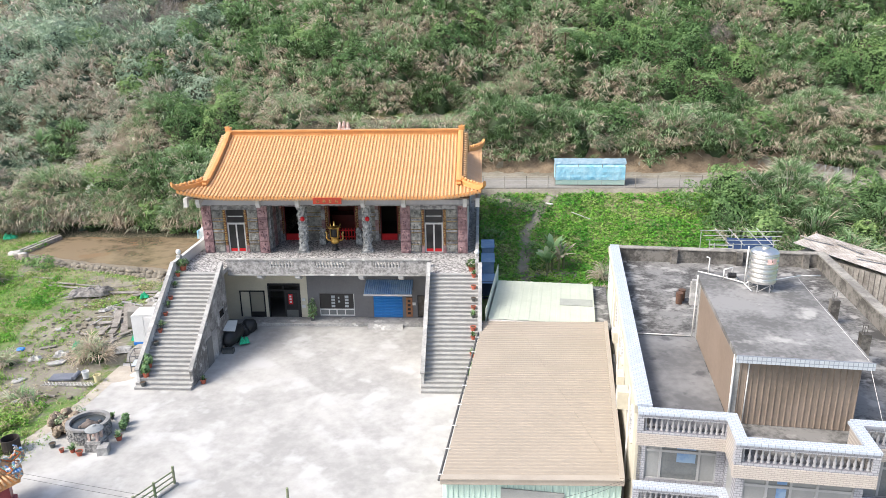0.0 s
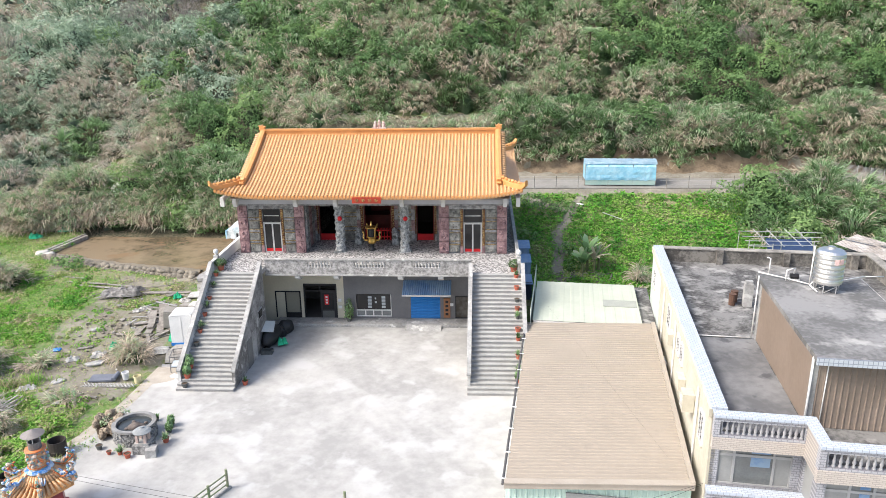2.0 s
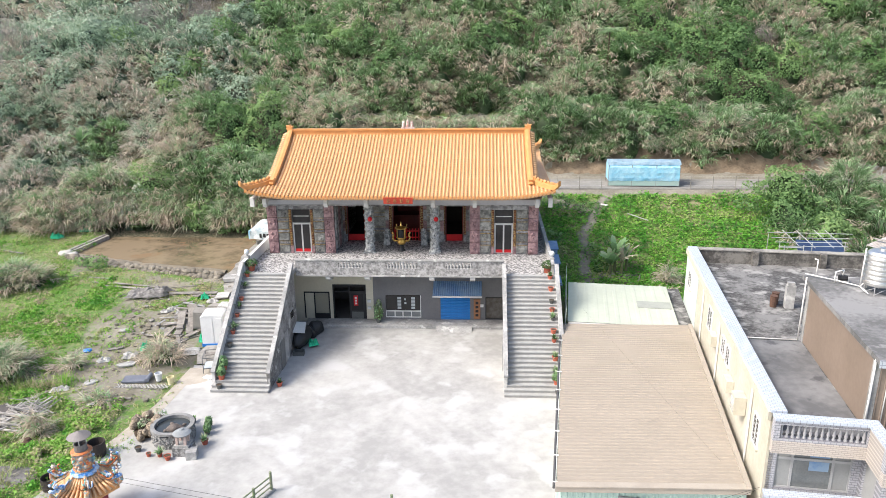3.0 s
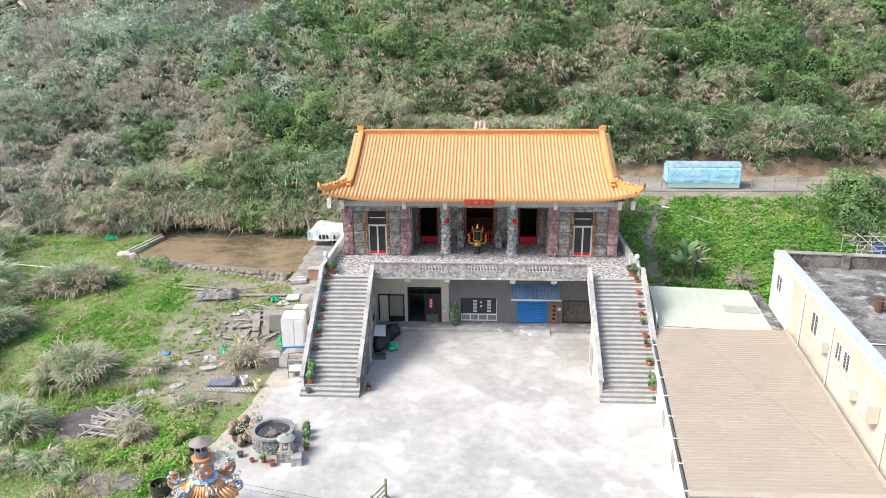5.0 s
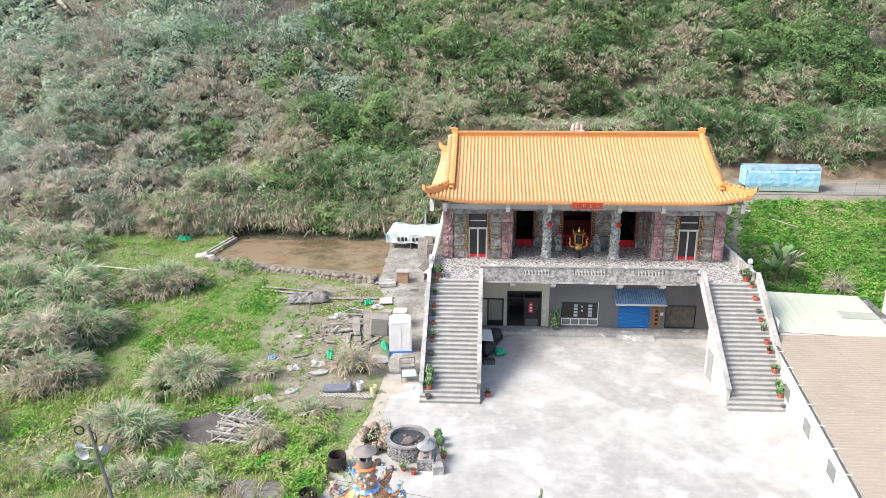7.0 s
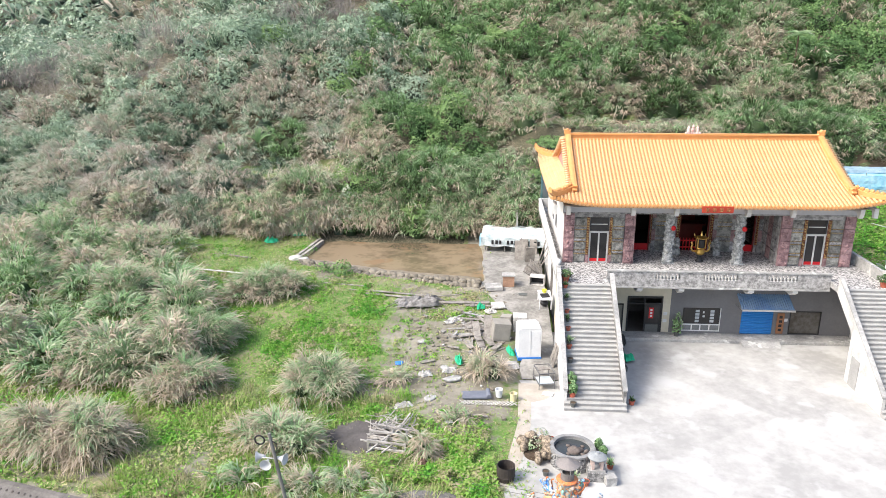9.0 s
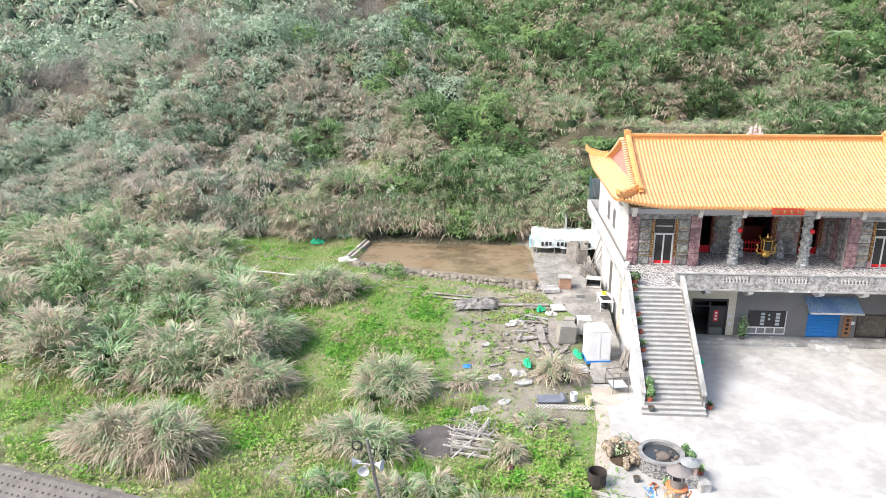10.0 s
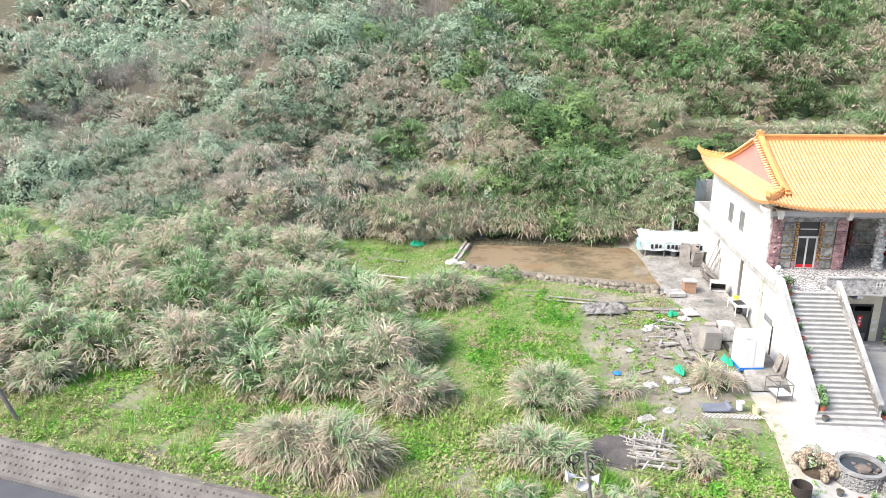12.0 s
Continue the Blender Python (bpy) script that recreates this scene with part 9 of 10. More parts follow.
# white seats and a draped table by the wall
for x, y, rz, lean in ((-11.75, 18.6, 84, -52), (-12.1, 17.6, 80, -58)):
    pt = thing("pallet", "grey slatted wooden pallet leaning on boxes by the wall", "pallet", at=(x, y, land(-14, y) + 0.5), group="leaning pallets")
    pt.rotation_euler = (radians(lean), 0, radians(rz))
    for k in range(8):
        part("slat", box(B(), -0.9, 0.9, -0.02, 0.02, -0.62 + 0.16 * k, -0.51 + 0.16 * k), WOOD, pt)
    for q in (-0.8, 0.0, 0.72):
        part("bearer", box(B(), q, q + 0.08, 0.022, 0.1, -0.62, 0.62), WOOD, pt)
for x, y, lb in ((-11.45, 12.7, "white table with dark bags below it"),):
    tb = thing("table", lb, "table", at=(x, y, land(-14, y) + 0.06), group="tables by the wall")
    part("top", box(B(), -0.45, 0.45, -0.9, 0.9, 0.72, 0.78), PLASTIC_WHITE, tb, bevel=0.02)
    for dx in (-0.4, 0.4):
        for dy in (-0.82, 0.82):
            part("leg", box(B(), dx - 0.03, dx + 0.03, dy - 0.03, dy + 0.03, 0, 0.72), PLASTIC_WHITE, tb)
    single("dark_bag", boulder(B(), (0, 0, 0.25), 0.32, int(y), 0.8), BLACK, "black bag under the table", "bag", at=(x, y - 0.2, land(-14, y) + 0.06), smooth=True)
single("tray_black", box(B(), -0.3, 0.3, -0.35, 0.35, 0, 0.05), BLACK, "black tray on the table", "tray", at=pose(-11.45, 12.5, land(-14, 12.7) + 0.85, 0, 0, 10), bevel=0.01)
single("yellow_tub", lathe(B(), [(0.14, 0), (0.18, 0.2), (0.19, 0.21), (0.16, 0.21), (0.13, 0.04)], 14), M("yellow_plastic", (0.62, 0.60, 0.08), (0.5, 0.47, 0.06), rough=0.5), "yellow plastic tub on the table", "tub", at=pose(-11.45, 13.2, land(-14, 12.7) + 0.842))
single("drain_grate", box(B(), -0.3, 0.3, -0.25, 0.25, 0, 0.015), GREY_POT, "dark drain grate in the path", "grate", at=(-12.9, 14.4, land(-14.5, 14.4) + 0.062))
bx = thing("metal_box", "grey sheet metal box with an open dark front", "box", at=(-11.75, 16.3, land(-14, 16.3) + 0.06), rz=-12)
for a, b, c, d, e, f in ((-0.55, 0.55, -0.4, 0.4, 0.62, 0.66), (-0.55, 0.55, -0.4, 0.4, 0, 0.04), (-0.55, -0.51, -0.4, 0.4, 0.04, 0.62), (0.51, 0.55, -0.4, 0.4, 0.04, 0.62), (-0.51, 0.51, 0.36, 0.4, 0.04, 0.62)):
    part("sheet", box(B(), a, b, c, d, e, f), SCRAP, bx)
# black sheet standing for the shade inside the open box
part("inside", box(B(), -0.5, 0.5, 0.3, 0.355, 0.05, 0.61), BLACK, bx)
# cage cart near the foot of the steps
DARK_STEEL = M("dark_steel_tube", (0.17, 0.17, 0.175), (0.11, 0.11, 0.115), rough=0.5, metal=0.3)
cg = thing("cage_cart", "open grey steel cage cart with a glass shelf", "cart", at=(-12.1, 2.9, 0.02), rz=12)
for dx in (-0.45, 0.45):
    for dy in (-0.6, 0.6):
        part("post", box(B(), dx - 0.018, dx + 0.018, dy - 0.018, dy + 0.018, 0, 1.0), DARK_STEEL, cg)
for z in (0.3, 0.97):
    for dx in (-0.45, 0.45):
        part("side_bar", box(B(), dx - 0.02, dx + 0.02, -0.6, 0.6, z, z + 0.04), DARK_STEEL, cg)
    for dy in (-0.6, 0.6):
        part("cross_bar", box(B(), -0.45, 0.45, dy - 0.02, dy + 0.02, z, z + 0.04), DARK_STEEL, cg)
part("shelf", box(B(), -0.43, 0.43, -0.58, 0.3, 0.34, 0.37), M("pale_glass", (0.45, 0.50, 0.52), (0.38, 0.43, 0.45), rough=0.15), cg)
part("tray", box(B(), -0.4, 0.4, 0.2, 0.58, 0.8, 0.85), WOOD, cg)
bm = box(B(), -0.3, 0.3, -0.2, 0.2, 0, 0.05)
single("tray", bm, PLASTIC_WHITE, "flat white tray on the ground by the cart", "tray", at=pose(-11.95, 1.75, 0.02, 0, 0, -20))
# scooter under a black cover with a pale board on it
cs = thing("covered_scooter", "scooter under a black cover with a pale board laid on it", "scooter", at=(-7.45, 6.55, 0), rz=86)
bm = B()
made = bmesh.ops.create_icosphere(bm, subdivisions=3, radius=1.0)["verts"]
for v in made:
    k = 1 + 0.16 * noise.noise(v.co * 2.4)
    v.co = Vector((v.co.x * 1.3 * k, v.co.y * 0.5 * k, max(0.08, 0.60 + v.co.z * 0.58 * k)))
part("cover", bm, M("black_cover", (0.03, 0.032, 0.034), (0.018, 0.019, 0.02), rough=0.45), cs, smooth=True)
part("board", box(B(), -0.55, 0.55, -0.5, 0.5, 0, 0.03, pose(-0.25, 0.2, 1.30, 6, -16, 12)), M("pale_board", (0.62, 0.63, 0.60), (0.52, 0.53, 0.50)), cs, "pale board")
for x in (-0.62, 0.62):
    bm = B()
    rod(bm, (x, -0.06, 0.25), (x, 0.06, 0.25), 0.25, 16)
    part("wheel", bm, BLACK, cs)
for x, y, q in ((-7.0, 8.3, 0.5), (-7.3, 7.7, 0.42)):
    single("black_bag", boulder(B(), (0, 0, q * 0.8), q, int(y * 10), 1.1, 3), bpy.data.materials["black_cover"], "bulging black bag beside the covered scooter", "bag", at=(x, y, 0), group="black bags by the steps", smooth=True)
single("green_cloth", crumple(B(), 0.3, 0.3, 0.35, 91), GREEN_NET, "crumpled green cloth beside the covered scooter", "cloth", at=pose(-6.72, 6.3, 0.16, 0, 0, 20))
crate = thing("crate", "dark plastic crate beside the steps", "crate", at=(-7.35, 5.05, 0), rz=4)
part("floor", box(B(), -0.35, 0.35, -0.22, 0.22, 0, 0.03), GREY_POT, crate)
for a, b, c, d in ((-0.35, 0.35, -0.22, -0.19), (-0.35, 0.35, 0.19, 0.22), (-0.35, -0.32, -0.19, 0.19), (0.32, 0.35, -0.19, 0.19)):
    part("side", box(B(), a, b, c, d, 0.03, 0.28), GREY_POT, crate)

# shack of tarpaulin sheets at the pond's corner
sh = thing("tarp_shack", "low shack covered with printed white tarpaulin", "shack", at=(-13.4, 24.7, land(-14, 24.7) - 0.2), rz=-4)
bm = B()
nx, ny = 16, 8
vv = [[bm.verts.new((-2.6 + 5.5 * i / nx, -1.3 + 2.6 * j / ny, 1.45 + 0.35 * j / ny + 0.16 * noise.noise(Vector((i * 0.5, j * 0.6, 0))) + 0.07 * noise.noise(Vector((i * 1.3, j * 1.4, 5))))) for i in range(nx + 1)] for j in range(ny + 1)]
dn = [bm.verts.new((-2.65 + 5.5 * i / nx, -1.42 + 0.04 * math.sin(i * 2.1), 0.78 + 0.05 * math.sin(i * 1.3))) for i in range(nx + 1)]
for j in range(ny):
    for i in range(nx):
        bm.faces.new((vv[j][i], vv[j][i + 1], vv[j + 1][i + 1], vv[j + 1][i]))
for i in range(nx):
    bm.faces.new((dn[i], dn[i + 1], vv[0][i + 1], vv[0][i]))
ext = bmesh.ops.extrude_face_region(bm, geom=bm.faces[:])
bmesh.ops.translate(bm, vec=(0, 0, -0.02), verts=[v for v in ext["geom"] if isinstance(v, bmesh.types.BMVert)])
bmesh.ops.recalc_face_normals(bm, faces=bm.faces[:])
part("tarpaulin", bm, M("faded_tarpaulin", (0.52, 0.55, 0.55), (0.30, 0.37, 0.38), rough=0.5, scale=1.5, fine=6, contrast=0.8), sh, "white tarpaulin with dark print")
for k in range(13):
    if k not in (3, 8):
        x = -1.7 + 0.32 * k
        part("print_bar", box(B(), x, x + 0.19 + 0.04 * (k % 2), -1.47, -1.452, 0.93 + 0.03 * (k % 3), 1.3), BLACK, sh)
part("teal_edge", box(B(), -2.72, -2.6, -1.4, -0.2, 0.75, 1.5), BLUE_TARP, sh, "teal hem")
for x in (-2.1, -0.6, 0.8, 2.0):
    part("post", rod(B(), (x, -1.25, -0.1), (x, -1.25, 1.5), 0.05, 6), WOOD, sh)
part("rear_panel", box(B(), -2.2, 2.0, 1.1, 1.16, 0, 1.8), WOOD, sh)
part("drum", lathe(B(), [(0.3, 0), (0.3, 0.8), (0.27, 0.85)], 14, at=(0.2, -1.0, 0)), GREY_POT, sh)
for x, w in ((0.9, 0.7), (1.7, 0.6)):
    part("door_sheet", box(B(), x - w / 2, x + w / 2, -1.75, -1.7, 0.0, 1.25, pose(0, 0, 0, -8, 0, 4)), WOOD, sh)


# ---- lamp post with loudspeakers ----
def make_pole():
    p = thing("loudspeaker_pole", "slim grey pole with loudspeaker horns and cables", "pole", at=(-24.25, -9.5, land(-24.25, -9.5)))
    h = 3.95 - land(-24.25, -9.5)
    part("mast", rod(B(), (0.62, 0, -0.2), (0, 0, h), 0.085, 10, 0.065), M("pole_concrete", (0.20, 0.195, 0.18), (0.13, 0.125, 0.115)), p)
    for dx, dy, rz in ((-0.1, -0.3, 0), (0.42, 0.05, 75), (-0.5, 0.15, -80)):
        bm = B()
        m = pose(dx, dy, h - 1.2, 90, 0, rz)
        seg = 16
        rings = [[bm.verts.new(m @ Vector((r * math.cos(k * math.tau / seg), r * math.sin(k * math.tau / seg), z))) for k in range(seg)] for r, z in ((0.05, -0.22), (0.08, -0.1), (0.13, 0.05), (0.24, 0.17), (0.25, 0.18), (0.22, 0.16), (0.06, 0.0))]
        for a, b in zip(rings, rings[1:]):
            for i in range(seg):
                j = (i + 1) % seg
                bm.faces.new((a[i], a[j], b[j], b[i]))
        bm.faces.new(rings[0][::-1]), bm.faces.new(rings[-1])
        part("horn", bm, M("horn_grey", (0.50, 0.51, 0.52), (0.42, 0.43, 0.44), rough=0.4) if dx == -0.1 else bpy.data.materials["horn_grey"], p, smooth=True)
    part("arm", rod(B(), (-0.55, 0.1, h - 1.2), (0.45, 0.0, h - 1.2), 0.025, 6), GALV, p)
    bm, seg = B(), 24
    rings = []
    for k in range(seg):
        a = k * math.tau / seg
        rings.append([bm.verts.new((-0.42 + (0.2 + 0.035 * math.cos(q * math.tau / 6)) * math.cos(a), 0.035 * math.sin(q * math.tau / 6), h - 0.32 + (0.2 + 0.035 * math.cos(q * math.tau / 6)) * math.sin(a))) for q in range(6)])
    for ra, rb in zip(rings, rings[1:] + rings[:1]):
        for q in range(6):
            bm.faces.new((ra[q], ra[(q + 1) % 6], rb[(q + 1) % 6], rb[q]))
    part("cable_coil", bm, BLACK, p, "coil of black cable")
    bm = tube(B(), [(0.06, -0.02, h - 0.3), (0.3, -0.05, h - 0.45), (0.28, 0, h - 0.8), (0.1, 0, h - 1.0)], 0.02, 5)
    part("cable_loop", bm, BLACK, p)


make_pole()


single("leaning_post", rod(B(), (0, 0, -0.3), (-2.2, -0.1, 5.6), 0.12, 10, 0.10), M("post_wood", (0.20, 0.18, 0.155), (0.12, 0.105, 0.09), scale=3, fine=18), "old grey wooden post leaning over the meadow", "post", at=(-52.4, -2.7, land(-52.4, -2.7)))


# ---- gate railing and cables in front of the forecourt ----
gt = thing("gate_railing", "mossy green tube railing on the forecourt", "railing", at=(-5.14, -8.83, 0), rz=-115)
for x, h in ((0.0, 1.0), (1.1, 0.85), (2.2, 0.85)):
    part("post", rod(B(), (x, 0, 0), (x, 0, h), 0.06, 8), GREEN_PAINT, gt)
for z in (0.25, 0.5, 0.76):
    part("rail", rod(B(), (0, 0, z), (2.2, 0, z), 0.035, 6), GREEN_PAINT, gt)
part("plinth", box(B(), -0.12, 2.3, -0.12, 0.12, -0.02, 0.1), OLD_CONCRETE, gt)
single("bollard", rod(B(), (0, 0, 0), (0, 0, 0.75), 0.06, 8), GREEN_PAINT, "mossy green post on the forecourt", "post", at=(0.4, -9.9, 0))


def sweep(bm, pts, r, segs=5):
    """One unbroken thin tube along pts."""
    prev = None
    for p in pts:
        ring = [bm.verts.new((p.x, p.y + r * math.cos(k * math.tau / segs), p.z + r * math.sin(k * math.tau / segs))) for k in range(segs)]
        if prev:
            for i in range(segs):
                j = (i + 1) % segs
                bm.faces.new((prev[i], prev[j], ring[j], ring[i]))
        prev = ring
    return bm


def cable(name, a, b, sag, r=0.006):
    a, b = Vector(a), Vector(b)
    pts = [a.lerp(b, k / 24) - Vector((0, 0, sag * 4 * (k / 24) * (1 - k / 24))) for k in range(25)]
    single(name, sweep(B(), pts, r), BLACK, "thin dark overhead cable", "cable", group="overhead cables")


cable("overhead_cable", (-24.25, -9.5, 3.7), (14.0, -16.9, 2.9), 0.45)
cable("overhead_cable", (-24.25, -9.5, 3.55), (14.0, -17.0, 2.75), 0.5)
cable("overhead_cable", (-24.25, -9.5, 3.6), (-62.0, -4.0, 4.6), 0.7)
cable("overhead_cable", (14.75, -11.9, 2.95), (5.0, -15.5, 2.6), 0.12)
cable("overhead_cable", (14.75, -11.85, 2.85), (6.0, -16.5, 2.7), 0.1)
cable("overhead_cable", (10.36, 5.95, 3.0), (13.95, -9.9, 2.72), 0.02, 0.0035)


# ---- behind: tarpaulin house, fence, pergola, plants ----
PALE_ROOF_SHEET = M("whitish_plastic_sheet", (0.50, 0.63, 0.70), (0.36, 0.53, 0.63), rough=0.5, scale=1.5, fine=8, contrast=0.8)


def make_tarp_house():
    t = thing("tarp_house", "small frame house covered with pale blue tarpaulin", "greenhouse", at=(15.75, 30.5, 5.32), rz=-2)
    L, W, Hh = 6.4, 2.1, 2.0
    bm = B()
    nx, prof = 60, ((-0.02, 0.45), (-0.04, 0.7), (-0.02, 0.95), (-0.03, 1.2), (-0.01, 1.45), (0.0, 1.7), (0.25, 2.02), (0.65, 2.13), (1.05, 2.2), (1.85, 2.05), (2.1, 1.7), (2.12, 0.4))
    rows = []
    for y, z in prof:
        rows.append([bm.verts.new((L * i / nx, y + 0.045 * noise.noise(Vector((i * 0.31 + z * 1.5, z * 2, y))) + 0.02 * noise.noise(Vector((i * 0.9, z * 4, y))), z + 0.07 * noise.noise(Vector((i * 0.3, y * 2, 7))))) for i in range(nx + 1)])
    for a, b in zip(rows, rows[1:]):
        for i in range(nx):
            bm.faces.new((a[i], a[i + 1], b[i + 1], b[i]))
    for i in (0, nx):
        bm.faces.new([r[i] for r in rows])
    part("tarpaulin", bm, BLUE_TARP, t, smooth=False)
    bm = B()
    rows = [[bm.verts.new((-0.1 + (L + 0.2) * i / 30, y + 0.08 * noise.noise(Vector((i * 0.7, z, 3))), z + 0.05 * noise.noise(Vector((i * 0.6, y * 2, 9))))) for i in range(31)] for y, z in ((0.08, 1.93), (0.24, 2.12), (0.62, 2.22), (1.05, 2.29), (1.85, 2.15))]
    for a, b in zip(rows, rows[1:]):
        for i in range(30):
            bm.faces.new((a[i], a[i + 1], b[i + 1], b[i]))
    bmesh.ops.solidify(bm, geom=bm.faces[:], thickness=0.01)
    part("roof_sheet", bm, PALE_ROOF_SHEET, t, "whitish plastic roof sheet")
    for x in (0, 2.1, 4.3, 6.4):
        for y in (0.03, 2.05):
            part("post", rod(B(), (x, y, -0.2), (x, y, 1.9), 0.035, 6), WOOD, t)
    part("net_skirt", box(B(), 0.02, 6.38, 0.0, 0.02, 0.0, 0.46), M("teal_net", (0.28, 0.42, 0.38), (0.36, 0.46, 0.42)), t)
    part("roof_pole", rod(B(), (-0.3, 1.0, 2.24), (6.7, 1.0, 2.26), 0.03, 6), WOOD, t)
    for k in range(7):
        part("lath", rod(B(), (0.4 + k * 0.95, 0.2, 2.1), (0.5 + k * 0.95, 1.7, 2.2), 0.02, 5), WOOD, t)


make_tarp_house()
yard = thing("yard_wall", "low grey concrete wall behind the temple", "wall", at=(-8.2, 28.6, 0), kind="structure")
part("wall_block", box(B(), -1.7, 2.4, -0.1, 0.1, 3.2, 6.95), OLD_CONCRETE, yard, bevel=0.02)
sheets = thing("sheet_fence", "translucent teal and grey corrugated sheets fencing the yard behind the temple", "fence", at=(0, 0, 0))
bm = B()
wall_ribs(bm, (-10.95, 27.6), (-10.75, 27.9), 3.0, 7.35, pitch=0.15, rib=0.025)
part("fence_sheet", bm, M("teal_sheet", (0.36, 0.60, 0.58), (0.28, 0.50, 0.48), rough=0.5), sheets)
bm = B()
wall_ribs(bm, (-10.73, 27.92), (-9.9, 28.5), 3.0, 7.05, pitch=0.15, rib=0.025)
part("fence_sheet", bm, M("grey_sheet", (0.50, 0.53, 0.52), (0.40, 0.43, 0.42), rough=0.5), sheets)
fc = thing("wire_fence", "thin wire fence with slim posts along the lane", "fence", at=(0, 0, 0))
for k in range(15):
    x = 9.0 + k * 2.0
    if 15.3 < x < 22.4:
        continue
    z = land(x, 29.6)
    part("fence_post", rod(B(), (x, 29.6, z - 0.2), (x, 29.6, z + 1.25), 0.03, 6), WOOD, fc)
for zz in (0.4, 0.8, 1.2):
    for a, b in ((9.0, 15.3), (22.4, 37.0)):
        part("wire", rod(B(), (a, 29.6, land(a, 29.6) + zz), (b, 29.6, land(b, 29.6) + zz), 0.008, 4), GALV, fc)
mf = thing("mesh_screen", "pale grey mesh screen beside the lane", "fence", at=(39.0, 33.0, land(39.0, 33.0) - 0.1), rz=-22)
for k in range(5):
    part("screen_post", rod(B(), (k * 1.1, 0, -0.2), (k * 1.1, 0, 1.8 - 0.12 * k), 0.03, 6), GALV, mf)
for k in range(14):
    part("screen_wire", rod(B(), (0, 0, 0.1 + 0.12 * k), (4.4, 0, 0.08 + 0.09 * k), 0.012, 4), GALV, mf)
pg = thing("pergola", "frame of thin pipes with a navy tarpaulin behind the house", "pergola", at=(25.6, 15.2, 0))
for x in (0, 2.3, 4.6):
    for y in (0, 2.2):
        part("post", rod(B(), (x, y, 0.9), (x, y, 4.5), 0.03, 6), GALV, pg)
for x in (1.3, 2.3, 3.6, 4.4):
    part("cross_pipe", rod(B(), (x + 0.2, -0.1, 4.1), (x - 0.25, 2.4, 4.75), 0.026, 6), GALV, pg)
for k, y in enumerate((0.0, 0.6, 1.3, 2.2)):
    part("long_pipe", rod(B(), (-0.1, y, 4.2 + 0.14 * k), (4.8 + 0.4 * k, y - 0.1 * k, 4.18 + 0.13 * k), 0.026, 6), GALV, pg)
for k in range(7):
    part("side_pipe", rod(B(), (0.0, -0.02, 2.7 + 0.24 * k), (1.7, -0.02, 2.7 + 0.23 * k), 0.034, 6), GALV, pg)
for x in (0.35, 1.7):
    part("end_post", rod(B(), (x, -0.04, 0.9), (x, -0.04, 4.3), 0.04, 6), GALV, pg)
bm = B()
vv = [[bm.verts.new((1.6 + 3.3 * i / 10, -0.05 + 1.3 * j / 6, 3.0 + 1.35 * j / 6 - 0.08 * math.sin(i * math.pi / 10) + 0.05 * noise.noise(Vector((i, j, 0))))) for i in range(11)] for j in range(7)]
for j in range(6):
    for i in range(10):
        bm.faces.new((vv[j][i], vv[j][i + 1], vv[j + 1][i + 1], vv[j + 1][i]))
part("tarpaulin", bm, M("navy_tarpaulin", (0.035, 0.065, 0.14), (0.025, 0.045, 0.10), rough=0.5), pg)
# stacked dark-blue sheets beside the temple
for k, (y, z, w) in enumerate(((13.4, 1.3, 0.9), (15.2, 2.2, 0.9), (17.0, 2.6, 0.9))):
    st = thing("sheet_stack", "dark blue painted metal bin beside the temple", "bin", at=(9.35, y, land(10, y)), group="blue bins")
    part("body", box(B(), -0.45, 0.45, -0.75, 0.75, 0, z), BLUE_SHEET if k else M("dark_blue_metal", (0.05, 0.075, 0.12), (0.035, 0.05, 0.085), rough=0.5), st, bevel=0.03)
    part("lid", box(B(), -0.5, 0.5, -0.8, 0.8, z, z + 0.06, pose(0, 0, 0, 6, 0, 0)), BLUE_SHEET, st)
# old shed roof beyond the house
os_ = thing("old_shed", "old narrow shed with a patched pale corrugated roof", "shed", at=(31.2, 14.4, 0), rz=-58)
bm = ribbed(B(), 0, 9.5, 0, 2.6, lambda x, y: 4.55 - 0.05 * x + 0.12 * y, 0.16, 0.02, "y")
part("roof", bm, M("patched_roof", (0.46, 0.43, 0.40), (0.28, 0.25, 0.22), scale=0.7, fine=5, contrast=0.9), os_)
part("wall", box(B(), 0.2, 9.2, 0.3, 2.4, 0.3, 3.95), WOOD, os_)
for k in range(24):
    part("wall_slat", box(B(), 0.3 + 0.37 * k, 0.45 + 0.37 * k, 0.24, 0.296, 1.6, 3.9), WOOD, os_)
for x, y, rz_ in ((1.0, 1.2, 12), (3.2, 1.6, -8), (5.4, 0.9, 20), (7.4, 1.5, -14)):
    part("roof_board", box(B(), -1.1, 1.1, -0.09, 0.09, 0, 0.05, pose(x, y, 4.72 - 0.05 * x + 0.12 * y, 0, 3, rz_)), WOOD, os_)


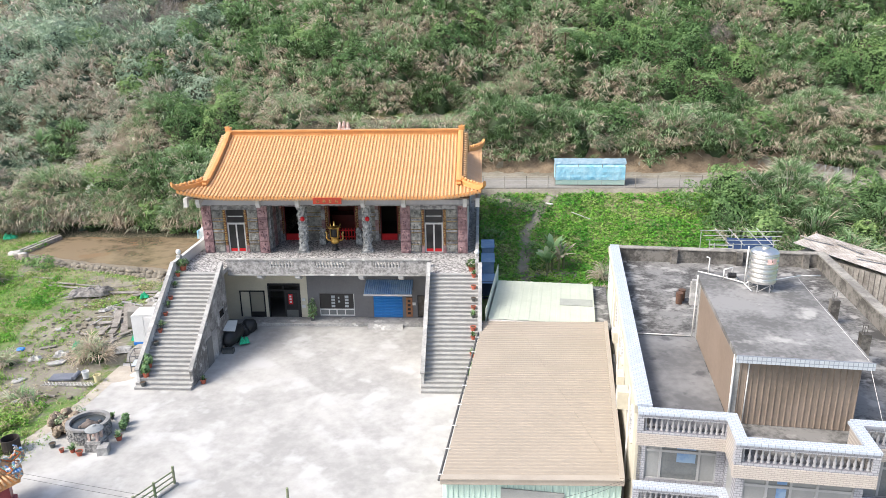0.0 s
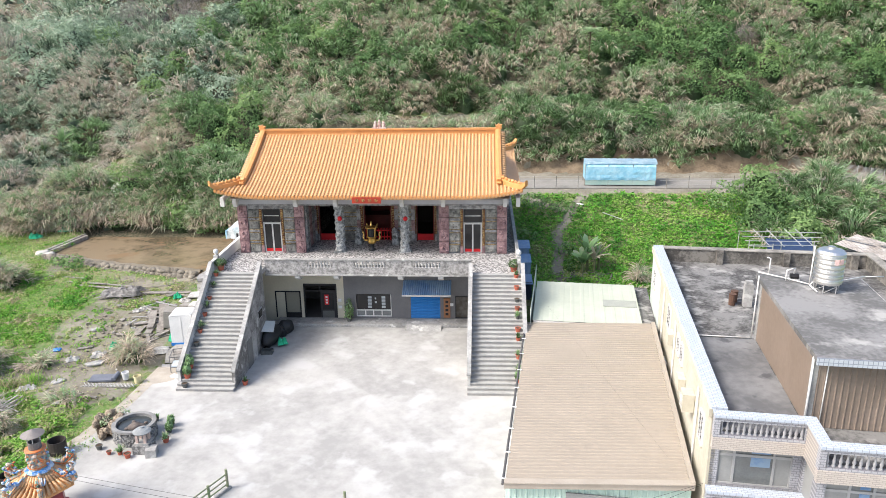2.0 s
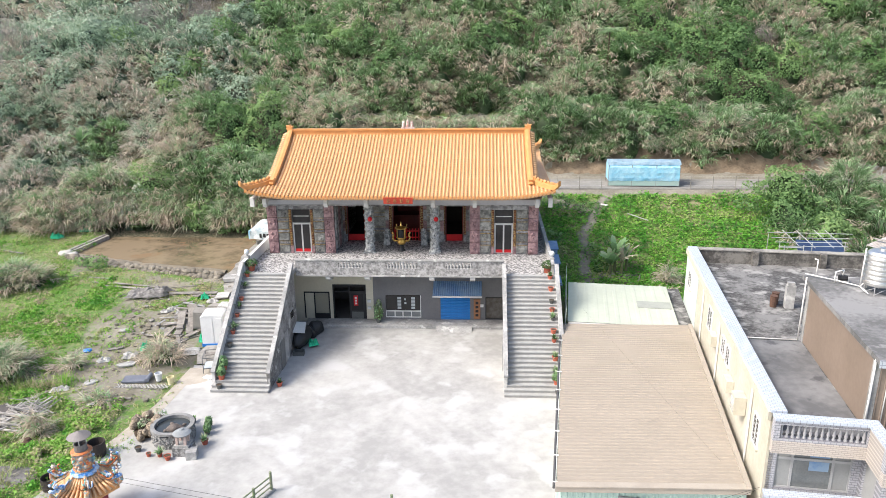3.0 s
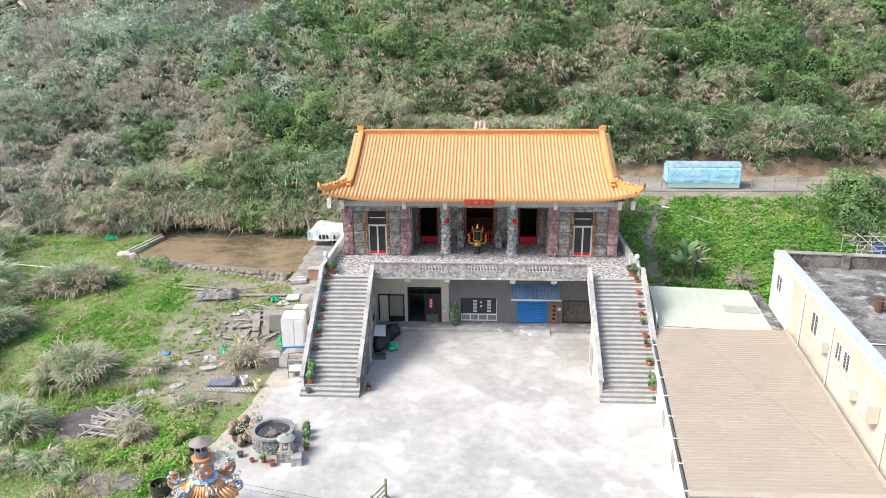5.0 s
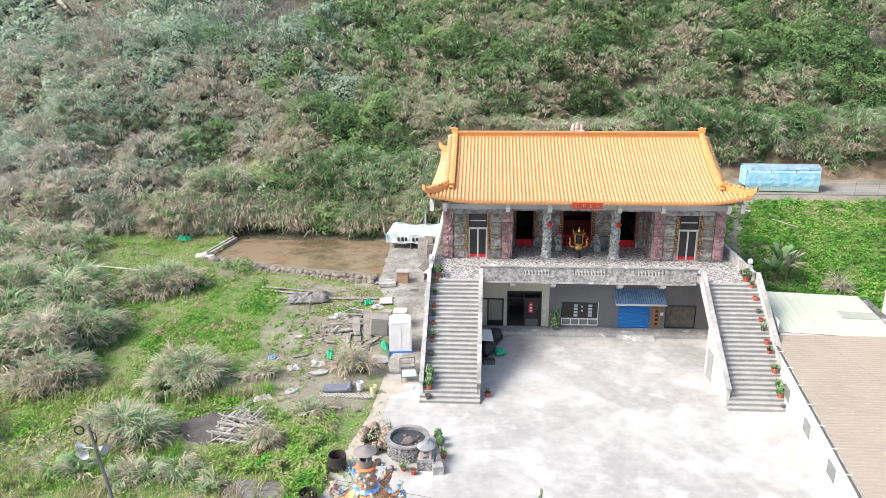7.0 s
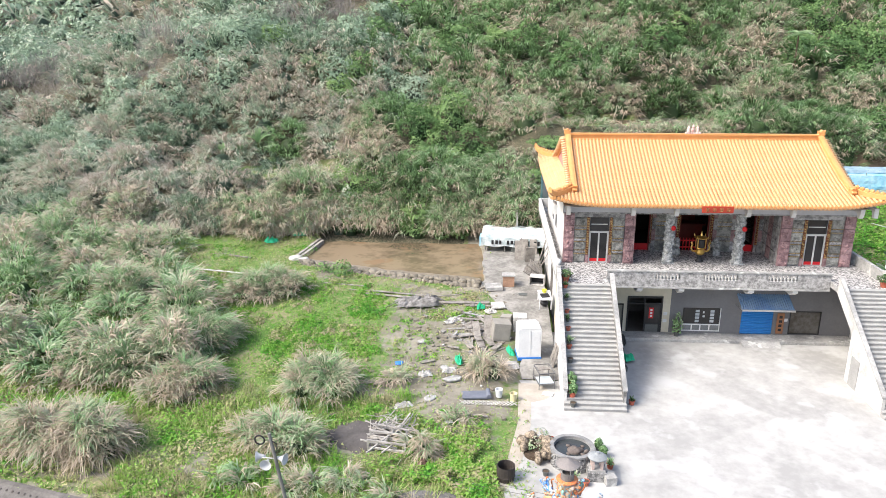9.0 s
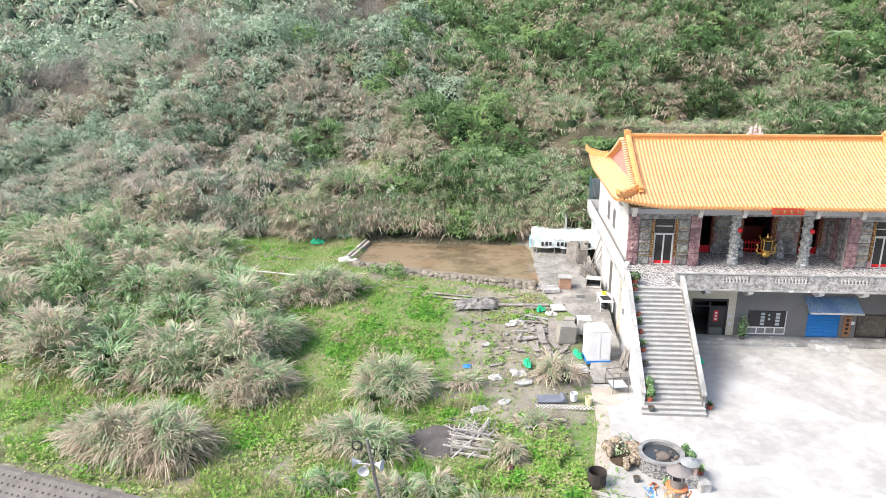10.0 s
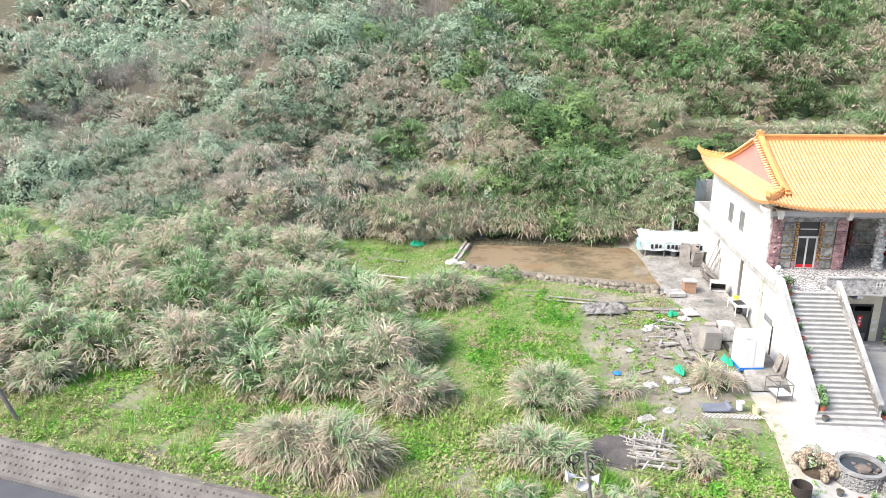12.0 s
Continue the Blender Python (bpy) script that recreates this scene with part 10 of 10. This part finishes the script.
def palm(x, y, h, tint, n, name, label, L=1.6):
    p = thing(name, label, name.replace("_", " "), at=(x, y, land(x, y)))
    bm = B()
    rod(bm, (0, 0, -0.2), (0.1, 0, h), 0.13, 8, 0.08)
    part("trunk", bm, SOIL, p)
    for k in range(n):
        a, up = k * 2.4, rng.uniform(0.1, 0.9)
        g = Growth()
        pts = np.array([(0.1 + L * s * math.cos(a) * math.cos(up * (1 - s)), L * s * math.sin(a) * math.cos(up * (1 - s)), h + L * (s * math.sin(up) - 0.55 * s * s)) for s in np.linspace(0.1, 1, 16)])
        for s in (-1, 1):
            g.blades(pts, np.full(16, a + s * 1.15), np.full(16, L * 0.30) * np.sin(np.linspace(0.5, 3.0, 16)), np.full(16, 0.09), np.full(16, 1.2), np.full(16, tint) + rng.normal(0, 0.05, 16), 0.3)
        part("frond", g.mesh("frond", FOLIAGE), None, p)
    return p


def banana(x, y, h, n, lab="banana plant with broad pale green leaves on the slope", tint=0.36):
    p = thing("banana_plant", lab, "banana plant", at=(x, y, land(x, y)), group="banana plants")
    part("stem", rod(B(), (0, 0, -0.1), (0, 0, h * 0.5), 0.12, 8, 0.09), M("banana_stem", (0.16, 0.18, 0.08), (0.11, 0.12, 0.06)) if "banana_stem" not in bpy.data.materials else bpy.data.materials["banana_stem"], p)
    for k in range(n):
        g = Growth()
        g.blades(np.array([(0.0, 0.0, h * 0.45)]), np.array([k * 2.4]), np.array([h * 0.75]), np.array([0.55 if tint < 0.45 else 0.3]), np.array([rng.uniform(0.15, 1.1)]), np.array([tint + rng.normal(0, 0.06)]), 0.45, (0.0, 0.3, 0.6, 0.85))
        part("leaf", g.mesh("leaf", FOLIAGE), None, p)


palm(18.4, 51.0, 4.8, 0.46, 14, "tree_fern", "bright green tree fern on the hillside", 1.7)
palm(27.5, 47.5, 1.6, 0.40, 10, "tree_fern", "bright green tree fern on the hillside", 1.6)
palm(3.0, 46.0, 1.4, 0.36, 12, "palm_bush", "dark green feathery palm bush", 1.8)
for x, y, h, n in ((-40.7, 42.2, 2.8, 6), (-42.6, 41.6, 2.0, 6), (-44.6, 41.8, 1.8, 5), (-39.0, 41.8, 1.7, 5), (-32.0, 40.9, 1.5, 5)):
    banana(x, y, h, n)
for x, y, h, n, tint in ((14.4, 17.7, 2.8, 9, 0.28), (14.9, 17.4, 2.4, 9, 0.63), (14.0, 17.3, 2.0, 9, 0.33), (15.3, 17.8, 2.4, 7, 0.64)):
    banana(x, y, h, n, "half-withered banana plant with torn grey-brown leaves on the plot", tint)
for k in range(16):
    a = k * 2.4
    plank(14.5 + (0.5 + 0.09 * k) * math.cos(a), 16.9 + (0.3 + 0.04 * k) * math.sin(a), 0.7 + 0.05 * k, 0.09, k * 47.0, 4 * math.sin(k), 0.1, WOOD, 0.07, "dead brown stem lying below the banana plants", "dead stems")
plank(17.5, 25.2, 2.4, 0.06, -54, 3, 0.45, GALV, 0.05, "pale pole lying on the creeping plants", "poles on the plot")
plank(14.95, 27.4, 0.7, 0.2, -35, 0, 0.1, PVC, 0.08, "short pale board by the trodden path", "poles on the plot")
g = Growth()
g.bushes([(-18.6, 27.6, 2.0, 0.95, 1.2, 0.36), (-19.6, 27.2, 1.7, 0.7, 0.9, 0.34), (-17.9, 27.4, 1.7, 0.7, 0.9, 0.33)], 110, 0.15)
tagged(new("leafy_bush", g.mesh("leafy_bush", BUSH_LEAVES)), "bright green leafy bush on the pond's edge", "bush")
grass_clump(18.2, 15.9, 0.9, 1.5, 0.6, 0.95, "dry brown grass clump between shed and house")
for x, y, r, h in ((-26.9, 17.6, 1.0, 0.9), (-28.4, 18.1, 0.6, 0.6), (38.4, 24.6, 1.7, 2.9), (33.0, 24.2, 1.6, 2.2), (27.2, 27.0, 1.3, 2.2), (13.4, 18.0, 0.7, 1.2), (13.0, 20.4, 0.8, 0.7), (9.9, 22.5, 1.0, 0.6), (10.6, 27.5, 1.6, 0.8), (13.5, 26.8, 1.4, 0.6)):
    g = Growth()
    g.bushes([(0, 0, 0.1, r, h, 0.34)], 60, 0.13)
    ob = tagged(new("leafy_bush", g.mesh("leafy_bush", BUSH_LEAVES)), "bright green leafy bush", "bush", group="green bushes")
    ob.location = (x, y, land(x, y))
grass_clump(17.0, 13.0, 0.9, 1.3, 0.6, 0.95, "dry straw-coloured grass tuft against the house")
# grey panel and wall behind the temple
single("grey_panel", box(B(), -0.06, 0.06, -1.2, 1.2, 0, 2.2), GALV, "grey metal panel behind the temple", "panel", at=(-13.0, 26.9, land(-13, 26.9)))


# ---- sandy edge of the forecourt ----
def make_sand_edge():
    line = [(-13.2, 3.0), (-13.3, 0.5), (-13.4, -1.5), (-13.7, -3.2), (-14.0, -4.8), (-14.6, -6.6), (-15.1, -8.0)]
    bm, prev, n = B(), None, 40
    for k in range(n + 1):
        y = 3.0 - 11.0 * k / n
        x = float(np.interp(-y, [-q[1] for q in line], [q[0] for q in line]))
        w = (0.75 + 0.9 * math.exp(-((y - 0.6) / 1.6) ** 2)) * (1 + 0.45 * noise.noise(Vector((y * 0.9, 3.0, 0)))) * math.sin(math.pi * min(1.0, (k + 0.5) / 8)) ** 0.5
        ring = [bm.verts.new((x - 0.35, y, 0.004)), bm.verts.new((x + 0.2, y, 0.012)), bm.verts.new((x + 0.3 + w * 0.6, y, 0.008)), bm.verts.new((x + 0.35 + w, y, 0.003))]
        if prev:
            for i in range(3):
                bm.faces.new((prev[i], prev[i + 1], ring[i + 1], ring[i]))
        prev = ring
    single("sand_drift", bm, M("washed_sand", (0.40, 0.365, 0.315), (0.32, 0.29, 0.245), scale=1.4, fine=12, contrast=0.7), "thin washed-out sand along the forecourt's edge", "sand", kind="stuff")


make_sand_edge()
